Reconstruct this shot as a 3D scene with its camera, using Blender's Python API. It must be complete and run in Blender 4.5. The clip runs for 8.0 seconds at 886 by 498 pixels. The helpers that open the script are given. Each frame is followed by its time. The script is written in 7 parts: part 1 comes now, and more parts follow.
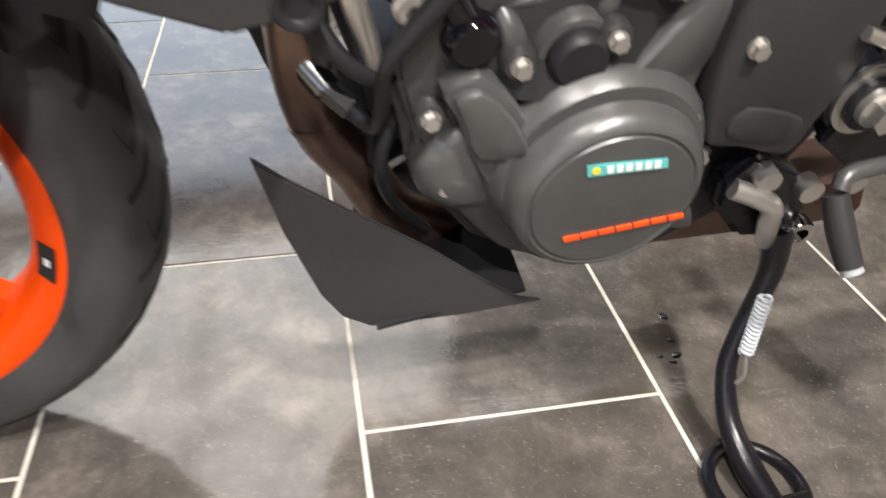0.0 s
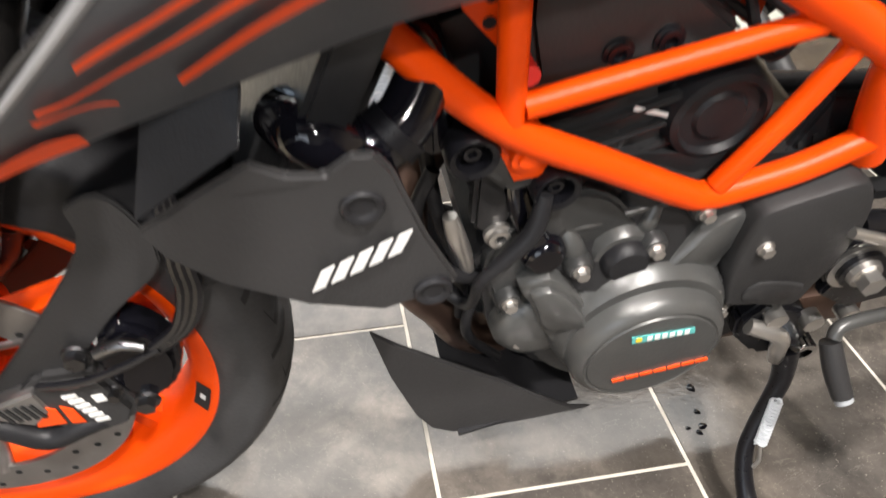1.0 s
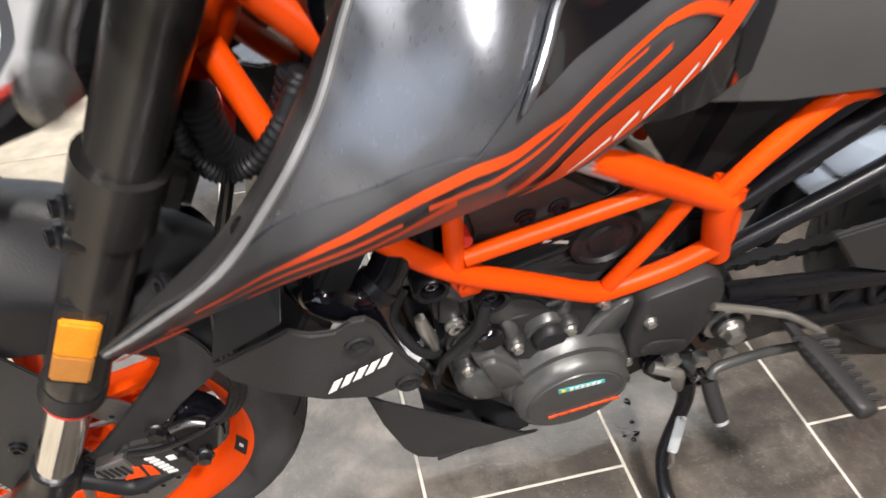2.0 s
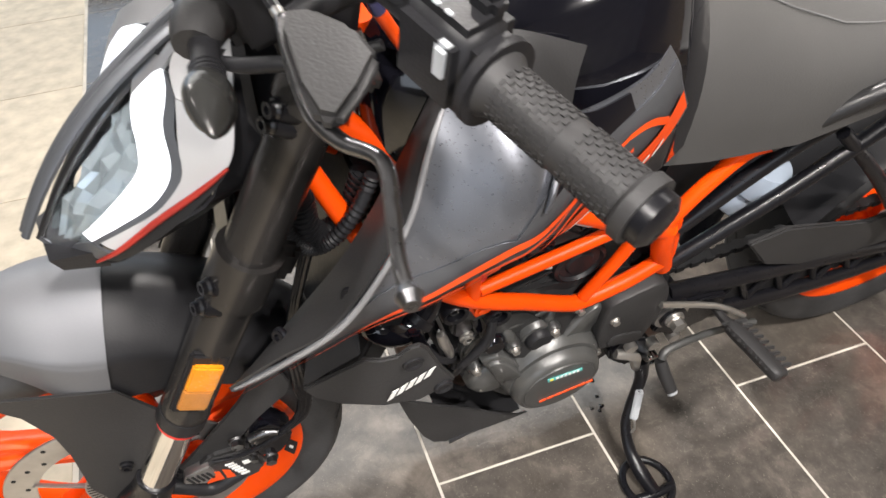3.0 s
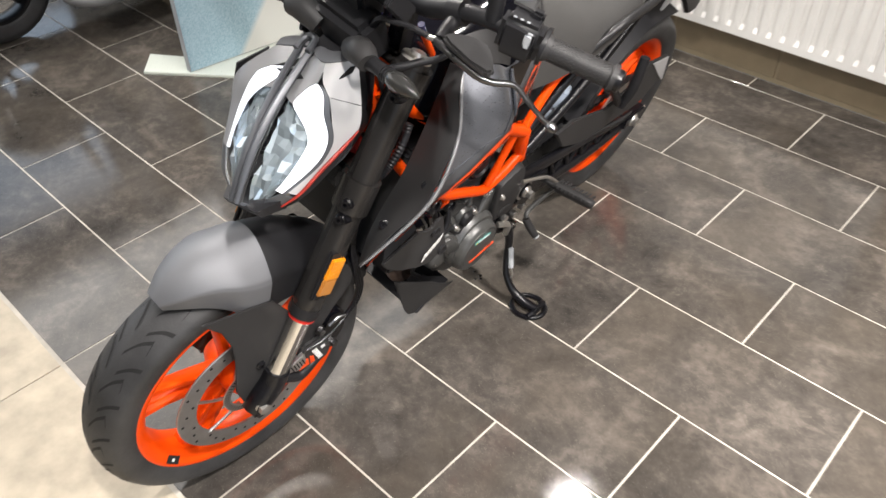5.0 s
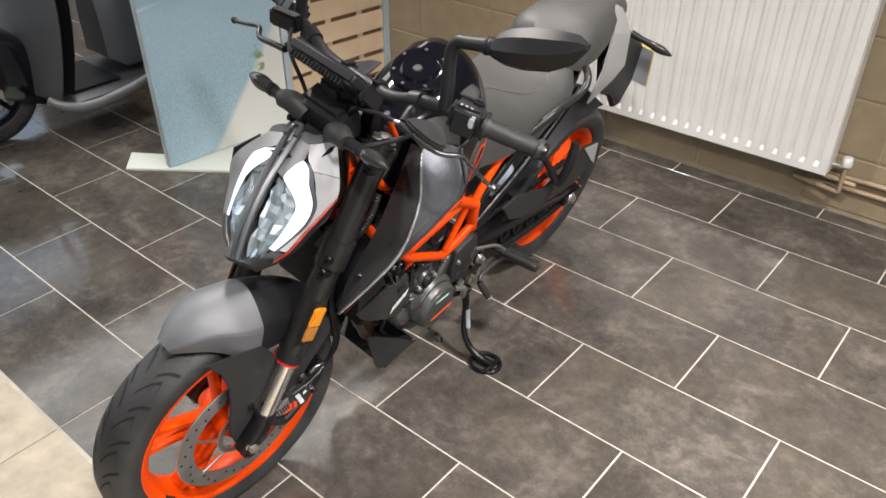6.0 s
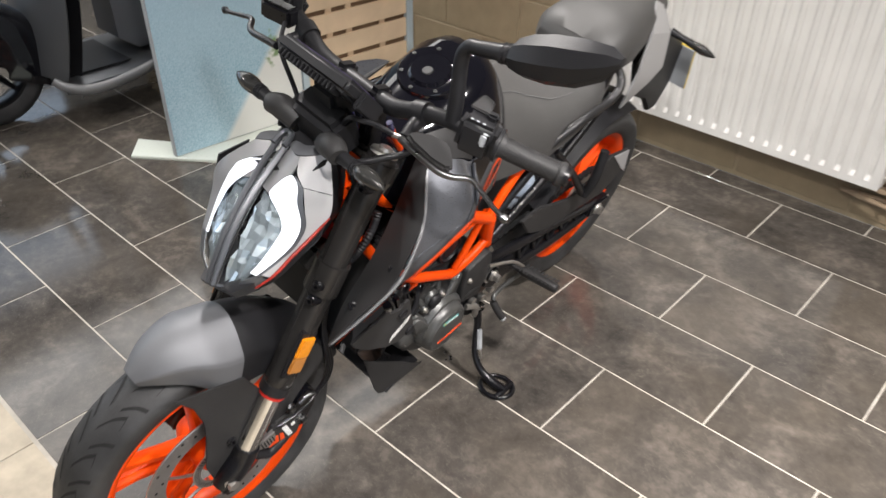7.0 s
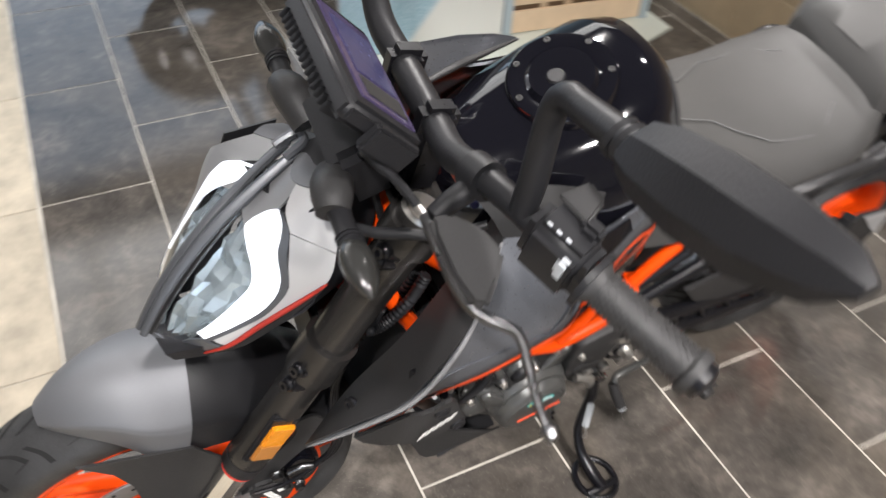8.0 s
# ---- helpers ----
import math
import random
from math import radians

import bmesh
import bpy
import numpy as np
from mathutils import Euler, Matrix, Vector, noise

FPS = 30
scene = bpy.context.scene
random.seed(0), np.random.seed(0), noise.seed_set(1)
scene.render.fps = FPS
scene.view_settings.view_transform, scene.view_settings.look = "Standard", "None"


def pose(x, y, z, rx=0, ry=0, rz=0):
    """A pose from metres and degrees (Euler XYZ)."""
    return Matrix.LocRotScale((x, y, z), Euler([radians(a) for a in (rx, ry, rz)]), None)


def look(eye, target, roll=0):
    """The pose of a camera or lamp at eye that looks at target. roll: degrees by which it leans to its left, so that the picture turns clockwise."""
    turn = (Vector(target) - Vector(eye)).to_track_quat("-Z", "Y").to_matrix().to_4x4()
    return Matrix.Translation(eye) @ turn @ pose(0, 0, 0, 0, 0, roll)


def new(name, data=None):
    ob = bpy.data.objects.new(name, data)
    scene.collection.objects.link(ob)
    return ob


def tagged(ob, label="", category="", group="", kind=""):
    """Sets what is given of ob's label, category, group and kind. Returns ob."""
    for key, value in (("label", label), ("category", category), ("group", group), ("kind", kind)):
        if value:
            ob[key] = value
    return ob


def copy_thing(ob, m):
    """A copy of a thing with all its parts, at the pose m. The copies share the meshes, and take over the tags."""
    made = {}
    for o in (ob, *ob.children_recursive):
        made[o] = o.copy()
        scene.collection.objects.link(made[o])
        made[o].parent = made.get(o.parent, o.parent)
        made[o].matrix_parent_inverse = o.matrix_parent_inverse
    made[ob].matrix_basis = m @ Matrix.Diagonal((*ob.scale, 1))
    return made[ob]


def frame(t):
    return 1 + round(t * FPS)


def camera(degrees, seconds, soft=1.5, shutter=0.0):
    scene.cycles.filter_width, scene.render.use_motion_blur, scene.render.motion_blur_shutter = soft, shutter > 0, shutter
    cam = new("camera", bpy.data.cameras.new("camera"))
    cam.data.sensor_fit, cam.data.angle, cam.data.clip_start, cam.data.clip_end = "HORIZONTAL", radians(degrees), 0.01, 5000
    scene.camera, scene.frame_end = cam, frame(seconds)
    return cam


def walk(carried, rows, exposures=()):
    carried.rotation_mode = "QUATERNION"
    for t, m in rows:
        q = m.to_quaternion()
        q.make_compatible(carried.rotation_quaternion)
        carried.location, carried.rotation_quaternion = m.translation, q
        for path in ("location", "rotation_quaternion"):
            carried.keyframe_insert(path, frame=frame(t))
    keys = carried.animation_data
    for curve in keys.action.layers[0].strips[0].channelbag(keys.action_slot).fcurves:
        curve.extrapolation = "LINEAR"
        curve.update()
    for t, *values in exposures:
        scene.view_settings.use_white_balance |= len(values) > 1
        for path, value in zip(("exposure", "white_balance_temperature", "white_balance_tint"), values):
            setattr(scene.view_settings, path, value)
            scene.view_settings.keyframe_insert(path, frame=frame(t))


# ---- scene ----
cam = camera(59.7, 8.0, shutter=0.5)
PATH = [
    (0, (0.505, -0.025, 0.573), (-1.093, 0.294, -0.586), 1.1),
    (0.5, (0.521, -0.073, 0.668), (-1.059, 0.212, -0.523), 0.1),
    (1, (0.525, -0.075, 0.778), (-1.041, 0.176, -0.441), -1.1),
    (1.5, (0.579, -0.072, 0.881), (-0.971, 0.163, -0.361), -2.8),
    (2, (0.636, -0.071, 1.006), (-0.891, 0.208, -0.255), -3.4),
    (2.2, (0.676, -0.079, 1.065), (-0.847, 0.219, -0.196), -3.8),
    (3.3, (0.739, -0.251, 1.24), (-0.664, 0.287, -0.079), -2.4),
    (3.5, (0.737, -0.298, 1.275), (-0.629, 0.319, -0.050), -1.7),
    (4, (0.747, -0.466, 1.348), (-0.501, 0.329, 0.003), -1.6),
    (4.5, (0.808, -0.679, 1.395), (-0.290, 0.326, 0.059), 0.1),
    (4.7, (0.877, -0.757, 1.437), (-0.176, 0.282, 0.091), -0.1),
    (5.8, (1.129, -1.053, 1.577), (0.076, 0.19, 0.417), -0.1),
    (6, (1.144, -1.062, 1.583), (0.076, 0.206, 0.463), -0.1),
    (6.5, (1.157, -1.046, 1.58), (0.068, 0.223, 0.483), -0.0),
    (7, (1.042, -0.889, 1.548), (-0.058, 0.317, 0.392), 0.7),
    (7.5, (0.845, -0.653, 1.497), (-0.291, 0.402, 0.233), 2.5),
    (8, (0.724, -0.364, 1.435), (-0.564, 0.318, 0.066), 3.3),
]
walk(cam, [(t, look(eye, target, roll)) for t, eye, target, roll in PATH],
     exposures=[(0, 0.08, 6300, 10), (1, 0.04, 6300, 10), (2, -0.22, 6250, 10), (3.3, -0.26, 6300, 10), (4.7, -0.32, 6300, 10), (6.5, -0.56, 6250, 10), (8, -0.5, 6150, 10)])

# ---- light ----
world = bpy.data.worlds.new("world")
world.use_nodes = True
scene.world = world
world.node_tree.nodes["Background"].inputs[0].default_value = (0.55, 0.62, 0.75, 1)
world.node_tree.nodes["Background"].inputs[1].default_value = 0.3
LAMP_WATTS = 1.0
WINDOW_WATTS = 45.0
CEILING = 2.6
PANEL_GLOW = 4.8
PANELS = [(x, y) for x in (-2.05, -2.66, -3.27, -3.88) for y in (-1.43, -0.09, 1.25)]


# ---- materials ----
def mat(name, color, rough=0.5, metal=0.0, scale=8.0, vary=0.15, bump=0.1, fine=90.0, coat=0.0, rvary=0.08, random_tint=0.0, spec=0.5):
    """Principled surface with cloudy colour variation, roughness variation and two scales of relief."""
    m = bpy.data.materials.new(name)
    m.use_nodes = True
    nt = m.node_tree
    b = nt.nodes["Principled BSDF"]
    tc = nt.nodes.new("ShaderNodeTexCoord")
    n1 = nt.nodes.new("ShaderNodeTexNoise")
    n1.inputs["Scale"].default_value, n1.inputs["Detail"].default_value = scale, 5.0
    nt.links.new(tc.outputs["Object"], n1.inputs["Vector"])
    n2 = nt.nodes.new("ShaderNodeTexNoise")
    n2.inputs["Scale"].default_value, n2.inputs["Detail"].default_value = fine, 3.0
    nt.links.new(tc.outputs["Object"], n2.inputs["Vector"])
    ramp = nt.nodes.new("ShaderNodeMapRange")
    ramp.inputs[1].default_value, ramp.inputs[2].default_value = 0.3, 0.7
    ramp.inputs[3].default_value, ramp.inputs[4].default_value = 1 - vary, 1 + vary
    nt.links.new(n1.outputs["Fac"], ramp.inputs[0])
    mul = nt.nodes.new("ShaderNodeVectorMath")
    mul.operation = "SCALE"
    mul.inputs[0].default_value = color
    nt.links.new(ramp.outputs[0], mul.inputs["Scale"])
    out = mul.outputs[0]
    if random_tint:
        oi = nt.nodes.new("ShaderNodeObjectInfo")
        mr = nt.nodes.new("ShaderNodeMapRange")
        mr.inputs[3].default_value, mr.inputs[4].default_value = 1 - random_tint, 1 + random_tint
        nt.links.new(oi.outputs["Random"], mr.inputs[0])
        mul2 = nt.nodes.new("ShaderNodeVectorMath")
        mul2.operation = "SCALE"
        nt.links.new(out, mul2.inputs[0])
        nt.links.new(mr.outputs[0], mul2.inputs["Scale"])
        out = mul2.outputs[0]
    nt.links.new(out, b.inputs["Base Color"])
    rr = nt.nodes.new("ShaderNodeMapRange")
    rr.inputs[3].default_value, rr.inputs[4].default_value = max(0.02, rough - rvary), min(1.0, rough + rvary)
    nt.links.new(n2.outputs["Fac"], rr.inputs[0])
    nt.links.new(rr.outputs[0], b.inputs["Roughness"])
    b.inputs["Metallic"].default_value = metal
    b.inputs["Specular IOR Level"].default_value = spec
    b.inputs["Coat Weight"].default_value = coat
    b.inputs["Coat Roughness"].default_value = 0.05
    if bump:
        bp = nt.nodes.new("ShaderNodeBump")
        bp.inputs["Strength"].default_value, bp.inputs["Distance"].default_value = bump, 0.001
        nt.links.new(n2.outputs["Fac"], bp.inputs["Height"])
        nt.links.new(bp.outputs["Normal"], b.inputs["Normal"])
    return m


def glow(name, color, strength):
    m = bpy.data.materials.new(name)
    m.use_nodes = True
    b = m.node_tree.nodes["Principled BSDF"]
    b.inputs["Base Color"].default_value = (*color, 1)
    b.inputs["Emission Color"].default_value = (*color, 1)
    b.inputs["Emission Strength"].default_value = strength
    b.inputs["Roughness"].default_value = 0.25
    return m


def glassy(name, color, rough=0.03, alpha=1.0):
    m = bpy.data.materials.new(name)
    m.use_nodes = True
    b = m.node_tree.nodes["Principled BSDF"]
    b.inputs["Base Color"].default_value = (*color, 1)
    b.inputs["Transmission Weight"].default_value = alpha
    b.inputs["Roughness"].default_value = rough
    b.inputs["IOR"].default_value = 1.3
    return m


def slate():
    """Dark vinyl slate tile: brown-grey clouds, pale scuffs, satin sheen, each tile shifted in the pattern."""
    m = bpy.data.materials.new("slate_tile")
    m.use_nodes = True
    nt = m.node_tree
    b = nt.nodes["Principled BSDF"]
    tc = nt.nodes.new("ShaderNodeTexCoord")
    oi = nt.nodes.new("ShaderNodeObjectInfo")
    sh = nt.nodes.new("ShaderNodeVectorMath")
    sh.operation = "SCALE"
    sh.inputs[0].default_value = (17.0, 31.0, 5.0)
    nt.links.new(oi.outputs["Random"], sh.inputs["Scale"])
    ad = nt.nodes.new("ShaderNodeVectorMath")
    nt.links.new(tc.outputs["Object"], ad.inputs[0])
    nt.links.new(sh.outputs[0], ad.inputs[1])

    def noise_node(scale, detail, rough, distortion=0.0):
        n = nt.nodes.new("ShaderNodeTexNoise")
        n.inputs["Scale"].default_value, n.inputs["Detail"].default_value = scale, detail
        n.inputs["Roughness"].default_value, n.inputs["Distortion"].default_value = rough, distortion
        nt.links.new(ad.outputs[0], n.inputs["Vector"])
        return n

    big, mid, fine = noise_node(5.0, 7.0, 0.62, 0.6), noise_node(26.0, 6.0, 0.7, 0.3), noise_node(160.0, 3.0, 0.6)
    cr = nt.nodes.new("ShaderNodeValToRGB")
    cr.color_ramp.elements[0].position, cr.color_ramp.elements[0].color = 0.28, (0.038, 0.0345, 0.031, 1)
    cr.color_ramp.elements[1].position, cr.color_ramp.elements[1].color = 0.75, (0.15, 0.13, 0.112, 1)
    e = cr.color_ramp.elements.new(0.52)
    e.color = (0.074, 0.066, 0.058, 1)
    mx = nt.nodes.new("ShaderNodeMath")
    mx.operation = "MULTIPLY_ADD"
    mx.inputs[1].default_value, mx.inputs[2].default_value = 0.6, -0.3
    nt.links.new(mid.outputs["Fac"], mx.inputs[0])
    ad2 = nt.nodes.new("ShaderNodeMath")
    nt.links.new(big.outputs["Fac"], ad2.inputs[0])
    nt.links.new(mx.outputs[0], ad2.inputs[1])
    nt.links.new(ad2.outputs[0], cr.inputs[0])
    # thin pale veins and scuffs
    vein = noise_node(9.0, 4.0, 0.5, 1.6)
    vr = nt.nodes.new("ShaderNodeValToRGB")
    vr.color_ramp.elements[0].position, vr.color_ramp.elements[0].color = 0.497, (0, 0, 0, 1)
    vr.color_ramp.elements[1].position, vr.color_ramp.elements[1].color = 0.503, (0, 0, 0, 1)
    e = vr.color_ramp.elements.new(0.5)
    e.color = (0.5, 0.5, 0.5, 1)
    nt.links.new(vein.outputs["Fac"], vr.inputs[0])
    mask = nt.nodes.new("ShaderNodeMath")
    mask.operation = "MULTIPLY"
    nt.links.new(vr.outputs[0], mask.inputs[0])
    nt.links.new(mid.outputs["Fac"], mask.inputs[1])
    mix = nt.nodes.new("ShaderNodeMix")
    mix.data_type = "RGBA"
    mix.inputs["B"].default_value = (0.2, 0.18, 0.155, 1)
    nt.links.new(mask.outputs[0], mix.inputs["Factor"])
    nt.links.new(cr.outputs[0], mix.inputs["A"])
    speck = noise_node(330.0, 2.0, 0.5)
    sr = nt.nodes.new("ShaderNodeMapRange")
    sr.inputs[1].default_value, sr.inputs[2].default_value = 0.66, 0.74
    sr.inputs[3].default_value, sr.inputs[4].default_value = 0.0, 0.5
    nt.links.new(speck.outputs["Fac"], sr.inputs[0])
    mix2 = nt.nodes.new("ShaderNodeMix")
    mix2.data_type = "RGBA"
    mix2.inputs["B"].default_value = (0.24, 0.215, 0.185, 1)
    nt.links.new(sr.outputs[0], mix2.inputs["Factor"])
    nt.links.new(mix.outputs["Result"], mix2.inputs["A"])
    blot = noise_node(2.6, 3.0, 0.5)
    br = nt.nodes.new("ShaderNodeMapRange")
    br.inputs[1].default_value, br.inputs[2].default_value = 0.45, 0.65
    br.inputs[3].default_value, br.inputs[4].default_value = 0.0, 0.45
    nt.links.new(blot.outputs["Fac"], br.inputs[0])
    mix3 = nt.nodes.new("ShaderNodeMix")
    mix3.data_type = "RGBA"
    mix3.inputs["B"].default_value = (0.088, 0.074, 0.058, 1)
    nt.links.new(br.outputs[0], mix3.inputs["Factor"])
    nt.links.new(mix2.outputs["Result"], mix3.inputs["A"])
    tint = nt.nodes.new("ShaderNodeMapRange")
    tint.inputs[3].default_value, tint.inputs[4].default_value = 0.86, 1.16
    nt.links.new(oi.outputs["Random"], tint.inputs[0])
    tm = nt.nodes.new("ShaderNodeVectorMath")
    tm.operation = "SCALE"
    nt.links.new(mix3.outputs["Result"], tm.inputs[0])
    nt.links.new(tint.outputs[0], tm.inputs["Scale"])
    nt.links.new(tm.outputs[0], b.inputs["Base Color"])
    rr = nt.nodes.new("ShaderNodeMapRange")
    rr.inputs[3].default_value, rr.inputs[4].default_value = 0.035, 0.11
    nt.links.new(mid.outputs["Fac"], rr.inputs[0])
    nt.links.new(rr.outputs[0], b.inputs["Roughness"])
    hs = nt.nodes.new("ShaderNodeMath")
    nt.links.new(mid.outputs["Fac"], hs.inputs[0])
    nt.links.new(fine.outputs["Fac"], hs.inputs[1])
    bp = nt.nodes.new("ShaderNodeBump")
    bp.inputs["Strength"].default_value, bp.inputs["Distance"].default_value = 0.16, 0.0008
    nt.links.new(hs.outputs[0], bp.inputs["Height"])
    nt.links.new(bp.outputs["Normal"], b.inputs["Normal"])
    return m


SLATE = slate()
GROUT = mat("pale_grout", (0.47, 0.44, 0.385), 0.8, scale=14, vary=0.22, bump=0.3)
LIMESTONE = mat("beige_stone", (0.46, 0.40, 0.305), 0.5, scale=16, vary=0.2, bump=0.2, random_tint=0.05)
BLOCK = mat("painted_block", (0.3, 0.235, 0.15), 0.55, scale=11, vary=0.1, bump=0.6, fine=60, random_tint=0.05)
MORTAR = mat("painted_mortar", (0.34, 0.275, 0.18), 0.7, bump=0.4)
PLASTER = mat("wall_plaster", (0.36, 0.35, 0.335), 0.8, scale=3)
CEIL = mat("dark_ceiling_paint", (0.08, 0.08, 0.083), 0.9, scale=3)
RADWHITE = mat("white_enamel", (0.62, 0.61, 0.585), 0.35, scale=5, vary=0.05, bump=0.04)
ORANGE = mat("orange_powder_coat", (0.74, 0.063, 0.0008), 0.36, scale=20, vary=0.05, bump=0.08, fine=260, spec=0.16)
ORANGE_DECAL = mat("orange_decal", (0.72, 0.064, 0.0015), 0.42, scale=20, vary=0.04, bump=0.0)
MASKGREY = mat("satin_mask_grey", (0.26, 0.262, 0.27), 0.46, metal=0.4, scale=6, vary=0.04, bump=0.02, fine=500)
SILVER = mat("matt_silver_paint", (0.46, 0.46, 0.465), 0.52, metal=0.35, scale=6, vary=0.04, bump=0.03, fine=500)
GUARD = mat("satin_silver_paint", (0.15, 0.154, 0.165), 0.58, metal=0.5, scale=6, vary=0.04, bump=0.03, fine=500)
GREYPAINT = mat("matt_grey_paint", (0.105, 0.11, 0.12), 0.4, metal=0.55, scale=6, vary=0.05, bump=0.04, fine=400)
BLUEGREY = mat("blue_grey_paint", (0.20, 0.21, 0.235), 0.3, metal=0.8, scale=6, vary=0.05, bump=0.0, fine=400)
BLACKPL = mat("black_plastic", (0.013, 0.013, 0.0145), 0.44, scale=10, vary=0.15, bump=0.25, fine=420, spec=0.24)
DARKPL = mat("charcoal_plastic", (0.026, 0.0255, 0.026), 0.5, scale=9, vary=0.12, bump=0.3, fine=420, spec=0.3)
GLOSS = mat("black_gloss", (0.004, 0.004, 0.006), 0.07, scale=6, vary=0.1, bump=0.0, coat=0.2, rvary=0.02)
FORK = mat("dark_anodised_fork", (0.034, 0.032, 0.031), 0.26, metal=0.55, scale=12, vary=0.08, bump=0.0, fine=200, rvary=0.03)
BLACKMETAL = mat("black_metal", (0.005, 0.005, 0.0065), 0.3, metal=0.0, scale=12, vary=0.2, bump=0.06, fine=200, spec=0.4)
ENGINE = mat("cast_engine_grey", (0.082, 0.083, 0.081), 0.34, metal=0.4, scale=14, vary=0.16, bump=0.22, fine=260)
# the cast grey again, darker: shade among the upper castings put into colour
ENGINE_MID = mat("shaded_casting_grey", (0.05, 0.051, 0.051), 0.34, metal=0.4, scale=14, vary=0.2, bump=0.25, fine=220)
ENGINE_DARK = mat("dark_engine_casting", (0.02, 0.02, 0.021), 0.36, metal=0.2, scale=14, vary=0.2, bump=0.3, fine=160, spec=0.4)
STEEL = mat("steel", (0.56, 0.54, 0.51), 0.33, metal=0.9, scale=30, vary=0.08, bump=0.0, fine=300)
LEVER = mat("polished_lever", (0.17, 0.17, 0.175), 0.3, metal=1.0, scale=20, vary=0.06, bump=0.0)
CHROME = mat("chrome", (0.8, 0.8, 0.8), 0.1, metal=1.0, scale=10, vary=0.05, bump=0.0)
DISC = mat("brake_disc_steel", (0.42, 0.41, 0.4), 0.36, metal=0.9, scale=40, vary=0.1, bump=0.05, fine=300)
RUBBER = mat("tyre_rubber", (0.028, 0.028, 0.029), 0.58, scale=12, vary=0.4, bump=0.4, fine=240)
GROOVE = mat("tread_groove", (0.006, 0.006, 0.006), 0.8, bump=0.0)
PIPE = mat("heat_tinted_pipe", (0.14, 0.09, 0.07), 0.36, metal=0.75, scale=16, vary=0.4, bump=0.08)
SEAM = mat("pale_seam_thread", (0.10, 0.10, 0.10), 0.6, scale=40, vary=0.1, bump=0.0)
VINYL = mat("grey_seat_vinyl", (0.052, 0.051, 0.05), 0.5, scale=9, vary=0.08, bump=0.4, fine=600, spec=0.4)
AMBER = mat("amber_reflector", (0.72, 0.26, 0.008), 0.25, scale=60, vary=0.1, bump=0.4, fine=300, coat=0.3)
AMBER_DULL = mat("dull_amber_reflector", (0.42, 0.17, 0.03), 0.35, scale=60, vary=0.1, bump=0.4, fine=300, coat=0.2)
SMOKE = mat("smoked_lens", (0.025, 0.025, 0.024), 0.2, scale=30, vary=0.2, bump=0.2, fine=200, spec=0.5)
WHITE_DECAL = mat("white_decal", (0.72, 0.72, 0.7), 0.5, bump=0.0)
TEAL = mat("teal_decal", (0.1, 0.42, 0.4), 0.4, bump=0.0)
YELLOW = mat("yellow_plastic", (0.75, 0.55, 0.02), 0.4, bump=0.05)
RED = mat("red_plastic", (0.6, 0.02, 0.012), 0.4, bump=0.05)
SCREEN = mat("lit_screen_print", (0.035, 0.035, 0.085), 0.25, bump=0.0)
STRIPE = mat("dark_red_stripe", (0.3, 0.02, 0.012), 0.45, bump=0.0)
BLUE = mat("blue_tag", (0.06, 0.05, 0.5), 0.4, bump=0.05)
PALEBLUE = mat("pale_blue_plastic", (0.30, 0.35, 0.42), 0.42, bump=0.03)
GREYWHITE = mat("grey_white_plastic", (0.38, 0.40, 0.42), 0.4, bump=0.05)
GLASS = glassy("clear_lens", (0.95, 0.97, 1.0))
MIRROR = mat("reflector_silver", (0.36, 0.41, 0.43), 0.2, metal=0.7, scale=30, vary=0.1, bump=0.0)
DRL = glow("running_light", (0.92, 0.95, 1.0), 0.66)
WOOD = mat("pale_pine", (0.66, 0.51, 0.35), 0.6, scale=5, vary=0.14, bump=0.2, random_tint=0.12)
DARKWOOD = mat("brown_backing", (0.16, 0.1, 0.055), 0.7, scale=7, vary=0.2)
FRAMEBLUE = mat("pale_blue_frame", (0.42, 0.5, 0.55), 0.4, bump=0.05)
BASEWHITE = mat("pale_base_plate", (0.62, 0.66, 0.6), 0.3, scale=4, vary=0.03, bump=0.02)
COPPER = mat("painted_pipe", (0.36, 0.27, 0.18), 0.5, bump=0.1)


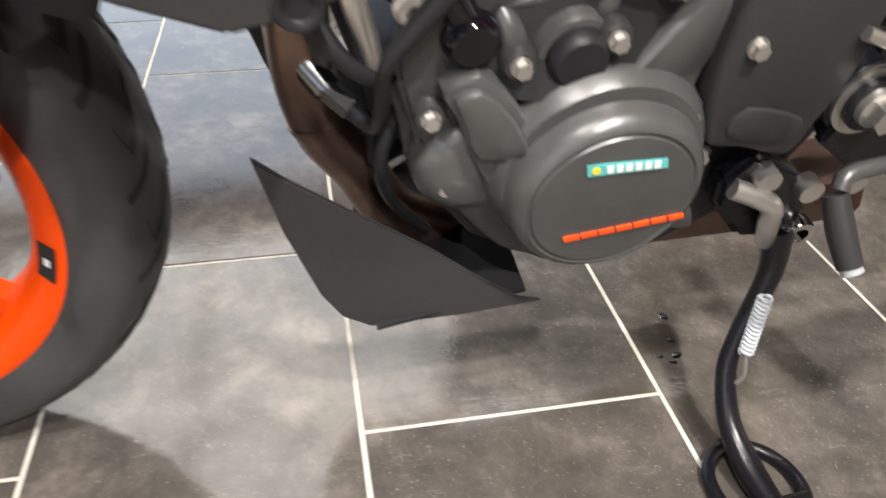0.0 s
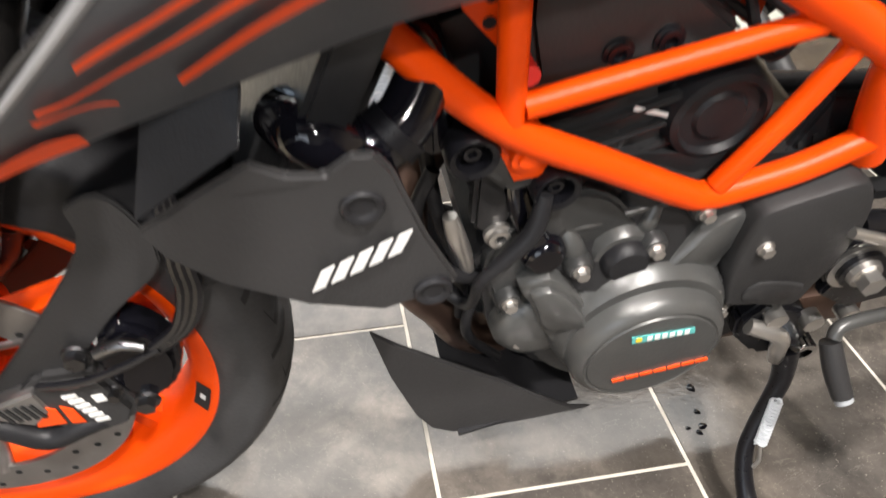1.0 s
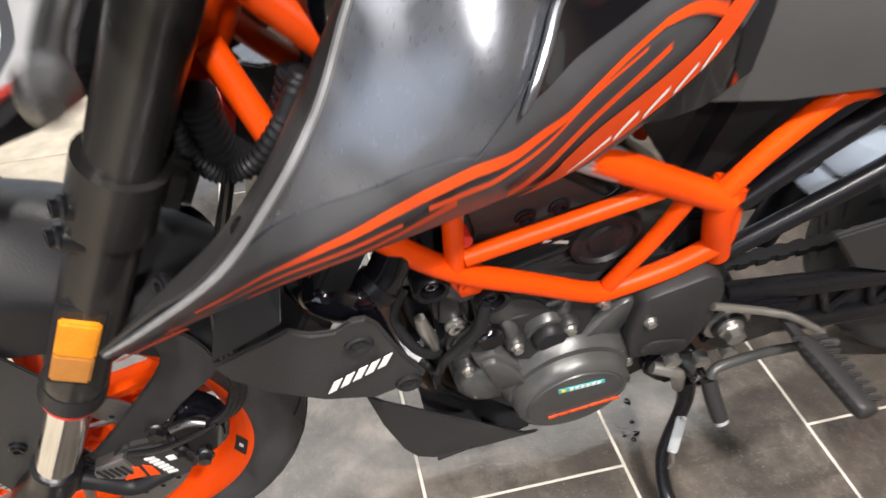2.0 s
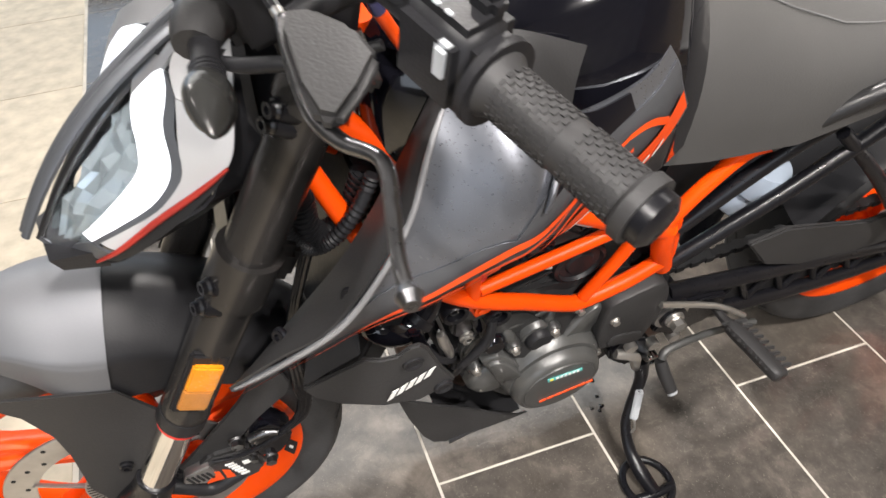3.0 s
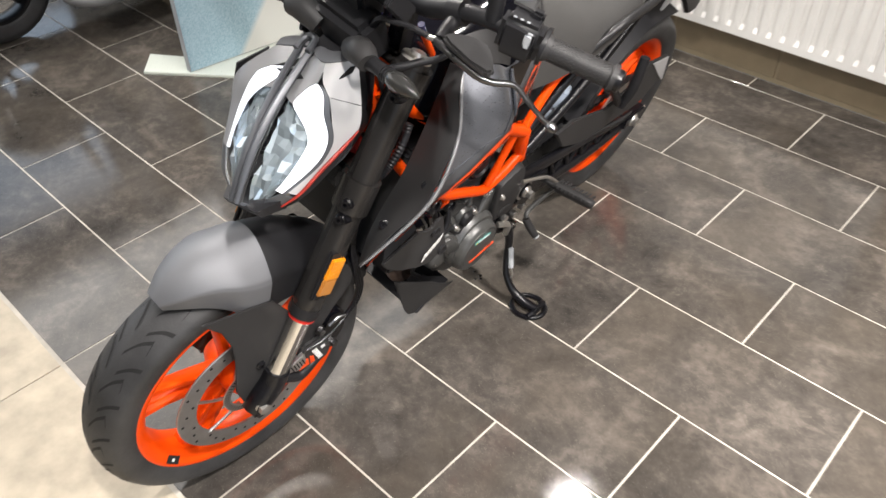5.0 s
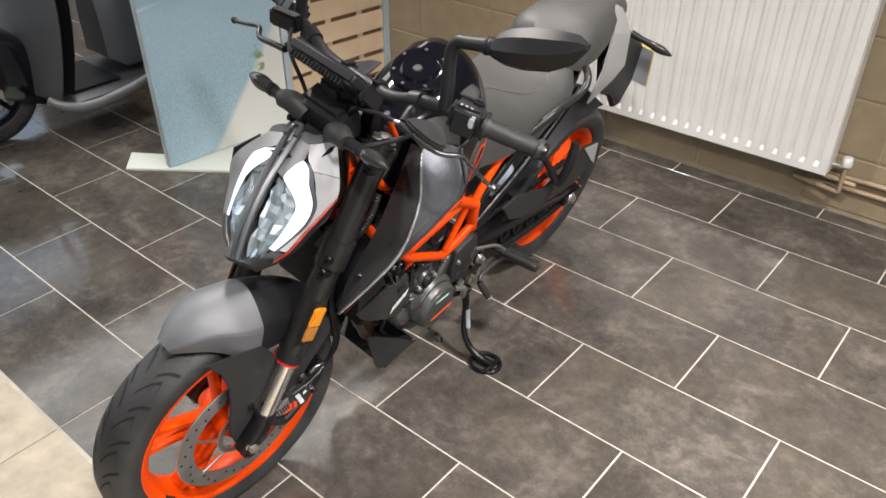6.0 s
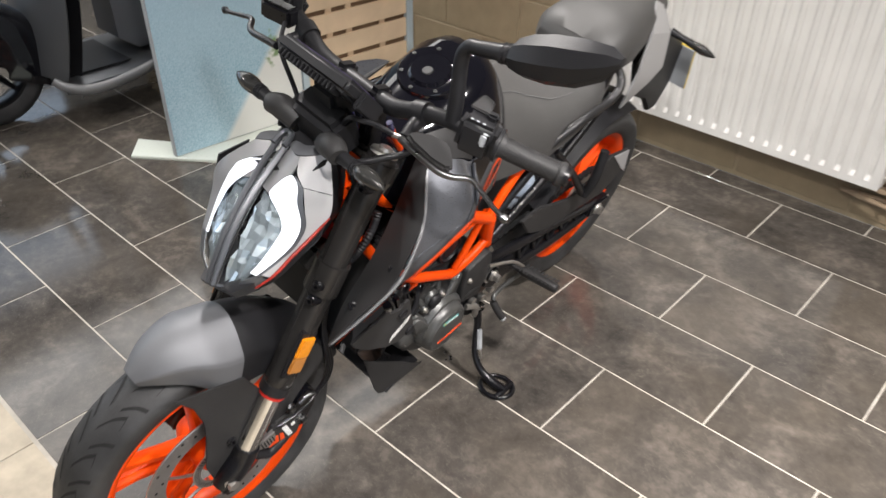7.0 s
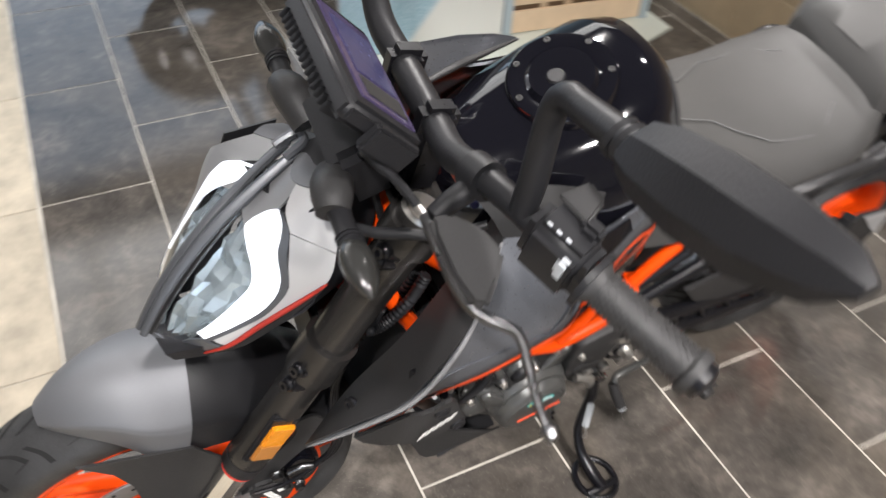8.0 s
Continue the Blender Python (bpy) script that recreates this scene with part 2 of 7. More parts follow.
def poster_material():
    """A printed photograph: a blue road surface with a pale verge and green leaves."""
    m = bpy.data.materials.new("printed_poster")
    m.use_nodes = True
    nt = m.node_tree
    b = nt.nodes["Principled BSDF"]
    b.inputs["Roughness"].default_value = 0.3
    tc = nt.nodes.new("ShaderNodeTexCoord")
    sp = nt.nodes.new("ShaderNodeSeparateXYZ")
    nt.links.new(tc.outputs["Object"], sp.inputs[0])

    def noise_node(scale, detail):
        n = nt.nodes.new("ShaderNodeTexNoise")
        n.inputs["Scale"].default_value, n.inputs["Detail"].default_value = scale, detail
        nt.links.new(tc.outputs["Object"], n.inputs["Vector"])
        return n

    def math_node(op, a, c, third=None):
        n = nt.nodes.new("ShaderNodeMath")
        n.operation = op
        for k, v in enumerate((a, c, third)):
            if v is None:
                continue
            if isinstance(v, (int, float)):
                n.inputs[k].default_value = v
            else:
                nt.links.new(v, n.inputs[k])
        return n.outputs[0]

    def mixed(fac, a, c):
        n = nt.nodes.new("ShaderNodeMix")
        n.data_type = "RGBA"
        nt.links.new(fac, n.inputs["Factor"])
        for k, v in (("A", a), ("B", c)):
            if isinstance(v, tuple):
                n.inputs[k].default_value = v
            else:
                nt.links.new(v, n.inputs[k])
        return n.outputs["Result"]

    grain, soft, leaf = noise_node(150, 4), noise_node(5, 3), noise_node(24, 3)
    road = mixed(math_node("MULTIPLY_ADD", grain.outputs["Fac"], 2.2, -0.6), (0.16, 0.31, 0.41, 1), (0.42, 0.58, 0.66, 1))
    road = mixed(math_node("MULTIPLY", soft.outputs["Fac"], 0.5), road, (0.48, 0.62, 0.69, 1))
    # smoother and paler towards the distance, with a white line across
    away = math_node("MULTIPLY", math_node("SUBTRACT", sp.outputs[2], 0.25), 1.3)
    nt.nodes[-1].use_clamp = True
    road = mixed(away, road, (0.42, 0.60, 0.72, 1))
    off = math_node("SUBTRACT", sp.outputs[2], math_node("MULTIPLY_ADD", sp.outputs[0], 0.18, 0.685))
    mark = math_node("MULTIPLY", math_node("SUBTRACT", 0.0075, math_node("ABSOLUTE", off, None)), 400.0)
    nt.nodes[-1].use_clamp = True
    road = mixed(mark, road, (0.78, 0.82, 0.84, 1))
    # verge: to the right of a slanting line
    line = math_node("SUBTRACT", sp.outputs[0], math_node("MULTIPLY_ADD", sp.outputs[2], 0.75, 0.2))
    edge = math_node("MULTIPLY", line, 30.0)
    nt.nodes[-1].use_clamp = True
    col = mixed(edge, road, (0.68, 0.69, 0.66, 1))
    far = math_node("MULTIPLY", math_node("SUBTRACT", sp.outputs[2], 0.66), 20.0)
    nt.nodes[-1].use_clamp = True
    col = mixed(far, col, (0.32, 0.48, 0.6, 1))
    lx = math_node("SUBTRACT", sp.outputs[0], 0.49)
    lz = math_node("SUBTRACT", sp.outputs[2], 0.36)
    d = math_node("ADD", math_node("MULTIPLY", math_node("MULTIPLY", lx, lx), 90.0), math_node("MULTIPLY", math_node("MULTIPLY", lz, lz), 28.0))
    lf = math_node("MULTIPLY", math_node("SUBTRACT", math_node("SUBTRACT", leaf.outputs["Fac"], 0.4), d), 7.0)
    nt.nodes[-1].use_clamp = True
    col = mixed(lf, col, (0.2, 0.3, 0.14, 1))
    nt.links.new(col, b.inputs["Base Color"])
    return m


POSTER = poster_material()


# ---- mesh tools ----
def link(name, bm, material, parent=None, label="", sharp=38.0):
    bmesh.ops.recalc_face_normals(bm, faces=bm.faces)
    for f in bm.faces:
        f.smooth = True
    lim = radians(sharp)
    for e in bm.edges:
        if len(e.link_faces) == 2 and e.calc_face_angle(0.0) > lim:
            e.smooth = False
    me = bpy.data.meshes.new(name)
    bm.to_mesh(me)
    bm.free()
    me.materials.append(material)
    ob = new(name, me)
    if parent is not None:
        ob.parent = parent
    if label:
        ob["label"] = label
    return ob


def part(name, bm, material, parent, label="", turn=None, sharp=38.0):
    if turn is not None:
        bm.transform(turn)
    return link(name, bm, material, parent, label, sharp)


def piece(name, mesh, parent, m):
    ob = new(name, mesh)
    ob.parent = parent
    ob.matrix_local = m
    return ob


def box(sx, sy, sz, m=None, bevel=0.0, bm=None, seg=2):
    out = bm or bmesh.new()
    r = bmesh.ops.create_cube(out, size=1.0)
    vs = r["verts"]
    for v in vs:
        v.co = Vector((v.co.x * sx, v.co.y * sy, v.co.z * sz))
    if bevel:
        es = list({e for v in vs for e in v.link_edges})
        r = bmesh.ops.bevel(out, geom=es, offset=bevel, segments=seg, affect="EDGES")
        vs = list({v for f in r["faces"] for v in f.verts} | {v for v in vs if v.is_valid})
    if m is not None:
        bmesh.ops.transform(out, matrix=m, verts=vs)
    return out


def spline(pts, k):
    """Catmull-Rom through the points, k steps a span."""
    pts = [Vector(p) for p in pts]
    if k <= 1 or len(pts) < 3:
        return pts
    out = []
    for i in range(len(pts) - 1):
        p0, p1, p2, p3 = pts[max(i - 1, 0)], pts[i], pts[i + 1], pts[min(i + 2, len(pts) - 1)]
        for j in range(k):
            t = j / k
            out.append(0.5 * ((2 * p1) + (p2 - p0) * t + (2 * p0 - 5 * p1 + 4 * p2 - p3) * t * t + (3 * p1 - p0 - 3 * p2 + p3) * t ** 3))
    return out + [pts[-1]]


def tube(pts, r, n=10, k=4, bm=None, flat=1.0):
    """A round bar along the points; r is one radius or one for each point."""
    bm = bm or bmesh.new()
    path = spline(pts, k)
    rs = r if isinstance(r, (list, tuple)) else [r] * len(pts)
    radii = [v.x for v in spline([(a, 0, 0) for a in rs], k)] if len(pts) > 2 else list(rs)
    side = None
    loops = []
    for i, p in enumerate(path):
        t = (path[min(i + 1, len(path) - 1)] - path[max(i - 1, 0)]).normalized()
        if side is None:
            side = t.orthogonal().normalized()
        side = (side - t * side.dot(t)).normalized()
        up = t.cross(side)
        a = radii[min(i, len(radii) - 1)]
        loops.append([bm.verts.new(p + side * math.cos(2 * math.pi * j / n) * a + up * math.sin(2 * math.pi * j / n) * a * flat) for j in range(n)])
    for a, b in zip(loops, loops[1:]):
        for j in range(n):
            bm.faces.new((a[j], a[(j + 1) % n], b[(j + 1) % n], b[j]))
    bm.faces.new(loops[0][::-1])
    bm.faces.new(loops[-1])
    return bm


def rod(a, b, r, n=16, bm=None, r2=None):
    return tube([a, b], [r, r if r2 is None else r2], n, 1, bm)


def lathe(profile, m=None, n=48, bm=None, closed=True, arc=360.0):
    """Turns a profile of (radius, y) about the y axis."""
    bm = bm or bmesh.new()
    rings = []
    full = arc >= 360
    steps = n if full else n + 1
    for i in range(steps):
        a = radians(arc) * i / n
        ring = []
        for r, y in profile:
            p = Vector((r * math.cos(a), y, r * math.sin(a)))
            ring.append(bm.verts.new(m @ p if m is not None else p))
        rings.append(ring)
    k = len(profile)
    for i in range(n if full else n):
        a, b = rings[i], rings[(i + 1) % steps]
        for j in range(k if closed else k - 1):
            if profile[j][0] < 1e-6 and profile[(j + 1) % k][0] < 1e-6:
                continue
            bm.faces.new((a[j], a[(j + 1) % k], b[(j + 1) % k], b[j]))
    bmesh.ops.remove_doubles(bm, verts=bm.verts, dist=1e-6)
    return bm


def plate(pts, normal, thick, bevel=0.0, bm=None):
    """A flat sheet with the outline pts (in space), thick along normal, its edges rounded."""
    bm = bm or bmesh.new()
    nrm = Vector(normal).normalized() * thick
    a = [bm.verts.new(Vector(p)) for p in pts]
    f = bm.faces.new(a)
    r = bmesh.ops.extrude_face_region(bm, geom=[f])
    vs = [g for g in r["geom"] if isinstance(g, bmesh.types.BMVert)]
    bmesh.ops.translate(bm, verts=vs, vec=nrm)
    if bevel:
        es = list({e for v in a + vs for e in v.link_edges})
        bmesh.ops.bevel(bm, geom=es, offset=bevel, segments=2, affect="EDGES")
    return bm


def side_plate(xz, y0, y1, bevel=0.0, bm=None):
    return plate([(x, y0, z) for x, z in xz], (0, 1 if y1 > y0 else -1, 0), abs(y1 - y0), bevel, bm)


def rounded(xz, k=4):
    """A closed outline made round through its corners."""
    n = len(xz)
    pts = [Vector((x, 0, z)) for x, z in xz]
    out = []
    for i in range(n):
        p0, p1, p2, p3 = pts[i - 1], pts[i], pts[(i + 1) % n], pts[(i + 2) % n]
        for j in range(k):
            t = j / k
            q = 0.5 * ((2 * p1) + (p2 - p0) * t + (2 * p0 - 5 * p1 + 4 * p2 - p3) * t * t + (3 * p1 - p0 - 3 * p2 + p3) * t ** 3)
            out.append((q.x, q.z))
    return out


def surf_point(ctrl, u, v):
    """A point of the smooth sheet through a grid of control points; u, v from 0 to 1."""
    def cr(ps, t):
        n = len(ps) - 1
        i = min(int(t * n), n - 1)
        t = t * n - i
        p0, p1, p2, p3 = ps[max(i - 1, 0)], ps[i], ps[i + 1], ps[min(i + 2, n)]
        return 0.5 * ((2 * p1) + (p2 - p0) * t + (2 * p0 - 5 * p1 + 4 * p2 - p3) * t * t + (3 * p1 - p0 - 3 * p2 + p3) * t ** 3)
    return cr([cr([Vector(p) for p in row], v) for row in ctrl], u)


def sheet(ctrl, nu=12, nv=8, thick=0.004, u0=0.0, u1=1.0, v0=0.0, v1=1.0, lift=0.0):
    bm = bmesh.new()
    g = [[bm.verts.new(surf_point(ctrl, u0 + (u1 - u0) * i / nu, v0 + (v1 - v0) * j / nv)) for j in range(nv + 1)] for i in range(nu + 1)]
    for i in range(nu):
        for j in range(nv):
            try:
                bm.faces.new((g[i][j], g[i][j + 1], g[i + 1][j + 1], g[i + 1][j]))
            except ValueError:
                pass
    bmesh.ops.remove_doubles(bm, verts=bm.verts, dist=1e-5)
    if lift:
        bm.normal_update()
        for v in bm.verts:
            v.co += v.normal * lift
    if thick:
        bmesh.ops.solidify(bm, geom=bm.faces[:], thickness=thick)
    return bm


def under_line(ctrl, bound, nu, nv, lift):
    """The part of the sheet below a line of (u, v), laid a little proud of it."""
    bm = bmesh.new()
    grid = []
    for i in range(nu + 1):
        u = bound[0][0] + (bound[-1][0] - bound[0][0]) * i / nu
        v0 = 0.0
        for (ua, va), (ub, vb) in zip(bound, bound[1:]):
            if ua <= u <= ub:
                v0 = va + (vb - va) * (u - ua) / (ub - ua)
        grid.append([bm.verts.new(surf_point(ctrl, u, v0 + (1 - v0) * j / nv)) for j in range(nv + 1)])
    for a, b in zip(grid, grid[1:]):
        for j in range(nv):
            bm.faces.new((a[j], a[j + 1], b[j + 1], b[j]))
    bm.normal_update()
    for v in bm.verts:
        v.co += v.normal * (lift if v.normal.y > 0 else -lift)
    bmesh.ops.solidify(bm, geom=bm.faces[:], thickness=0.001)
    return bm


def flip(bm):
    """The mirror image on the other side of the vehicle."""
    bm.transform(Matrix.Diagonal((1, -1, 1, 1)))
    bmesh.ops.reverse_faces(bm, faces=bm.faces)
    return bm


def decal(ctrl, path, half, lift=0.0012, k=10):
    """A strip that follows the sheet along a path of (u, v), half its width in v at each end."""
    bm = bmesh.new()
    path = spline([(u, v, 0) for u, v in path], k)
    n = len(path)
    rows = []
    e = 1e-3
    for i, p in enumerate(path):
        h = half[0] + (half[1] - half[0]) * i / (n - 1)
        row = []
        for s in (-h, 0, h):
            u, v = min(max(p.x, 0), 1), min(max(p.y + s, 0), 1)
            q = surf_point(ctrl, u, v)
            du = surf_point(ctrl, min(u + e, 1), v) - surf_point(ctrl, max(u - e, 0), v)
            dv = surf_point(ctrl, u, min(v + e, 1)) - surf_point(ctrl, u, max(v - e, 0))
            nn = du.cross(dv).normalized()
            if nn.y < 0:
                nn = -nn
            row.append(bm.verts.new(q + nn * lift))
        rows.append(row)
    for a, b in zip(rows, rows[1:]):
        for j in range(2):
            bm.faces.new((a[j], a[j + 1], b[j + 1], b[j]))
    return bm


def loft(loops, cap=True, bm=None):
    bm = bm or bmesh.new()
    rows = [[bm.verts.new(Vector(p)) for p in lp] for lp in loops]
    n = len(rows[0])
    for a, b in zip(rows, rows[1:]):
        for j in range(n):
            bm.faces.new((a[j], a[(j + 1) % n], b[(j + 1) % n], b[j]))
    if cap:
        bm.faces.new(rows[0][::-1])
        bm.faces.new(rows[-1])
    return bm


def arch_loop(x, half, top, bottom, power=2.6, n=20, tilt=0.0):
    """A cross-section: a rounded arch of that half-width from bottom to top at x."""
    out = []
    for i in range(n + 1):
        a = math.pi * i / n
        c, s = math.cos(a), math.sin(a)
        y = half * (abs(c) ** (2 / power)) * (1 if c >= 0 else -1)
        z = bottom + (top - bottom) * (abs(s) ** (2 / power))
        out.append((x + tilt * (z - bottom), y, z))
    return out


def facets(rows, thick):
    """A folded sheet of flat panels through rows of points."""
    bm = bmesh.new()
    g = [[bm.verts.new(Vector(p)) for p in row] for row in rows]
    for a, b in zip(g, g[1:]):
        for j in range(len(a) - 1):
            bm.faces.new((a[j], a[j + 1], b[j + 1], b[j]))
    bmesh.ops.recalc_face_normals(bm, faces=bm.faces)
    bmesh.ops.solidify(bm, geom=bm.faces[:], thickness=thick)
    return bm


def bolt(p, axis, r=0.007, h=0.006, bm=None):
    """A flanged hexagon bolt head."""
    bm = bm or bmesh.new()
    p, a = Vector(p), Vector(axis).normalized()
    tube([p, p + a * h * 0.3], [r * 1.35, r * 1.25], 16, 1, bm)
    tube([p + a * h * 0.3, p + a * h], r, 6, 1, bm)
    return bm


def socket_bolt(p, axis, r=0.007, h=0.006, bm=None):
    """A round socket-head bolt with its recess."""
    bm = bm or bmesh.new()
    p, a = Vector(p), Vector(axis).normalized()
    m = Matrix.Translation(p) @ Vector((0, 1, 0)).rotation_difference(a).to_matrix().to_4x4()
    lathe([(0.0001, -0.001), (r * 1.3, -0.001), (r * 1.3, h * 0.4), (r, h * 0.6), (r, h), (r * 0.55, h), (r * 0.5, h * 0.3), (0.0001, h * 0.3)], m, 18, bm, closed=False)
    return bm


# ---- the room ----
W = 0.305
X0, X1, YF, YB = -4.88, 3.355, -4.2, 1.92


def structure(name, bm, material, label, category):
    return tagged(link(name, bm, material), label, category, kind="structure")


floor = structure("floor", box(X1 - X0, YB - YF, 0.1, pose((X0 + X1) / 2, (YF + YB) / 2, -0.0515)), GROUT,
                  "dark slate-look tiles with white joints beside beige stone", "floor")
wall_north = structure("wall_north", box(X1 - X0, 0.2, CEILING, pose((X0 + X1) / 2, YB + 0.1, CEILING / 2)), MORTAR,
                       "beige painted blockwork wall behind the radiator", "wall")
structure("wall_south", box(X1 - X0, 0.2, CEILING, pose((X0 + X1) / 2, YF - 0.1, CEILING / 2)), PLASTER, "plain pale showroom wall", "wall")
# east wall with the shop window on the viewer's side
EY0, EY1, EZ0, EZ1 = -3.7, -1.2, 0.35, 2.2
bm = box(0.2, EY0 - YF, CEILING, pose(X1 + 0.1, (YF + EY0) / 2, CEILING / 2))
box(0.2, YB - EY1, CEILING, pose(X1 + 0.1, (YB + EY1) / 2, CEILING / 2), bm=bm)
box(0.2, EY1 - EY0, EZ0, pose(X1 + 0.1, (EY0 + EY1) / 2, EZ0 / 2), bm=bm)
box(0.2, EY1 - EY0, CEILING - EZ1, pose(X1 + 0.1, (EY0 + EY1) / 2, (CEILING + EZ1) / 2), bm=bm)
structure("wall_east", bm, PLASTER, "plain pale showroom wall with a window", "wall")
# west wall with a window opening
WY0, WY1, WZ0, WZ1 = -3.2, 1.2, 0.9, 2.5
bm = box(0.2, WY0 - YF, CEILING, pose(X0 - 0.1, (YF + WY0) / 2, CEILING / 2))
box(0.2, YB - WY1, CEILING, pose(X0 - 0.1, (YB + WY1) / 2, CEILING / 2), bm=bm)
box(0.2, WY1 - WY0, WZ0, pose(X0 - 0.1, (WY0 + WY1) / 2, WZ0 / 2), bm=bm)
box(0.2, WY1 - WY0, CEILING - WZ1, pose(X0 - 0.1, (WY0 + WY1) / 2, (CEILING + WZ1) / 2), bm=bm)
structure("wall_west", bm, PLASTER, "pale showroom wall with a shop window", "wall")
structure("ceiling", box(X1 - X0, YB - YF, 0.1, pose((X0 + X1) / 2, (YF + YB) / 2, CEILING + 0.05)), CEIL, "plain painted showroom ceiling", "ceiling")


def area_lamp(name, m, sx, sy, watts, color):
    d = bpy.data.lights.new(name, "AREA")
    d.shape, d.size, d.size_y, d.energy, d.color = "RECTANGLE", sx, sy, watts, color
    ob = new(name, d)
    ob.matrix_world = m
    return ob


area_lamp("window_daylight", pose(X0 + 0.02, (WY0 + WY1) / 2, (WZ0 + WZ1) / 2, 0, -90, 0), WZ1 - WZ0, WY1 - WY0, WINDOW_WATTS, (0.7, 0.84, 1.0))

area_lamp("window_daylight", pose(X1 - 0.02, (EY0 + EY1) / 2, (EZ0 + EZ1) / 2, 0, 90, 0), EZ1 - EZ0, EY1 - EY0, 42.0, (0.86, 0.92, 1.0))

# flat light panels in the ceiling over the display stand
def light_panel():
    root = tagged(new("ceiling_light"), "white square-edged ceiling light panel, switched on", "ceiling light", "ceiling light panels")
    bm = bmesh.new()
    for dx, dy, sx, sy in ((0, 0.66, 0.6, 0.02), (0, -0.66, 0.6, 0.02), (0.29, 0, 0.02, 1.3), (-0.29, 0, 0.02, 1.3)):
        box(sx, sy, 0.024, pose(dx, dy, 0), 0.002, bm)
    part("frame", bm, RADWHITE, root, "white metal edge")
    part("diffuser", box(0.56, 1.3, 0.006, pose(0, 0, 0.004)), glow("panel_diffuser", (1.0, 0.965, 0.91), PANEL_GLOW), root, "glowing opal diffuser")
    return root


panel = light_panel()
for i, (x, y) in enumerate(PANELS):
    at = pose(x, y, CEILING - 0.014)
    if i == 0:
        panel.matrix_world = at
    else:
        copy_thing(panel, at)

# spotlights: place, aim, watts, spread in degrees
SPOTS = [((-0.9, 0.5), (0.5, 0.3, 0.0), 36.0, 125), ((1.5, 0.45), (0.9, 0.5, 0.0), 45.0, 100), ((1.2, -0.75), (0.25, 0.0, 0.4), 26.0, 110),
         ((-0.35, -1.9), (-0.5, -1.6, 0.0), 8.0, 110), ((-3.4, 1.0), (-3.6, 0.4, 0.0), 4.0, 100), ((2.5, 0.1), (1.7, -0.3, 0.0), 45.0, 110),
         ((-1.7, -1.5), (-1.3, -0.3, 0.1), 8.0, 130), ((-0.1, 1.25), (-0.2, 1.1, 0.9), 9.0, 90)]
body = link("ceiling_spotlight", lathe([(0.0001, 0.13), (0.04, 0.13), (0.05, 0.12), (0.055, 0.0), (0.048, 0.0), (0.046, 0.02), (0.0001, 0.02)], pose(0, 0, 0, 90), 32), PLASTER)
tagged(body, "white cylindrical ceiling spotlight", "spotlight", "ceiling spotlights")
part("spot_lens", lathe([(0.0001, 0.008), (0.045, 0.008), (0.045, 0.016), (0.0001, 0.016)], pose(0, 0, 0, 90), 32), glow("lamp_lens", (1.0, 0.92, 0.8), 30.0), body)
part("stem", rod((0, 0, 0.1), (0, 0, 0.2), 0.012), PLASTER, body)
for i, ((x, y), aim, watts, spread) in enumerate(SPOTS):
    at = look((x, y, CEILING - 0.18), aim)
    if i == 0:
        body.matrix_world = at
    else:
        copy_thing(body, at)
    d = bpy.data.lights.new("spot_beam", "AREA")
    d.shape, d.size, d.energy, d.color, d.spread = "DISK", 0.1, watts * LAMP_WATTS, (1.0, 0.925, 0.855), radians(spread)
    ob = new("spot_beam", d)
    ob.matrix_world = at @ pose(0, 0, -0.01)


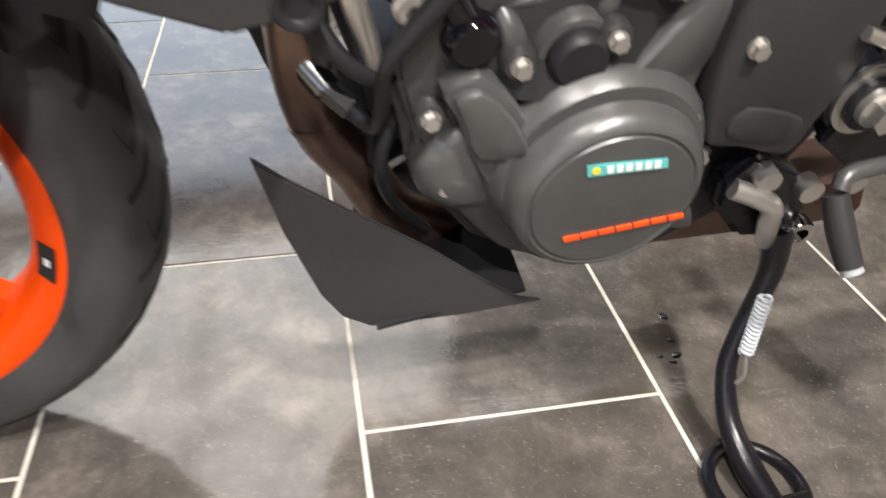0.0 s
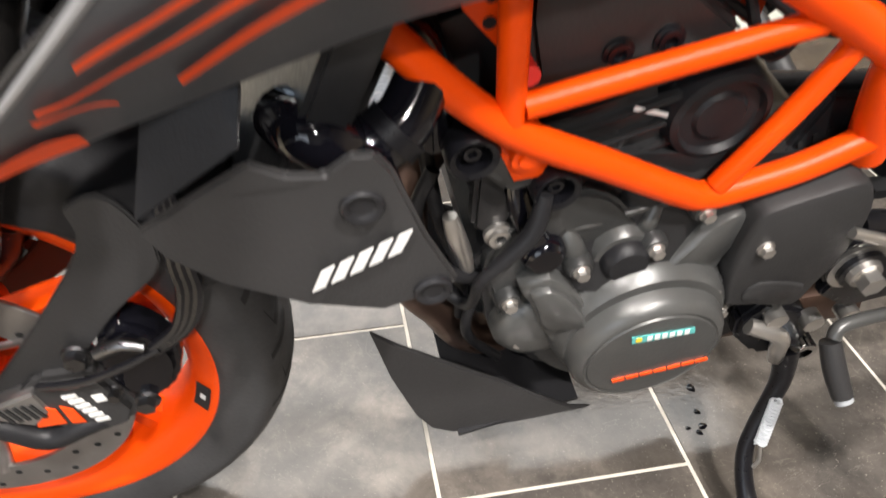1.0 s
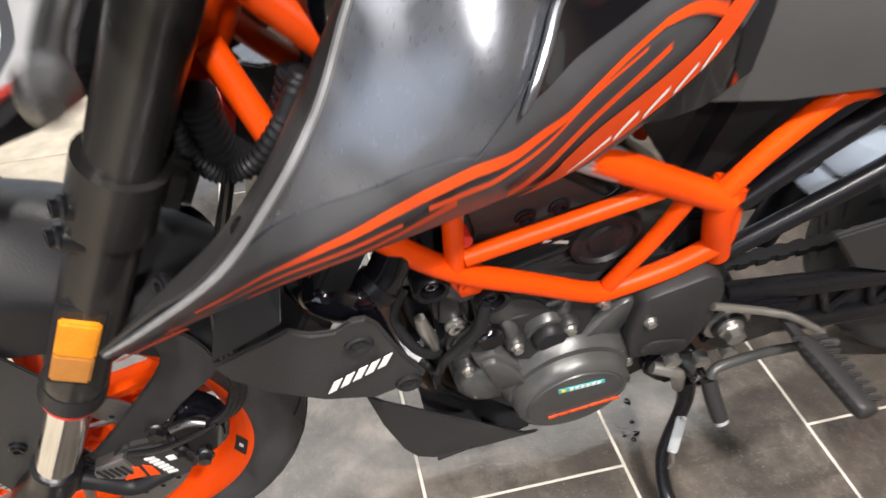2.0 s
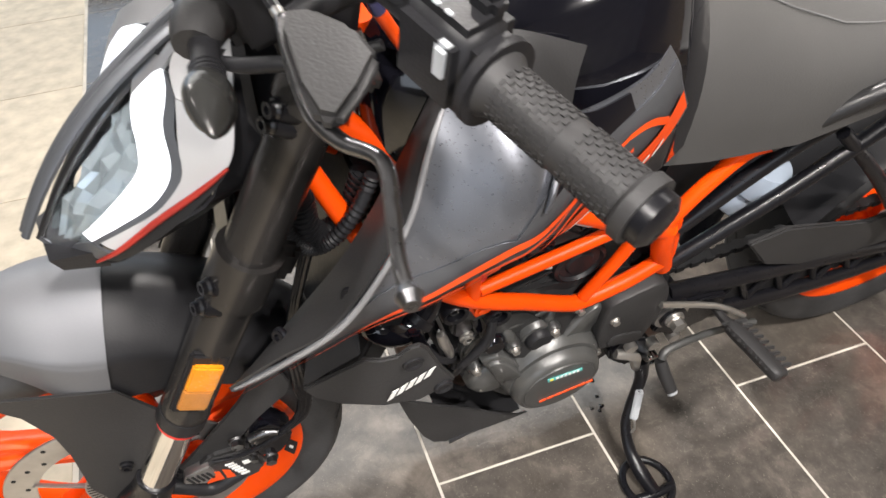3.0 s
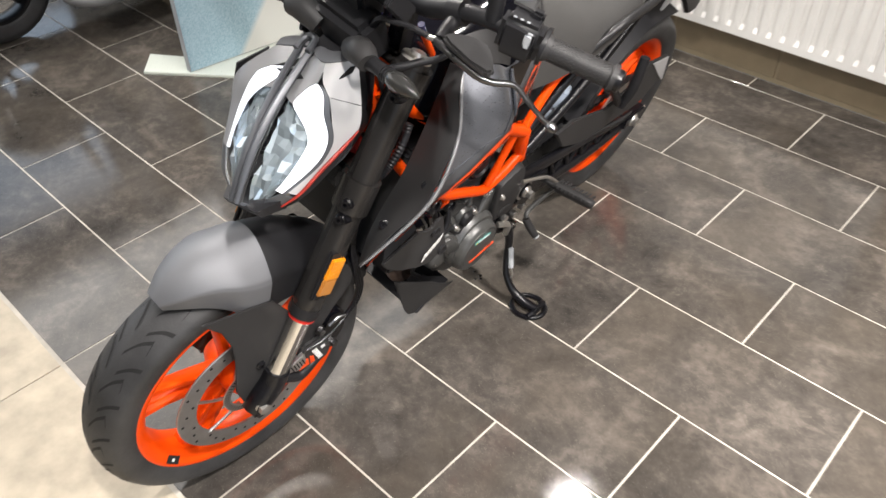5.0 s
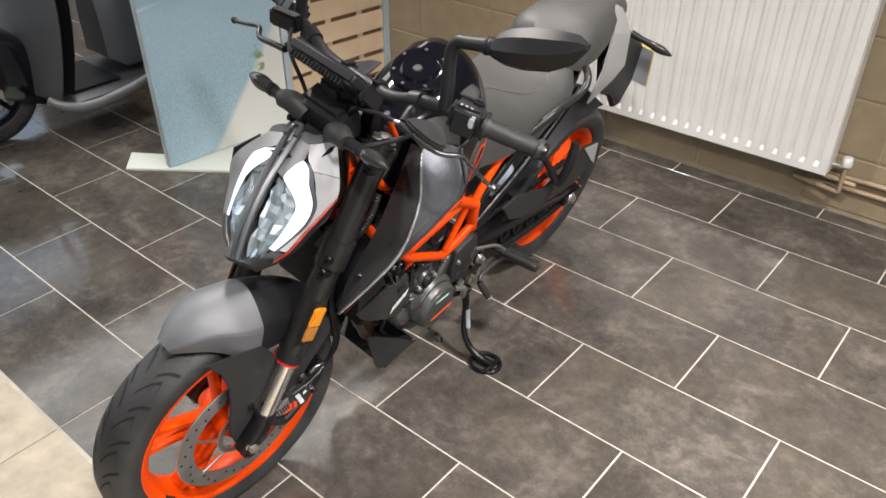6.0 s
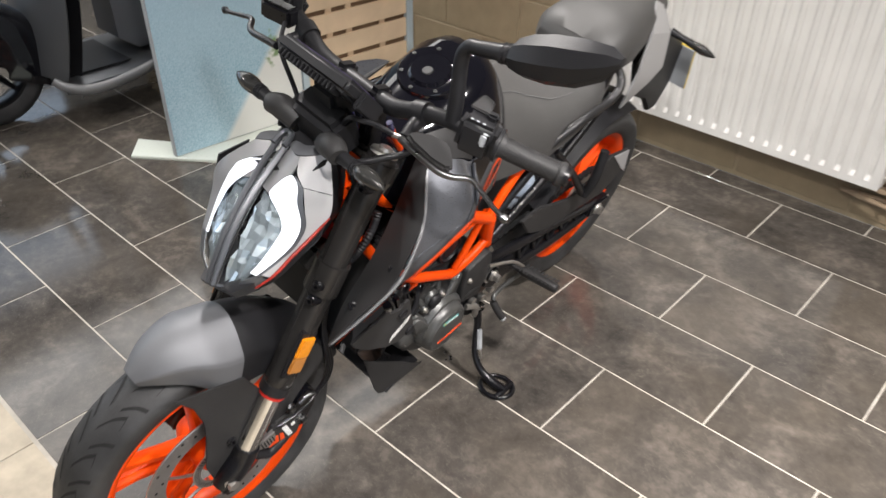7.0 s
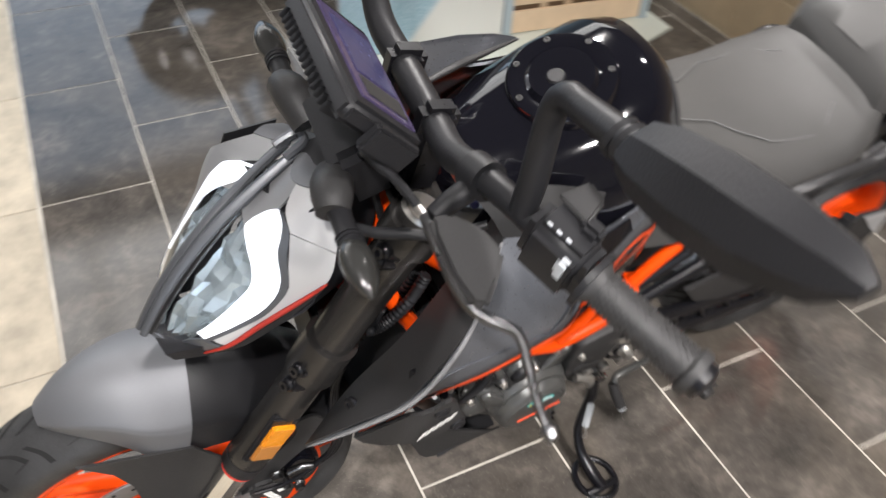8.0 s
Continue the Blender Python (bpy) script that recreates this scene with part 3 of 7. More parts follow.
# ---- radiator ----
def radiator():
    root = tagged(new("radiator"), "white ribbed panel radiator mounted on the wall", "radiator")
    x0, x1, z0, z1, y = -0.62, 0.6, 0.195, 0.885, YB - 0.1
    root.matrix_world = pose((x0 + x1) / 2, YB, z0)
    inv = root.matrix_world.inverted()
    bm = bmesh.new()
    # front sheet with pressed channels every 52 mm, closed by sloping ends
    pitch, n = 0.0518, 23
    xs0 = x1 - 0.0425 - (n - 1) * pitch
    prof = [(x0, 0.0), (x0, -0.012)]
    for i in range(n):
        a = xs0 + i * pitch
        prof += [(a - 0.016, -0.012), (a - 0.0115, -0.0095), (a - 0.008, -0.002), (a - 0.004, 0.0), (a + 0.004, 0.0), (a + 0.008, -0.002), (a + 0.0115, -0.0095), (a + 0.016, -0.012)]
    prof += [(x1, -0.012), (x1, 0.0)]
    zs = [z0, z0 + 0.026, z0 + 0.044, z1 - 0.044, z1 - 0.026, z1]
    rows = []
    for k, z in enumerate(zs):
        f = 1.0 if 2 <= k <= 3 else 0.0
        rows.append([bm.verts.new((px, y - 0.012 + (d if px in (x0, x1) else -0.012 + (d + 0.012) * f), z)) for px, d in prof])
    for a, b in zip(rows, rows[1:]):
        for j in range(len(prof) - 1):
            bm.faces.new((a[j], a[j + 1], b[j + 1], b[j]))
    part("front_panel", bm, RADWHITE, root, turn=inv, sharp=25)
    part("back_panel", box(x1 - x0 - 0.02, 0.012, z1 - z0 - 0.02, pose((x0 + x1) / 2, y + 0.06, (z0 + z1) / 2), 0.003), RADWHITE, root, turn=inv)
    for x in (x0 + 0.004, x1 - 0.004):
        part("side_cover", box(0.012, 0.078, z1 - z0 - 0.004, pose(x, y + 0.03, (z0 + z1) / 2), 0.004), RADWHITE, root, turn=inv)
    bm = box(x1 - x0, 0.07, 0.004, pose((x0 + x1) / 2, y + 0.03, z1 - 0.002), 0.001)
    part("top_grille", bm, RADWHITE, root, turn=inv)
    # valve and tails at the right end
    part("valve_body", rod((x1 - 0.002, y + 0.03, z0 + 0.03), (x1 + 0.05, y + 0.03, z0 + 0.03), 0.011), STEEL, root, "metal radiator valve", inv)
    bm = lathe([(0.0001, 0), (0.018, 0), (0.02, 0.008), (0.019, 0.03), (0.014, 0.036), (0.0001, 0.036)], pose(x1 + 0.05, y + 0.03, z0 + 0.036, 90), 24)
    part("valve_cap", bm, RADWHITE, root, "white plastic valve cap", inv)
    part("valve_tail", rod((x1 + 0.05, y + 0.03, z0 + 0.03), (x1 + 0.05, y + 0.03, 0.12), 0.008), COPPER, root, "", inv)
    for x in (x0 + 0.2, x1 - 0.2):
        part("bracket", box(0.03, 0.035, z1 - z0 - 0.1, pose(x, YB - 0.0175, (z0 + z1) / 2), 0.002), RADWHITE, root, "", inv)
    return root


radiator()
for z, x in ((0.12, 0.648), (0.165, 0.7)):
    p = link("heating_pipe", tube([(x, YB - 0.07, z), (x + 0.03, YB - 0.02, z), (X1, YB - 0.02, z)], 0.009, 12, 3), COPPER)
    tagged(p, "painted heating pipe clipped along the wall", "pipe", "heating pipes")


# ---- display stand ----
def display_stand():
    root = tagged(new("display_stand"), "display stand with blue road poster and pine slats", "display stand")
    root.matrix_world = pose(-1.654, 0.438, 0, 0, 0, 84)
    inv = root.matrix_world.inverted()
    foot = [tuple(inv @ Vector((x, y, 0))) for x, y in ((-1.802, 0.316), (-1.10, 0.845), (-1.42, 1.74), (-1.64, 1.74), (-1.79, 0.50), (-1.92, 0.415))]
    part("base_plate", plate(foot, (0, 0, 1), 0.012, 0.002), BASEWHITE, root, "pale glossy base plate")
    H = 1.8
    part("poster_panel", box(0.625, 0.028, H, pose(0.3125, 0.016, 0.012 + H / 2), 0.001), GREYWHITE, root, "grey-edged panel")
    part("poster", plate([(0.004, -0.0005, 0.016), (0.62, -0.0005, 0.016), (0.62, -0.0005, H), (0.004, -0.0005, H)], (0, -1, 0), 0.001), POSTER, root, "printed photograph of a blue road")
    for x in (0.648, 1.245):
        part("post", box(0.034, 0.034, H, pose(x, 0.018, 0.012 + H / 2), 0.002), FRAMEBLUE, root, "pale blue post")
    part("backing", box(0.56, 0.006, H - 0.05, pose(0.946, 0.03, 0.03 + H / 2)), DARKWOOD, root, "brown backing board")
    for x in (0.80, 0.905, 1.09):
        part("batten", box(0.03, 0.008, H - 0.06, pose(x, 0.0242, 0.03 + H / 2)), WOOD, root, "pale pine batten")
    slat = None
    z = 0.062
    i = 0
    while z < H - 0.05:
        h = 0.088
        if slat is None:
            b = link("slat", box(0.562, 0.012, h, None, 0.0015), WOOD)
            b.parent = root
            slat = b
            b.matrix_local = pose(0.946, 0.016, z)
        else:
            piece("slat", slat.data, root, pose(0.946, 0.016 + 0.001 * (i % 3), z, 0, 0.25 * math.sin(i * 2.1), 0))
        z += 0.11
        i += 1
    return root


display_stand()


# ---- wheels, shared by both machines ----
def tyre_profile(r, half, rim):
    a = [(rim - 0.004, half * 0.78), (rim + 0.006, half * 0.9), (rim + (r - rim) * 0.45, half), (rim + (r - rim) * 0.66, half * 0.95),
         (rim + (r - rim) * 0.83, half * 0.72), (rim + (r - rim) * 0.95, half * 0.4), (r, 0.0)]
    pts = [(p.x, p.y) for p in spline([(x, y, 0) for x, y in a], 3)]
    return pts + [(x, -y) for x, y in reversed(pts[:-1])] + [(rim - 0.004, 0.0)]


def tyre(parent, c, r, half, rim, name="tyre", turn=None, grooves=True):
    prof = tyre_profile(r, half, rim)
    t = part(name, lathe(prof, Matrix.Translation(c), 72), RUBBER, parent, "black rubber tyre", turn, 30)
    if grooves:
        bm = bmesh.new()
        crown = [p for p in prof[:-1]]
        def on(y):
            for (r1, y1), (r2, y2) in zip(crown, crown[1:]):
                if y2 <= y <= y1 and y1 > y2:
                    return r1 + (r2 - r1) * (y1 - y) / (y1 - y2)
            return r
        n = 22
        for i in range(n):
            for s in (1, -1):
                a0 = 2 * math.pi * (i + (0.5 if s < 0 else 0)) / n
                for path, w in (([(0.0, 0.1), (0.10, 0.35), (0.16, 0.62)], 0.0046), ([(0.17, 0.3), (0.24, 0.6), (0.27, 0.86)], 0.0042), ([(0.16, 0.62), (0.08, 0.7)], 0.003)):
                    sp = spline([(a, y, 0) for a, y in path], 4)
                    prev = None
                    for q in sp:
                        y = q.y * half * s
                        a = a0 + q.x
                        rr = on(y) + 0.0007
                        d = w / rr
                        cur = []
                        for k in (-1, 1):
                            cur.append(bm.verts.new(Vector(c) + Vector((rr * math.cos(a + d * k), y, rr * math.sin(a + d * k)))))
                        if prev:
                            bm.faces.new((prev[0], prev[1], cur[1], cur[0]))
                        prev = cur
        tagged(part("tread_groove", bm, GROOVE, t, "cut tread pattern", turn), kind="stuff")
    return t


def scooter():
    root = tagged(new("scooter"), "dark grey scooter parked on the tiles", "scooter")
    root.matrix_world = pose(-2.50, 1.42, 0, 0, 0, -90)
    # x runs forward from the rear axle, y to its left
    for x, name in ((0.0, "rear_wheel"), (1.34, "front_wheel")):
        hub = part(name, lathe([(0.0001, -0.05), (0.045, -0.05), (0.05, -0.03), (0.05, 0.03), (0.045, 0.05), (0.0001, 0.05)], Matrix.Translation((x, 0, 0.25)), 24), BLACKMETAL, root, "black cast wheel")
        tyre(hub, (x, 0, 0.25), 0.25, 0.055, 0.165, grooves=False)
        part("rim", lathe([(0.168, 0.045), (0.15, 0.045), (0.143, 0.03), (0.143, -0.03), (0.15, -0.045), (0.168, -0.045)], Matrix.Translation((x, 0, 0.25)), 48), BLACKMETAL, hub)
        bm = bmesh.new()
        for k in range(5):
            a = 2 * math.pi * k / 5
            tube([(x + 0.04 * math.cos(a), 0, 0.25 + 0.04 * math.sin(a)), (x + 0.15 * math.cos(a + 0.2), 0, 0.25 + 0.15 * math.sin(a + 0.2))], [0.016, 0.011], 8, 1, bm)
        part("spokes", bm, BLACKMETAL, hub)
    fd = [[(1.34 + (0.30 - 0.16 * q) * math.cos(a), w, 0.25 + (0.30 - 0.16 * q) * math.sin(a)) for w, q in ((-0.115, 1.5), (-0.11, 0.4), (-0.07, 0.08), (0, 0), (0.07, 0.08), (0.11, 0.4), (0.115, 1.5))] for a in [radians(d) for d in (-8, 35, 80, 125, 170, 205)]]
    part("front_mudguard", sheet(fd, 18, 12, 0.004), GLOSS, root, "gloss black front mudguard")
    part("fork", tube([(1.34, 0.075, 0.25), (1.24, 0.07, 0.5), (1.16, 0.0, 0.75)], 0.02), BLACKMETAL, root)
    shield = []
    for x, half, z, rise in ((1.10, 0.25, 0.20, 0.01), (1.07, 0.29, 0.38, 0.0), (1.04, 0.30, 0.58, 0.02), (1.00, 0.24, 0.84, 0.05), (0.95, 0.10, 1.05, 0.02)):
        shield.append([(x + 0.07 * (1 - w * w), half * w, z + rise * (1 - abs(w))) for w in (-1, -0.55, 0, 0.55, 1)])
    part("front_shield", sheet(shield, 14, 12, 0.006), GREYPAINT, root, "satin grey front shield")
    inner = [[(x - 0.07, y * 0.9, z) for x, y, z in row] for row in shield]
    part("leg_shield", sheet(inner, 12, 10, 0.006), BLACKPL, root, "black inner leg shield")
    deck = [[(x, y, z) for y, z in ((-0.27, 0.15), (-0.24, 0.185), (0, 0.195), (0.24, 0.185), (0.27, 0.15))] for x in (1.12, 0.95, 0.75, 0.5)]
    part("footboard", sheet(deck, 10, 12, 0.02), GREYPAINT, root, "dark satin footboard")
    part("floor_mat", box(0.3, 0.36, 0.006, pose(0.93, 0.02, 0.199), 0.002), BLACKPL, root, "black rubber floor mat")
    part("sill", tube([(1.16, 0.245, 0.22), (1.12, 0.268, 0.185), (1.05, 0.28, 0.158), (0.95, 0.285, 0.15), (0.80, 0.28, 0.165), (0.65, 0.265, 0.195), (0.50, 0.23, 0.25)], [0.018, 0.024, 0.027, 0.028, 0.028, 0.026, 0.02], 14, 6, flat=0.75), MASKGREY, root, "grey footboard edge")
    loops = [arch_loop(x, h, t, b, 3.2, 18) for x, h, t, b in ((0.77, 0.10, 0.60, 0.27), (0.70, 0.14, 0.68, 0.22), (0.45, 0.18, 0.72, 0.24), (0.1, 0.2, 0.74, 0.42), (-0.25, 0.16, 0.76, 0.52), (-0.42, 0.08, 0.76, 0.62))]
    part("rear_body", loft(loops), GREYPAINT, root, "dark grey rear bodywork")
    loops = [arch_loop(x, h, t, b, 2.8, 18) for x, h, t, b in ((0.74, 0.08, 0.72, 0.64), (0.62, 0.13, 0.78, 0.67), (0.35, 0.15, 0.81, 0.7), (0.05, 0.16, 0.83, 0.72), (-0.3, 0.12, 0.86, 0.75), (-0.4, 0.07, 0.84, 0.77))]
    part("seat", loft(loops), BLACKPL, root, "black vinyl seat")
    part("handlebar", tube([(1.02, 0.32, 1.06), (1.08, 0.15, 1.09), (1.1, 0, 1.09), (1.08, -0.15, 1.09), (1.02, -0.32, 1.06)], 0.016), BLACKMETAL, root)
    part("splash_guard", box(0.12, 0.16, 0.42, pose(1.03, 0, 0.36, 0, -12, 0), 0.03), BLACKPL, root, "black splash guard behind the front wheel")
    part("engine_unit", box(0.5, 0.14, 0.16, pose(0.12, 0.1, 0.27), 0.03), ENGINE_DARK, root, "dark engine and transmission unit")
    return root


scooter()


# ---- the motorcycle ----
# x runs forward from the rear axle, y to its left, z up; it leans on its side stand with the bars turned a little to the right
LEAN_ANGLE, HEADING, STEER = 12.78, -87.55, -6.0
BASE, HEAD_ANGLE = 1.357, 65.0
bike = tagged(new("motorcycle"), "grey and orange naked motorcycle leaning on its side stand", "motorcycle")
bike.matrix_world = Matrix.Translation((-0.161, 0.917, 0.006)) @ pose(0, 0, 0, 0, 0, HEADING) @ pose(0, 0, 0, -LEAN_ANGLE)
HEAD_AXIS = Vector((-math.cos(radians(HEAD_ANGLE)), 0, math.sin(radians(HEAD_ANGLE))))
PIVOT = Vector((BASE + 0.095, 0, 0))
TURN = Matrix.Translation(PIVOT) @ Matrix.Rotation(radians(STEER), 4, HEAD_AXIS) @ Matrix.Translation(-PIVOT)


def spoke_set(c, rim_r, hub_r, half):
    out = []
    for k in range(5):
        for s in (-1, 1):
            a0 = 2 * math.pi * k / 5 + 0.3 + s * 0.30
            a1 = 2 * math.pi * k / 5 + 0.3 + s * 0.13
            pts = []
            p = Vector((c[0] + hub_r * math.cos(a0), c[1], c[2] + hub_r * math.sin(a0)))
            q = Vector((c[0] + rim_r * math.cos(a1), c[1], c[2] + rim_r * math.sin(a1)))
            d = (q - p).normalized()
            t = Vector((-d.z, 0, d.x))
            loops = []
            for f, w, h in ((0, 0.013, 0.020), (0.15, 0.010, 0.018), (0.7, 0.009, 0.014), (1.0, 0.015, 0.017)):
                m = p + (q - p) * f
                loops.append([m + t * w + Vector((0, h * 0.55, 0)), m + t * w * 0.5 + Vector((0, h, 0)), m - t * w * 0.5 + Vector((0, h, 0)), m - t * w + Vector((0, h * 0.55, 0)),
                              m - t * w - Vector((0, h * 0.55, 0)), m - t * w * 0.5 - Vector((0, h, 0)), m + t * w * 0.5 - Vector((0, h, 0)), m + t * w - Vector((0, h * 0.55, 0))])
            out.append(loft(loops))
    return out


def wheel(name, c, r, half, rim_half, turn=None):
    cm = Matrix.Translation(c)
    h = rim_half
    rim = part(name, lathe([(0.2335, h), (0.2305, h + 0.002), (0.223, h + 0.0005), (0.213, h - 0.006), (0.203, h - 0.018), (0.199, 0.0), (0.203, -h + 0.018),
                            (0.213, -h + 0.006), (0.223, -h - 0.0005), (0.2305, -h - 0.002), (0.2335, -h), (0.226, -h + 0.006), (0.212, 0.0), (0.226, h - 0.006)], cm, 96),
               ORANGE, bike, "orange cast alloy wheel", turn, 50)
    tyre(rim, c, r, half, 0.2305, turn=turn)
    for bm in spoke_set(c, 0.204, 0.036, h):
        part("spoke", bm, ORANGE, rim, "", turn)
    part("hub", lathe([(0.012, h + 0.012), (0.03, h + 0.012), (0.034, h + 0.004), (0.042, h - 0.012), (0.044, 0), (0.042, -h + 0.012), (0.034, -h - 0.004), (0.03, -h - 0.012), (0.012, -h - 0.012)], cm, 36), ORANGE, rim, "", turn)
    # short black-and-white rim stickers
    for a in (-0.62, 1.45, 3.4):
        for colour, da, dr0, dr1, lift in ((GROOVE, 0.085, 0.2095, 0.2235, 0.001), (WHITE_DECAL, 0.018, 0.214, 0.219, 0.0018)):
            bm = bmesh.new()
            prev = None
            for i in range(7):
                t = a - da + 2 * da * i / 6
                cur = [bm.verts.new(cm @ Vector((q * math.cos(t), h + 0.0012 - 0.0065 * (0.2235 - q) / 0.010 + lift, q * math.sin(t)))) for q in (dr0, dr1)]
                if prev:
                    bm.faces.new((prev[0], prev[1], cur[1], cur[0]))
                prev = cur
            part("rim_sticker", bm, colour, rim, "", turn)
    return rim


FC, RC = (1.349, 0, 0.298), (0, 0, 0.306)
GC = (BASE, 0, 0.295)
front = wheel("front_wheel", FC, 0.298, 0.056, 0.046, TURN)
rear = wheel("rear_wheel", RC, 0.306, 0.075, 0.056)


def brake_disc(c, y, r, parent, turn):
    cm = Matrix.Translation(c)
    d = part("brake_disc", lathe([(r - 0.040, y - 0.002), (r - 0.001, y - 0.002), (r, y - 0.001), (r, y + 0.001), (r - 0.001, y + 0.002), (r - 0.040, y + 0.002)], cm, 96), DISC, parent, "drilled steel brake disc", turn, 30)
    bm = bmesh.new()
    for i in range(36):
        a = 2 * math.pi * i / 36
        q = r - 0.010 - 0.0095 * (i % 3)
        p = Vector(c) + Vector((q * math.cos(a), y - 0.0026, q * math.sin(a)))
        rod(p, p + Vector((0, 0.0052, 0)), 0.0032, 8, bm)
    return d, bm


disc, holes = brake_disc(FC, 0.062, 0.16, bike, TURN)
tagged(part("disc_hole", holes, GROOVE, disc, "", TURN), kind="stuff")
for k in range(6):
    a = 2 * math.pi * k / 6
    c = Vector(FC)
    p0 = c + Vector((0.052 * math.cos(a), 0.058, 0.052 * math.sin(a)))
    p1 = c + Vector((0.09 * math.cos(a + 0.28), 0.06, 0.09 * math.sin(a + 0.28)))
    p2 = c + Vector((0.126 * math.cos(a + 0.42), 0.062, 0.126 * math.sin(a + 0.42)))
    part("disc_arm", tube([p0, p1, p2], [0.009, 0.0065, 0.008], 8, 4, flat=0.45), DISC, disc, "", TURN)
part("sensor_ring", lathe([(0.047, 0.0655), (0.064, 0.0655), (0.064, 0.0675), (0.047, 0.0675)], Matrix.Translation(FC), 60), STEEL, disc, "slotted steel sensor ring", TURN)
bm = bmesh.new()
for i in range(48):
    a = 2 * math.pi * i / 48
    box(0.011, 0.0026, 0.0018, Matrix.Translation(FC) @ Matrix.Rotation(-a, 4, "Y") @ pose(0.0562, 0.0668, 0), bm=bm)
part("sensor_slot", bm, GROOVE, disc, "", TURN)
rdisc, holes = brake_disc(RC, -0.075, 0.115, bike, None)
tagged(part("disc_hole", holes, GROOVE, rdisc), kind="stuff")


# fork
def fork_line(z):
    return 1.338 - 0.4663 * (z - 0.295)


def fork_leg(s):
    y = 0.098 * s
    P = lambda z, dx=0.0: (fork_line(z) + dx, y, z)
    outer = part("fork_leg", tube([P(0.50), P(0.505), P(0.53), P(0.535), P(0.73), P(0.735), P(0.85), P(0.962)], [0.0265, 0.0285, 0.0285, 0.0275, 0.0275, 0.027, 0.027, 0.027], 28, 1), FORK, bike, "dark upside-down fork leg", TURN)
    part("inner_tube", rod(P(0.34), P(0.505), 0.0215, 28), CHROME, outer, "polished steel fork tube", TURN)
    part("dust_seal", rod(P(0.492), P(0.512), 0.0295, 28), BLACKPL, outer, "", TURN)
    part("seal_ring", rod(P(0.484), P(0.4915), 0.0268, 28), RED, outer, "thin red band", TURN)
    # axle lug
    bm = tube([P(0.36), P(0.33), P(0.30, 0.012), P(0.275, 0.022)], [0.0255, 0.027, 0.027, 0.022], 16, 3)
    part("axle_lug", bm, BLACKMETAL, outer, "", TURN)
    part("axle_clamp", box(0.03, 0.03, 0.05, pose(1.357, y, 0.272), 0.006), BLACKMETAL, outer, "", TURN)
    bm = bolt((1.357, y + 0.014 * s, 0.295), (0, s, 0), 0.0125, 0.016)
    part("axle_nut", bm, STEEL, outer, "steel axle nut", TURN)
    cap = lathe([(0.0001, 0.012), (0.012, 0.012), (0.013, 0.006), (0.024, 0.005), (0.026, 0.0), (0.0001, 0.0)], Matrix.Translation(P(0.962)) @ Vector((0, 1, 0)).rotation_difference(HEAD_AXIS).to_matrix().to_4x4(), 28)
    part("fork_cap", cap, STEEL, outer, "bare metal fork cap", TURN)
    return outer


for s in (1, -1):
    leg = fork_leg(s)
    # amber side reflector in its bracket
    ax = HEAD_AXIS
    fwd = Vector((math.sin(radians(65)), 0, math.cos(radians(65))))
    c = Vector((fork_line(0.59) + 0.006, 0.1275 * s, 0.59))
    R = Matrix((( fwd.x, 0, ax.x), (0, 1, 0), (fwd.z, 0, ax.z))).to_4x4()
    rb = part("reflector_bracket", box(0.041, 0.010, 0.108, Matrix.Translation(c - Vector((0, 0.0075 * s, 0))) @ R, 0.003), BLACKPL, leg, "", TURN)
    lens = part("side_reflector", box(0.032, 0.008, 0.044, Matrix.Translation(c) @ R @ pose(0, 0, 0.019), 0.002), AMBER, leg, "amber side reflector", TURN)
    part("lower_prism", box(0.032, 0.0074, 0.037, Matrix.Translation(c) @ R @ pose(0, 0, -0.022), 0.002), AMBER_DULL, lens, "duller lower half", TURN)


def clamp(z, name, fwd_x, thick):
    bm = bmesh.new()
    x = fork_line(z)
    ax = HEAD_AXIS * thick
    for s in (1, -1):
        p = Vector((x, 0.098 * s, z))
        rod(p - ax * 0.5, p + ax * 0.5, 0.0335, 28, bm)
    mid = Vector((x - 0.02, 0, z))
    m = Matrix.Translation(mid) @ Vector((0, 0, 1)).rotation_difference(HEAD_AXIS).to_matrix().to_4x4()
    box(0.07, 0.2, thick * 0.8, m, 0.008, bm)
    tc = part(name, bm, FORK, bike, "dark forged fork clamp", TURN)
    for s in (1, -1):
        for k in (-0.25, 0.25):
            p = Vector((x + 0.036, 0.112 * s, z)) + ax * k - Vector((0, 0, 0.012))
            bb = socket_bolt(p, (0.9, 0.4 * s, 0.3), 0.007, 0.012)
            rod(p - Vector((0.02, 0, 0.01)), p, 0.011, 14, bb)
            part("clamp_bolt", bb, BLACKMETAL, tc, "", TURN)
    return tc


clamp(0.735, "lower_fork_clamp", 0.0, 0.062)
top = clamp(0.938, "upper_fork_clamp", 0.0, 0.03)
part("stem_nut", rod((1.012, 0, 0.940), (1.001, 0, 0.964), 0.019, 6), STEEL, top, "steel steering stem nut", TURN)
part("ignition_lock", rod((1.055, 0.0, 0.985), (1.045, 0.0, 1.012), 0.018, 20), BLACKPL, top, "", TURN)
part("key", box(0.018, 0.0035, 0.03, pose(1.043, 0.0, 1.025, 0, 15, 20), 0.001), STEEL, top, "key in the lock", TURN)
part("key_tag", plate([(1.03, 0.012, 1.01), (1.035, 0.03, 0.985), (1.03, 0.045, 0.95), (1.02, 0.03, 0.95), (1.022, 0.014, 0.985)], (1, 0, 0.2), 0.002), BLUE, top, "blue and orange key tag", TURN)
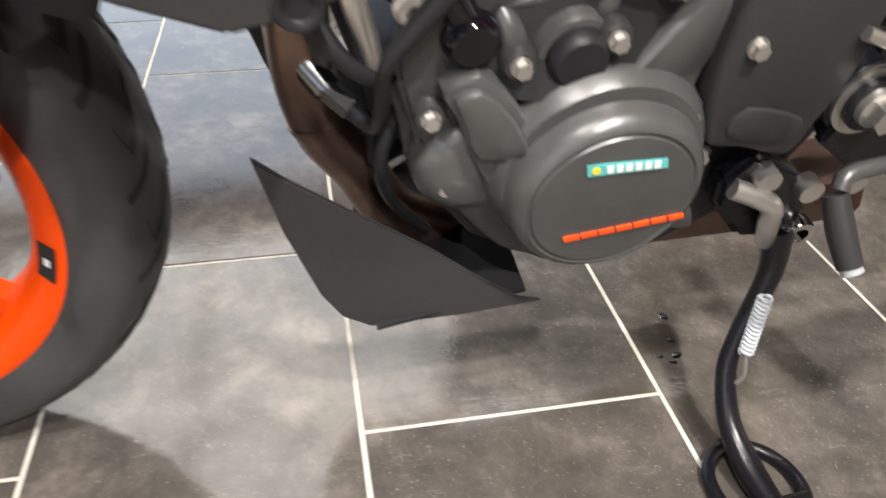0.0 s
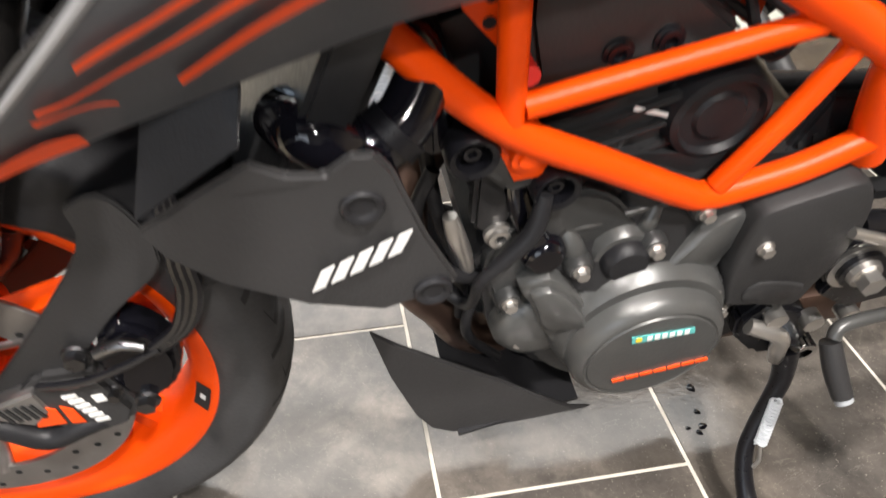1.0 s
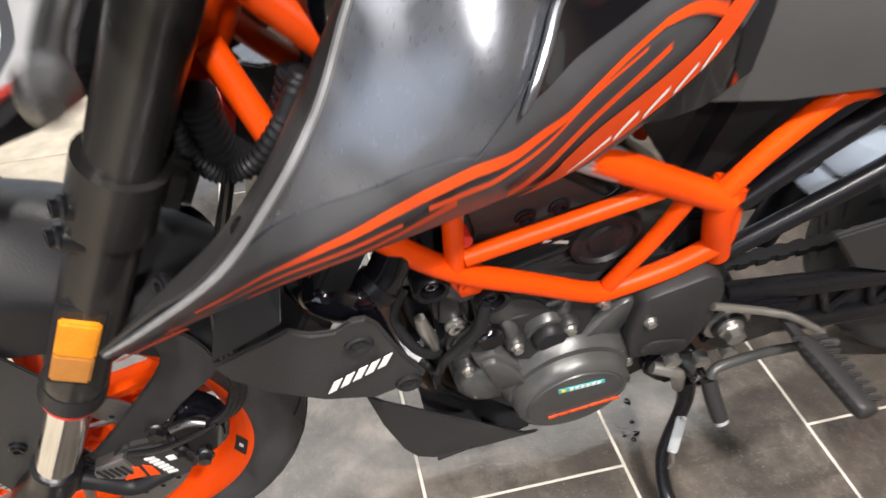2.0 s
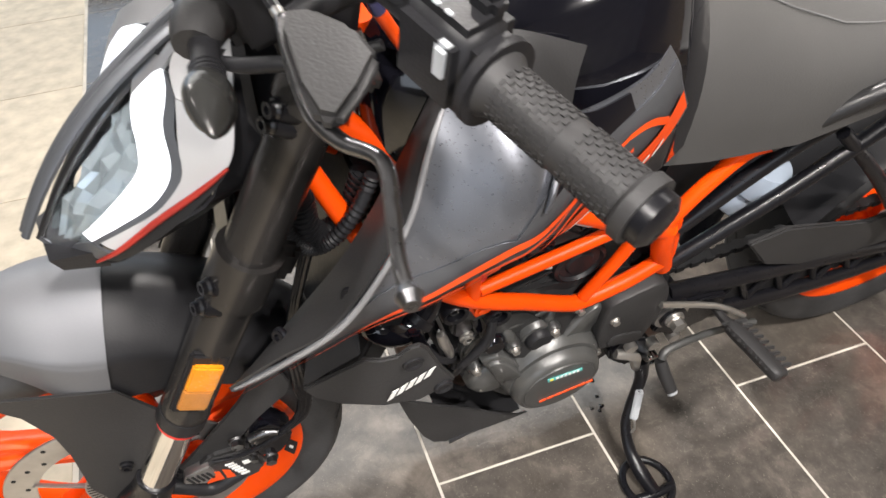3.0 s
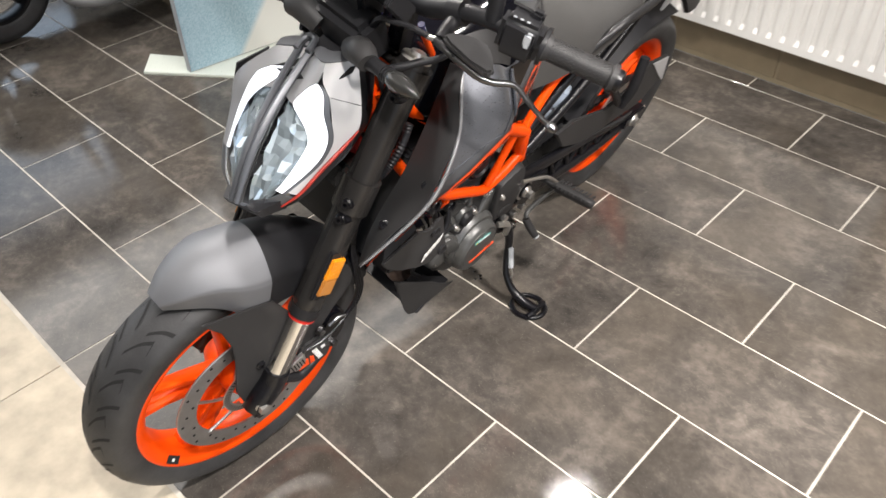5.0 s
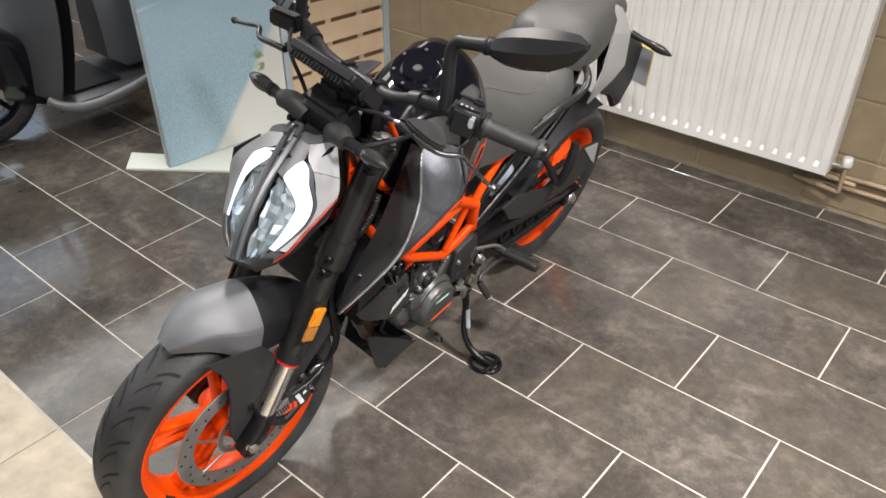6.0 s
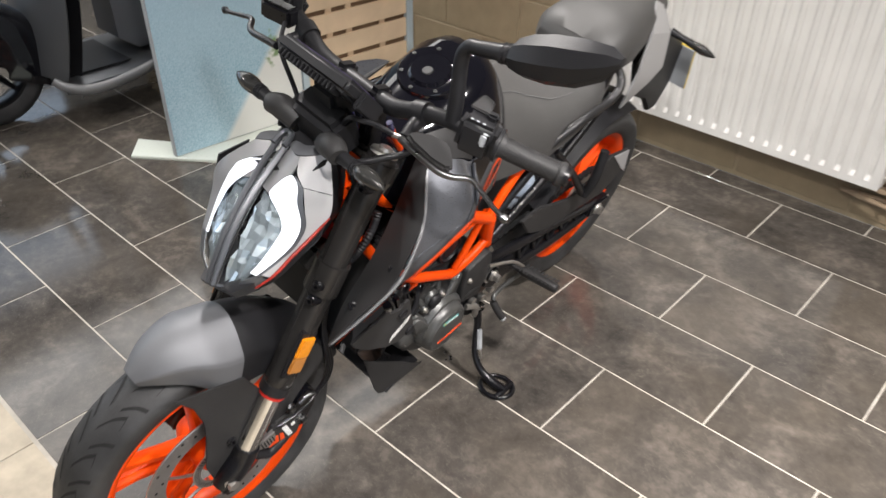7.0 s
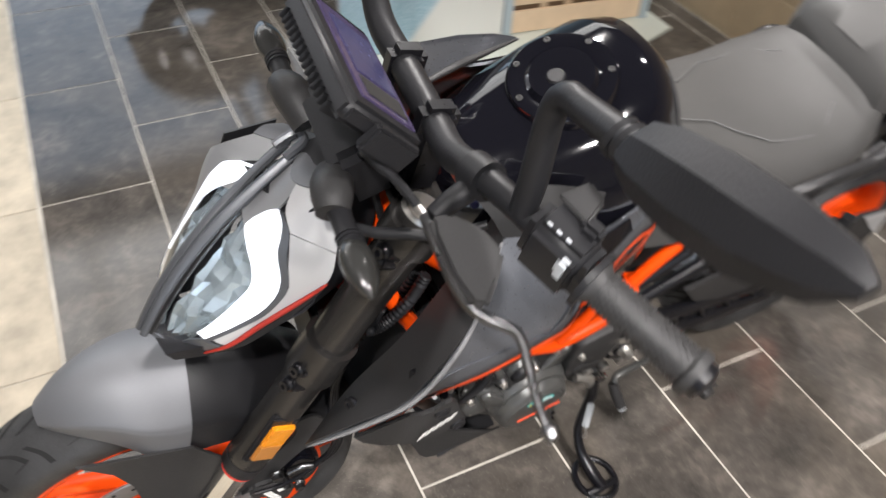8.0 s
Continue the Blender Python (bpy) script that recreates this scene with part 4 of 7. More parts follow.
part("key_tag_stripe", plate([(1.034, 0.03, 0.985), (1.036, 0.046, 0.945), (1.036, 0.036, 0.943), (1.034, 0.022, 0.98)], (1, 0, 0.2), 0.0022), ORANGE_DECAL, top, "", TURN)

# front mudguard
CREASED_GUARD = ((1, 1), (1.0, 0.74), (0.99, 0.47), (0.965, 0.40), (0.90, 0.33), (0.55, 0.12), (0.18, 0.0))


def guard_ctrl(a0, a1, n, r, hw, drop):
    rows = []
    for i in range(n):
        t = i / (n - 1)
        a = radians(a0 + (a1 - a0) * t)
        rr, h, d = r(t), hw(t), drop(t)
        rows.append([(GC[0] + (rr - d * q) * math.cos(a), w * h, GC[2] + (rr - d * q) * math.sin(a)) for w, q in [(-w, q) for w, q in CREASED_GUARD] + list(CREASED_GUARD[::-1])])
    return rows


g_front = guard_ctrl(69.5, 101, 7, lambda t: 0.338 + 0.030 * math.sin(math.pi * min(0.5, t * 0.9)), lambda t: 0.020 + 0.064 * min(1, t * 1.4) ** 0.8, lambda t: 0.02 + 0.12 * min(1, t * 1.15))
guard = part("front_mudguard", sheet(g_front, 24, 40, 0.003), GUARD, bike, "matt silver front mudguard", TURN, 60)
g_rear = guard_ctrl(98.5, 152, 6, lambda t: 0.3645 - 0.02 * t, lambda t: 0.081 - 0.008 * t, lambda t: 0.128 - 0.078 * t)
part("rear_section", sheet(g_rear, 16, 20, 0.003), BLACKPL, guard, "charcoal plastic rear section", TURN, 60)
for s in (1, -1):
    y = 0.083
    side = side_plate([(1.440, 0.595), (1.302, 0.558), (1.270, 0.50), (1.258, 0.456), (1.302, 0.35), (1.335, 0.275), (1.372, 0.268), (1.393, 0.345), (1.387, 0.44), (1.389, 0.49), (1.405, 0.545)], y, y + 0.004, 0.0015)
    stay = side_plate(rounded([(1.118, 0.475), (1.135, 0.535), (1.165, 0.53), (1.17, 0.49), (1.245, 0.385), (1.31, 0.31), (1.345, 0.29), (1.335, 0.265), (1.30, 0.275), (1.235, 0.33), (1.165, 0.42)], 4), y - 0.004, y + 0.001, 0.0015)
    bb = socket_bolt((1.337, 0.0875, 0.389), (0, 1, 0), 0.007, 0.007)
    b3 = socket_bolt((1.29, 0.083, 0.33), (0, 1, 0), 0.007, 0.006)
    if s < 0:
        side, stay, bb, b3 = flip(side), flip(stay), flip(bb), flip(b3)
    if s > 0:
        part("side_panel", side, DARKPL, guard, "charcoal plastic side panel", TURN)
    part("stay", stay, DARKPL, guard, "charcoal plastic mudguard stay", TURN)
    part("bolt", bb, BLACKMETAL, guard, "", TURN)
    part("bolt", b3, BLACKMETAL, guard, "", TURN)

# brake caliper
cal = part("brake_caliper", side_plate([(1.240, 0.360), (1.190, 0.364), (1.173, 0.312), (1.182, 0.290), (1.220, 0.274), (1.254, 0.303), (1.268, 0.332)], 0.066, 0.096, 0.006), DARKPL, bike, "dark grey brake caliper", TURN)
part("caliper_end", side_plate(rounded([(1.168, 0.415), (1.136, 0.392), (1.131, 0.350), (1.154, 0.314), (1.182, 0.325), (1.192, 0.372)], 3), 0.060, 0.088, 0.006), GLOSS, cal, "", TURN)
part("caliper_arm", tube([(1.312, 0.088, 0.312), (1.285, 0.092, 0.298), (1.254, 0.094, 0.278), (1.222, 0.092, 0.290), (1.195, 0.085, 0.292)], [0.012, 0.011, 0.011, 0.010, 0.008], 10, 4), BLACKPL, cal, "", TURN)
part("pad_plate", side_plate([(1.278, 0.334), (1.243, 0.350), (1.238, 0.322), (1.256, 0.302), (1.284, 0.316)], 0.070, 0.098, 0.002), DISC, cal, "pale metal pad plate", TURN)
for i in range(5):
    part("pad_slot", box(0.0028, 0.002, 0.020, pose(1.273 - i * 0.0066, 0.0985, 0.322 + i * 0.0010, 0, 18, 0)), GROOVE, cal, "", TURN)
for pts in (((1.247, 0.330), (1.234, 0.324), (1.232, 0.303), (1.256, 0.300)), ((1.230, 0.328), (1.221, 0.322), (1.217, 0.302), (1.228, 0.302))):
    part("caliper_decal", side_plate(pts, 0.0962, 0.0975), ORANGE_DECAL, cal, "orange painted patch", TURN)
for i in range(6):
    part("mark_bar", box(0.0115, 0.0012, 0.0046, pose(1.2185 - i * 0.0030, 0.0968, 0.340 - i * 0.0072, 0, 12, 0)), WHITE_DECAL, cal, "", TURN)
part("mark_bar", box(0.009, 0.0012, 0.009, pose(1.197, 0.0968, 0.335, 0, 12, 0)), WHITE_DECAL, cal, "", TURN)
for p, r in (((1.200, 0.09, 0.385), 0.010), ((1.166, 0.088, 0.314), 0.0095), ((1.186, 0.09, 0.335), 0.006)):
    part("caliper_bolt", bolt(p, (0, 1, 0), r * 0.85, 0.010), LEVER, cal, "bright steel bolt", TURN)
part("bleed_nipple", tube([(1.182, 0.095, 0.392), (1.162, 0.097, 0.403), (1.146, 0.099, 0.400)], [0.0062, 0.0055, 0.0045], 10, 2), LEVER, cal, "bright hose fitting", TURN)
part("brake_pipe", tube([(1.236, 0.098, 0.358), (1.20, 0.102, 0.366), (1.165, 0.102, 0.382), (1.136, 0.098, 0.396)], 0.0034, 8, 5), BLACKMETAL, cal, "black metal brake pipe", TURN)
for k, dx in enumerate((0.0, 0.008, 0.016)):
    part("brake_hose", tube([(1.06, 0.03 + 0.01 * k, 0.70), (1.105 - dx * 0.4, 0.06, 0.56), (1.110 - dx * 0.7, 0.084, 0.483), (1.109 - dx * 0.7, 0.090, 0.45), (1.120 - dx * 0.6, 0.094, 0.415), (1.142, 0.096, 0.394 - dx * 0.3)], 0.0042, 8, 6), BLACKMETAL, cal, "black rubber brake hose", TURN)

# ---- headlight ----
HL = [[(1.322, 0, 0.752), (1.312, 0.014, 0.745), (1.300, 0.027, 0.738), (1.288, 0.038, 0.733), (1.272, 0.045, 0.728)],
      [(1.285, 0, 0.803), (1.283, 0.026, 0.792), (1.277, 0.048, 0.779), (1.264, 0.068, 0.766), (1.244, 0.079, 0.755)],
      [(1.234, 0, 0.854), (1.234, 0.030, 0.846), (1.225, 0.056, 0.836), (1.202, 0.086, 0.826), (1.178, 0.106, 0.806)],
      [(1.172, 0, 0.896), (1.187, 0.026, 0.892), (1.193, 0.048, 0.887), (1.184, 0.077, 0.881), (1.144, 0.117, 0.852)],
      [(1.105, 0, 0.932), (1.132, 0.028, 0.937), (1.146, 0.050, 0.939), (1.140, 0.073, 0.943), (1.118, 0.098, 0.947)]]
HEAD_MID = Vector((1.2, 0, 0.85))
HEAD = TURN @ Matrix.Translation(HEAD_MID + Vector((0, -0.018, 0))) @ Matrix.Rotation(radians(16.5), 4, Vector((7, 0, 15))) @ Matrix.Translation(-HEAD_MID)
head = part("headlight", loft([[(x, y * w, z) for y, z in ((0.085, 0.80), (0.095, 0.88), (0.075, 0.925), (-0.05, 0.91), (-0.075, 0.87), (-0.075, 0.80))] for x, w in ((1.08, 0.8), (1.125, 1.0))]), BLACKPL, bike, "sharp-edged headlight with white running lights", HEAD)
part("lamp_bowl", loft([[(x, y * w, z) for y, z in ((0.055, 0.78), (0.075, 0.85), (0.06, 0.91), (-0.06, 0.91), (-0.075, 0.85), (-0.055, 0.78))] for x, w in ((1.12, 0.9), (1.165, 1.0))]), BLACKPL, head, "", HEAD)
# bands over the face of the lamp: height on the face, then the inner and outer edge; the two halves are seen at different slants
LAMP = {1: [(0.22, 0.50, 0.61), (0.26, 0.525, 0.64), (0.34, 0.555, 0.71), (0.42, 0.575, 0.77), (0.50, 0.588, 0.775), (0.58, 0.55, 0.77), (0.65, 0.45, 0.763), (0.69, 0.27, 0.755), (0.74, 0.29, 0.745), (0.79, 0.37, 0.735), (0.83, 0.45, 0.70), (0.862, 0.56, 0.60)],
        -1: [(0.34, 0.51, 0.565), (0.425, 0.513, 0.55), (0.513, 0.475, 0.55), (0.59, 0.455, 0.55), (0.64, 0.437, 0.548), (0.70, 0.36, 0.545), (0.725, 0.31, 0.54), (0.75, 0.24, 0.535), (0.79, 0.17, 0.50), (0.825, 0.13, 0.45), (0.85, 0.12, 0.30)]}
CUPS = {1: [(0.03, 0.10, 0.45), (0.22, 0.09, 0.50), (0.30, 0.09, 0.535), (0.42, 0.09, 0.575), (0.50, 0.09, 0.588), (0.58, 0.08, 0.55), (0.65, 0.08, 0.45), (0.69, 0.08, 0.27)],
        -1: [(0.03, 0.10, 0.48), (0.20, 0.10, 0.50), (0.34, 0.09, 0.51), (0.425, 0.09, 0.513), (0.513, 0.09, 0.475), (0.64, 0.08, 0.437), (0.70, 0.08, 0.36), (0.73, 0.07, 0.30)]}
BROW = {1: [(0.69, 0.07, 0.26), (0.74, 0.07, 0.28), (0.79, 0.07, 0.36), (0.83, 0.07, 0.44), (0.862, 0.07, 0.56), (0.93, 0.07, 0.60), (0.99, 0.07, 0.58)],
        -1: [(0.73, 0.06, 0.29), (0.76, 0.06, 0.22), (0.80, 0.06, 0.16), (0.83, 0.06, 0.125), (0.85, 0.06, 0.12)]}
SIDE = {1: [(0.24, 0.67, 0.82), (0.34, 0.765, 0.84), (0.42, 0.82, 0.865), (0.525, 0.825, 0.915), (0.60, 0.82, 0.95), (0.65, 0.813, 0.97), (0.70, 0.81, 0.99), (0.76, 0.80, 1.0), (0.815, 0.775, 1.0)],
        -1: [(0.34, 0.565, 1.0), (0.425, 0.55, 1.0), (0.513, 0.55, 1.0), (0.59, 0.55, 1.0), (0.64, 0.548, 1.0), (0.70, 0.545, 0.97), (0.75, 0.535, 0.87), (0.79, 0.50, 0.78), (0.825, 0.45, 0.70), (0.85, 0.30, 0.64), (0.90, 0.06, 0.52), (0.975, 0.06, 0.34)]}
LOW = {1: [(0.0, 0.42, 0.80), (0.08, 0.46, 0.80), (0.14, 0.49, 0.80), (0.21, 0.60, 0.81)], -1: [(0.0, 0.5, 0.66), (0.12, 0.50, 0.72), (0.22, 0.51, 0.84), (0.34, 0.565, 1.0)]}
for s in (1, -1):
    def fin(bm):
        if s < 0:
            flip(bm)
            bm.transform(Matrix.Diagonal((1, 1.28, 1, 1)))
        return bm

    def strip(rows, thick, nu, nv, material, name, label="", sharp=38.0):
        ctrl = [[surf_point(HL, u, a + (c - a) * q) for q in (0, 0.25, 0.5, 0.75, 1)] for u, a, c in rows]
        return part(name, fin(sheet(ctrl, nu, nv, thick)), material, head, label, HEAD, sharp)

    # bright faceted reflectors behind a clear cover
    rng = random.Random(5 if s > 0 else 9)
    ctrl = [[surf_point(HL, u, a + (c - a) * q) for q in (0, 0.5, 1)] for u, a, c in CUPS[s]]
    bm = sheet(ctrl, 14, 7, 0)
    for k, v in enumerate(bm.verts):
        v.co += Vector((-0.005 - 0.012 * rng.random(), rng.uniform(-0.003, 0.003), -0.007 * rng.random()))
    part("reflector", fin(bm), MIRROR, head, "silvered headlamp reflector", HEAD, 5)
    strip(CUPS[s], 0.0012, 14, 8, GLASS, "lens", "clear headlamp lens").visible_shadow = False
    strip(LAMP[s], 0.003, 34, 8, DRL, "running_light", "white daytime running light")
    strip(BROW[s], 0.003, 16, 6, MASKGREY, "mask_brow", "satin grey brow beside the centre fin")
    # far half takes a darker grey than the silver: its shade in the colour
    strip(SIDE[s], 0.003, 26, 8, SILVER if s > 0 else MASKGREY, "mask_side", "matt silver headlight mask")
    strip(LOW[s], 0.003, 10, 6, GREYPAINT, "mask_low")
    strip([(0.0, 0.04, 0.58), (0.03, 0.04, 0.58)], 0.003, 3, 8, GREYPAINT, "mask_tip")
    if s > 0:
        strip([(u, c, c + 0.05) for u, a, c in LAMP[s]], 0.003, 26, 3, GREYPAINT, "mask_rim", "dark grey rim")
        strip([(0.818, 0.774, 1.0), (0.87, 0.67, 1.0), (0.93, 0.60, 1.0), (0.99, 0.58, 1.0)], 0.003, 10, 6, SILVER, "mask_corner", "matt silver upper corner")
        strip([(0.13, 0.82, 1.0), (0.26, 0.845, 1.0), (0.388, 0.87, 1.0), (0.54, 0.935, 1.0), (0.68, 0.99, 1.0)], 0.003, 12, 3, BLACKPL, "mask_flank")
        line = [surf_point(HL, u, v) + Vector((0.001, 0.0015, -0.0005)) for u, v in ((0.10, 0.80), (0.26, 0.832), (0.388, 0.855), (0.54, 0.925), (0.70, 0.99))]
        part("mask_stripe", tube(line, [0.0015, 0.0028, 0.0034, 0.003, 0.0015], 8, 5), STRIPE, head, "thin red stripe", HEAD)
    # hood folding back over the top
    ends = (0.03, 0.25, 0.5, 0.75, 1.0) if s > 0 else (0.03, 0.12, 0.20, 0.27, 0.34)
    up = 0.99 if s > 0 else 0.975
    top_c = [[surf_point(HL, up, v), surf_point(HL, up, v) + Vector((-0.014, 0, 0.004)), surf_point(HL, up, v) + Vector((-0.035, -0.004, 0.0))] for v in ends]
    part("mask_top", fin(sheet(top_c, 10, 6, 0.003)), GUARD, head, "satin grey hood", HEAD)
    side_c = [[surf_point(HL, u, 1.0), surf_point(HL, u, 1.0) + Vector((-0.065, -0.012, 0.006))] for u in (0.0, 0.2, 0.4, 0.6, 0.8 if s < 0 else 0.98)]
    part("mask_edge", fin(sheet(side_c, 14, 2, 0.003)), BLACKPL, head, "", HEAD)
    rail = [surf_point(HL, u, 0.0) + Vector((0.007, 0.0055 + 0.010 * max(0, u - 0.5), 0.009)) for u in (0.0, 0.2, 0.4, 0.6, 0.8, 0.97)]
    part("mask_fin", fin(tube(rail, [0.0035, 0.0045, 0.005, 0.005, 0.005, 0.0045], 8, 5, flat=1.3)), GREYPAINT, head, "dark grey centre fin", HEAD)
    part("fin_base", fin(sheet(HL, 20, 2, 0.006, 0.0, 0.99, 0.0, 0.07)), DARKPL, head, "", HEAD)
part("mask_chin", loft([[(1.318, y, 0.748), (1.31, y, 0.732), (1.27, y * 1.5, 0.732), (1.27, y * 1.6, 0.755)] for y in (-0.036, -0.012, 0.012, 0.036)]), BLACKPL, head, "", HEAD)
part("fin_loop", tube([(1.135, 0.012, 0.938), (1.112, 0.010, 0.946), (1.106, 0, 0.949), (1.112, -0.010, 0.946), (1.135, -0.012, 0.938)], 0.0055, 8, 4), GREYPAINT, head, "", HEAD)



# ---- indicators ----
def indicator(base, tip, r, label, turn):
    base, tip = Vector(base), Vector(tip)
    d = tip - base
    n = part("indicator", tube([base, base + d * 0.25, base + d * 0.42, base + d * 0.46, base + d * 0.52], [r * 0.75, r * 0.6, r * 0.62, r * 0.62, r * 0.7], 16, 1), BLACKPL, bike, label, turn)
    for k in range(3):
        p = base + d * (0.40 + 0.04 * k)
        part("stalk_rib", rod(p, p + d * 0.018, r * 0.72, 16), BLACKPL, n, "", turn)
    part("indicator_lens", tube([base + d * 0.5, base + d * 0.6, base + d * 0.75, base + d * 0.9, tip], [r * 0.72, r * 1.0, r * 1.02, r * 0.62, r * 0.12], 18, 4, flat=0.8), SMOKE, n, "smoked indicator lens", turn)
    return n


for s in (1, -1):
    indicator((1.115, 0.075 * s, 0.985), (1.118, 0.200 * s, 0.990), 0.0185, "black front indicator with smoked lens", TURN)
    part("indicator_bracket", tube([(1.105, 0.04 * s, 0.975), (1.115, 0.07 * s, 0.99), (1.122, 0.095 * s, 0.987)], [0.02, 0.022, 0.017], 12, 4), DARKPL, head, "", TURN)
part("lamp_bracket", box(0.06, 0.12, 0.08, pose(1.075, 0, 0.985, 0, 20, 0), 0.012), BLACKPL, head, "", TURN)

part("headlight_shell", loft([[(x, h, z0), (x, h * 1.05, (z0 + z1) / 2), (x, h * 0.8, z1), (x, -h * 0.8, z1), (x, -h * 1.05, (z0 + z1) / 2), (x, -h, z0)] for x, h, z0, z1 in ((1.13, 0.050, 0.79, 0.93), (1.11, 0.056, 0.80, 0.945), (1.088, 0.058, 0.83, 0.95))]), BLACKPL, head, "black plastic rear shell", TURN)

# ---- dashboard ----
DM = Matrix.Translation((1.078, 0.006, 1.077)) @ Matrix.Rotation(radians(-46), 4, "Y")
dash = part("dashboard", box(0.105, 0.178, 0.026, DM, 0.007, seg=3), BLACKPL, bike, "slim colour dashboard on the handlebar", TURN)
part("screen", box(0.078, 0.142, 0.003, DM @ pose(-0.004, 0, 0.0135), 0.001), glassy("dash_glass", (0.05, 0.04, 0.08), 0.08, 0.0), dash, "dark glossy screen", TURN)
for (x0, x1, y0, y1, c) in ((-0.03, 0.028, -0.055, 0.03, SCREEN), (-0.03, 0.028, 0.036, 0.062, DARKPL)):
    part("screen_patch", box(x1 - x0, y1 - y0, 0.0008, DM @ pose((x0 + x1) / 2 - 0.004, (y0 + y1) / 2, 0.0156)), c, dash, "coloured screen area", TURN)
for i in range(15):
    part("cooling_rib", box(0.024, 0.0035, 0.012, DM @ pose(0.038, -0.07 + i * 0.0095, -0.016), 0.001), BLACKPL, dash, "", TURN)
part("dash_mount", box(0.05, 0.06, 0.06, pose(1.06, 0, 1.03, 0, 10, 0), 0.008), BLACKPL, dash, "", TURN)
part("dash_side", box(0.06, 0.012, 0.03, DM @ pose(-0.01, 0.094, -0.004), 0.003), BLACKPL, dash, "", TURN)

# ---- handlebar ----
def bar_pts(s):
    return [(1.005, 0.0, 1.035), (1.005, 0.05 * s, 1.035), (1.01, 0.10 * s, 1.045), (1.005, 0.15 * s, 1.065), (0.992, 0.20 * s, 1.072), (0.966, 0.27 * s, 1.064), (0.916, 0.375 * s, 1.048)]


bar = part("handlebar", tube(bar_pts(1)[::-1] + bar_pts(-1)[1:], [0.0112, 0.0115, 0.0125, 0.014, 0.0155, 0.016, 0.016, 0.016, 0.0155, 0.014, 0.0125, 0.0115, 0.0112], 18, 5), BLACKPL, bike, "black tapered handlebar", TURN)
for s in (1, -1):
    part("bar_clamp", box(0.042, 0.03, 0.11, pose(1.008, 0.045 * s, 1.0, 0, -10, 0), 0.008), BLACKMETAL, bar, "", TURN)
    a, b = Vector((0.962, 0.278 * s, 1.0628)), Vector((0.9165, 0.374 * s, 1.0485))
    d = b - a
    grip = part("grip", tube([a, a + d * 0.04, a + d * 0.1, a + d * 0.5, a + d * 0.93, a + d * 0.96, b + d * 0.03], [0.021, 0.021, 0.0165, 0.0165, 0.0165, 0.0205, 0.0205], 24, 1), DARKPL, bar, "ribbed black rubber grip", TURN)
    bm = bmesh.new()
    rot = Vector((0, 1, 0)).rotation_difference(d).to_matrix().to_4x4()
    for i in range(22):
        for j in range(18):
            if i in (11, 12):
                continue
            an = 2 * math.pi * (j + 0.5 * (i % 2)) / 18
            m = Matrix.Translation(a + d * (0.12 + 0.79 * i / 21)) @ rot @ Matrix.Rotation(an, 4, "Y") @ pose(0.0167, 0, 0)
            box(0.0014, 0.0026, 0.0036, m, bm=bm)
    tagged(part("grip_rib", bm, DARKPL, grip, "", TURN), kind="stuff")
    part("bar_end", tube([b + d * 0.03, b + d * 0.10, b + d * 0.13], [0.0165, 0.0165, 0.012], 20, 1), BLACKMETAL, bar, "", TURN)
    # switch housing
    c = (a + (Vector(bar_pts(s)[4]) - a) * 0.42)
    sm = Matrix.Translation(c) @ rot
    sw = part("switch_housing", box(0.046, 0.062, 0.062, sm, 0.010, seg=3), BLACKPL, bar, "black switch housing", TURN)
    if s > 0:
        part("switch_button", box(0.010, 0.013, 0.024, sm @ pose(0.021, 0.014, 0.010, 0, 0, 0), 0.003), GREYWHITE, sw, "pale grey rocker button", TURN)
        bm = bmesh.new()
        for k in range(3):
            box(0.003, 0.005, 0.002, sm @ pose(0.012, -0.015 + 0.010 * k, 0.0312), 0.0005, bm)
        part("switch_mark", bm, GREYWHITE, sw, "", TURN)
        part("switch_knob", box(0.016, 0.02, 0.014, sm @ pose(-0.01, 0.012, 0.034), 0.004), BLACKPL, sw, "", TURN)
        part("switch_collar", rod(a - d * 0.02, a + d * 0.035, 0.0275, 28), BLACKPL, bar, "", TURN)
    else:
        part("stop_button", box(0.014, 0.014, 0.018, sm @ pose(0.0, 0.0, 0.034), 0.004), RED, sw, "red stop button", TURN)
    # lever and its perch
    q = Vector(bar_pts(s)[3])
    bm = rod(q + Vector((0.002, -0.012 * s, -0.005)), q + Vector((-0.002, 0.012 * s, 0.002)), 0.0195, 20)
    tube([q + Vector((0.006, 0.004 * s, -0.008)), q + Vector((0.030, 0.010 * s, -0.014)), (1.056, 0.168 * s, 1.045)], [0.012, 0.011, 0.009], 12, 3, bm)
    part("lever_perch", bm, BLACKPL, bar, "", TURN)
    lv = [(1.06, 0.165 * s, 1.043), (1.06, 0.21 * s, 1.038), (1.056, 0.246 * s, 1.031), (1.046, 0.268 * s, 1.029), (1.028, 0.291 * s, 1.031), (1.030, 0.322 * s, 1.024), (1.034, 0.35 * s, 1.018), (1.034, 0.371 * s, 1.014)]
    part("lever", tube(lv, [0.008, 0.008, 0.0075, 0.0065, 0.0056, 0.005, 0.0048, 0.005], 14, 6, flat=0.8), BLACKMETAL if s < 0 else LEVER, bar, "polished metal hand lever" if s > 0 else "black metal hand lever", TURN)
    tipc = Vector(lv[-1])
    part("lever_tip", lathe([(0.0001, -0.008), (0.005, -0.0068), (0.0075, 0), (0.005, 0.0068), (0.0001, 0.008)], Matrix.Translation(tipc), 16), BLACKMETAL if s < 0 else LEVER, bar, "", TURN)
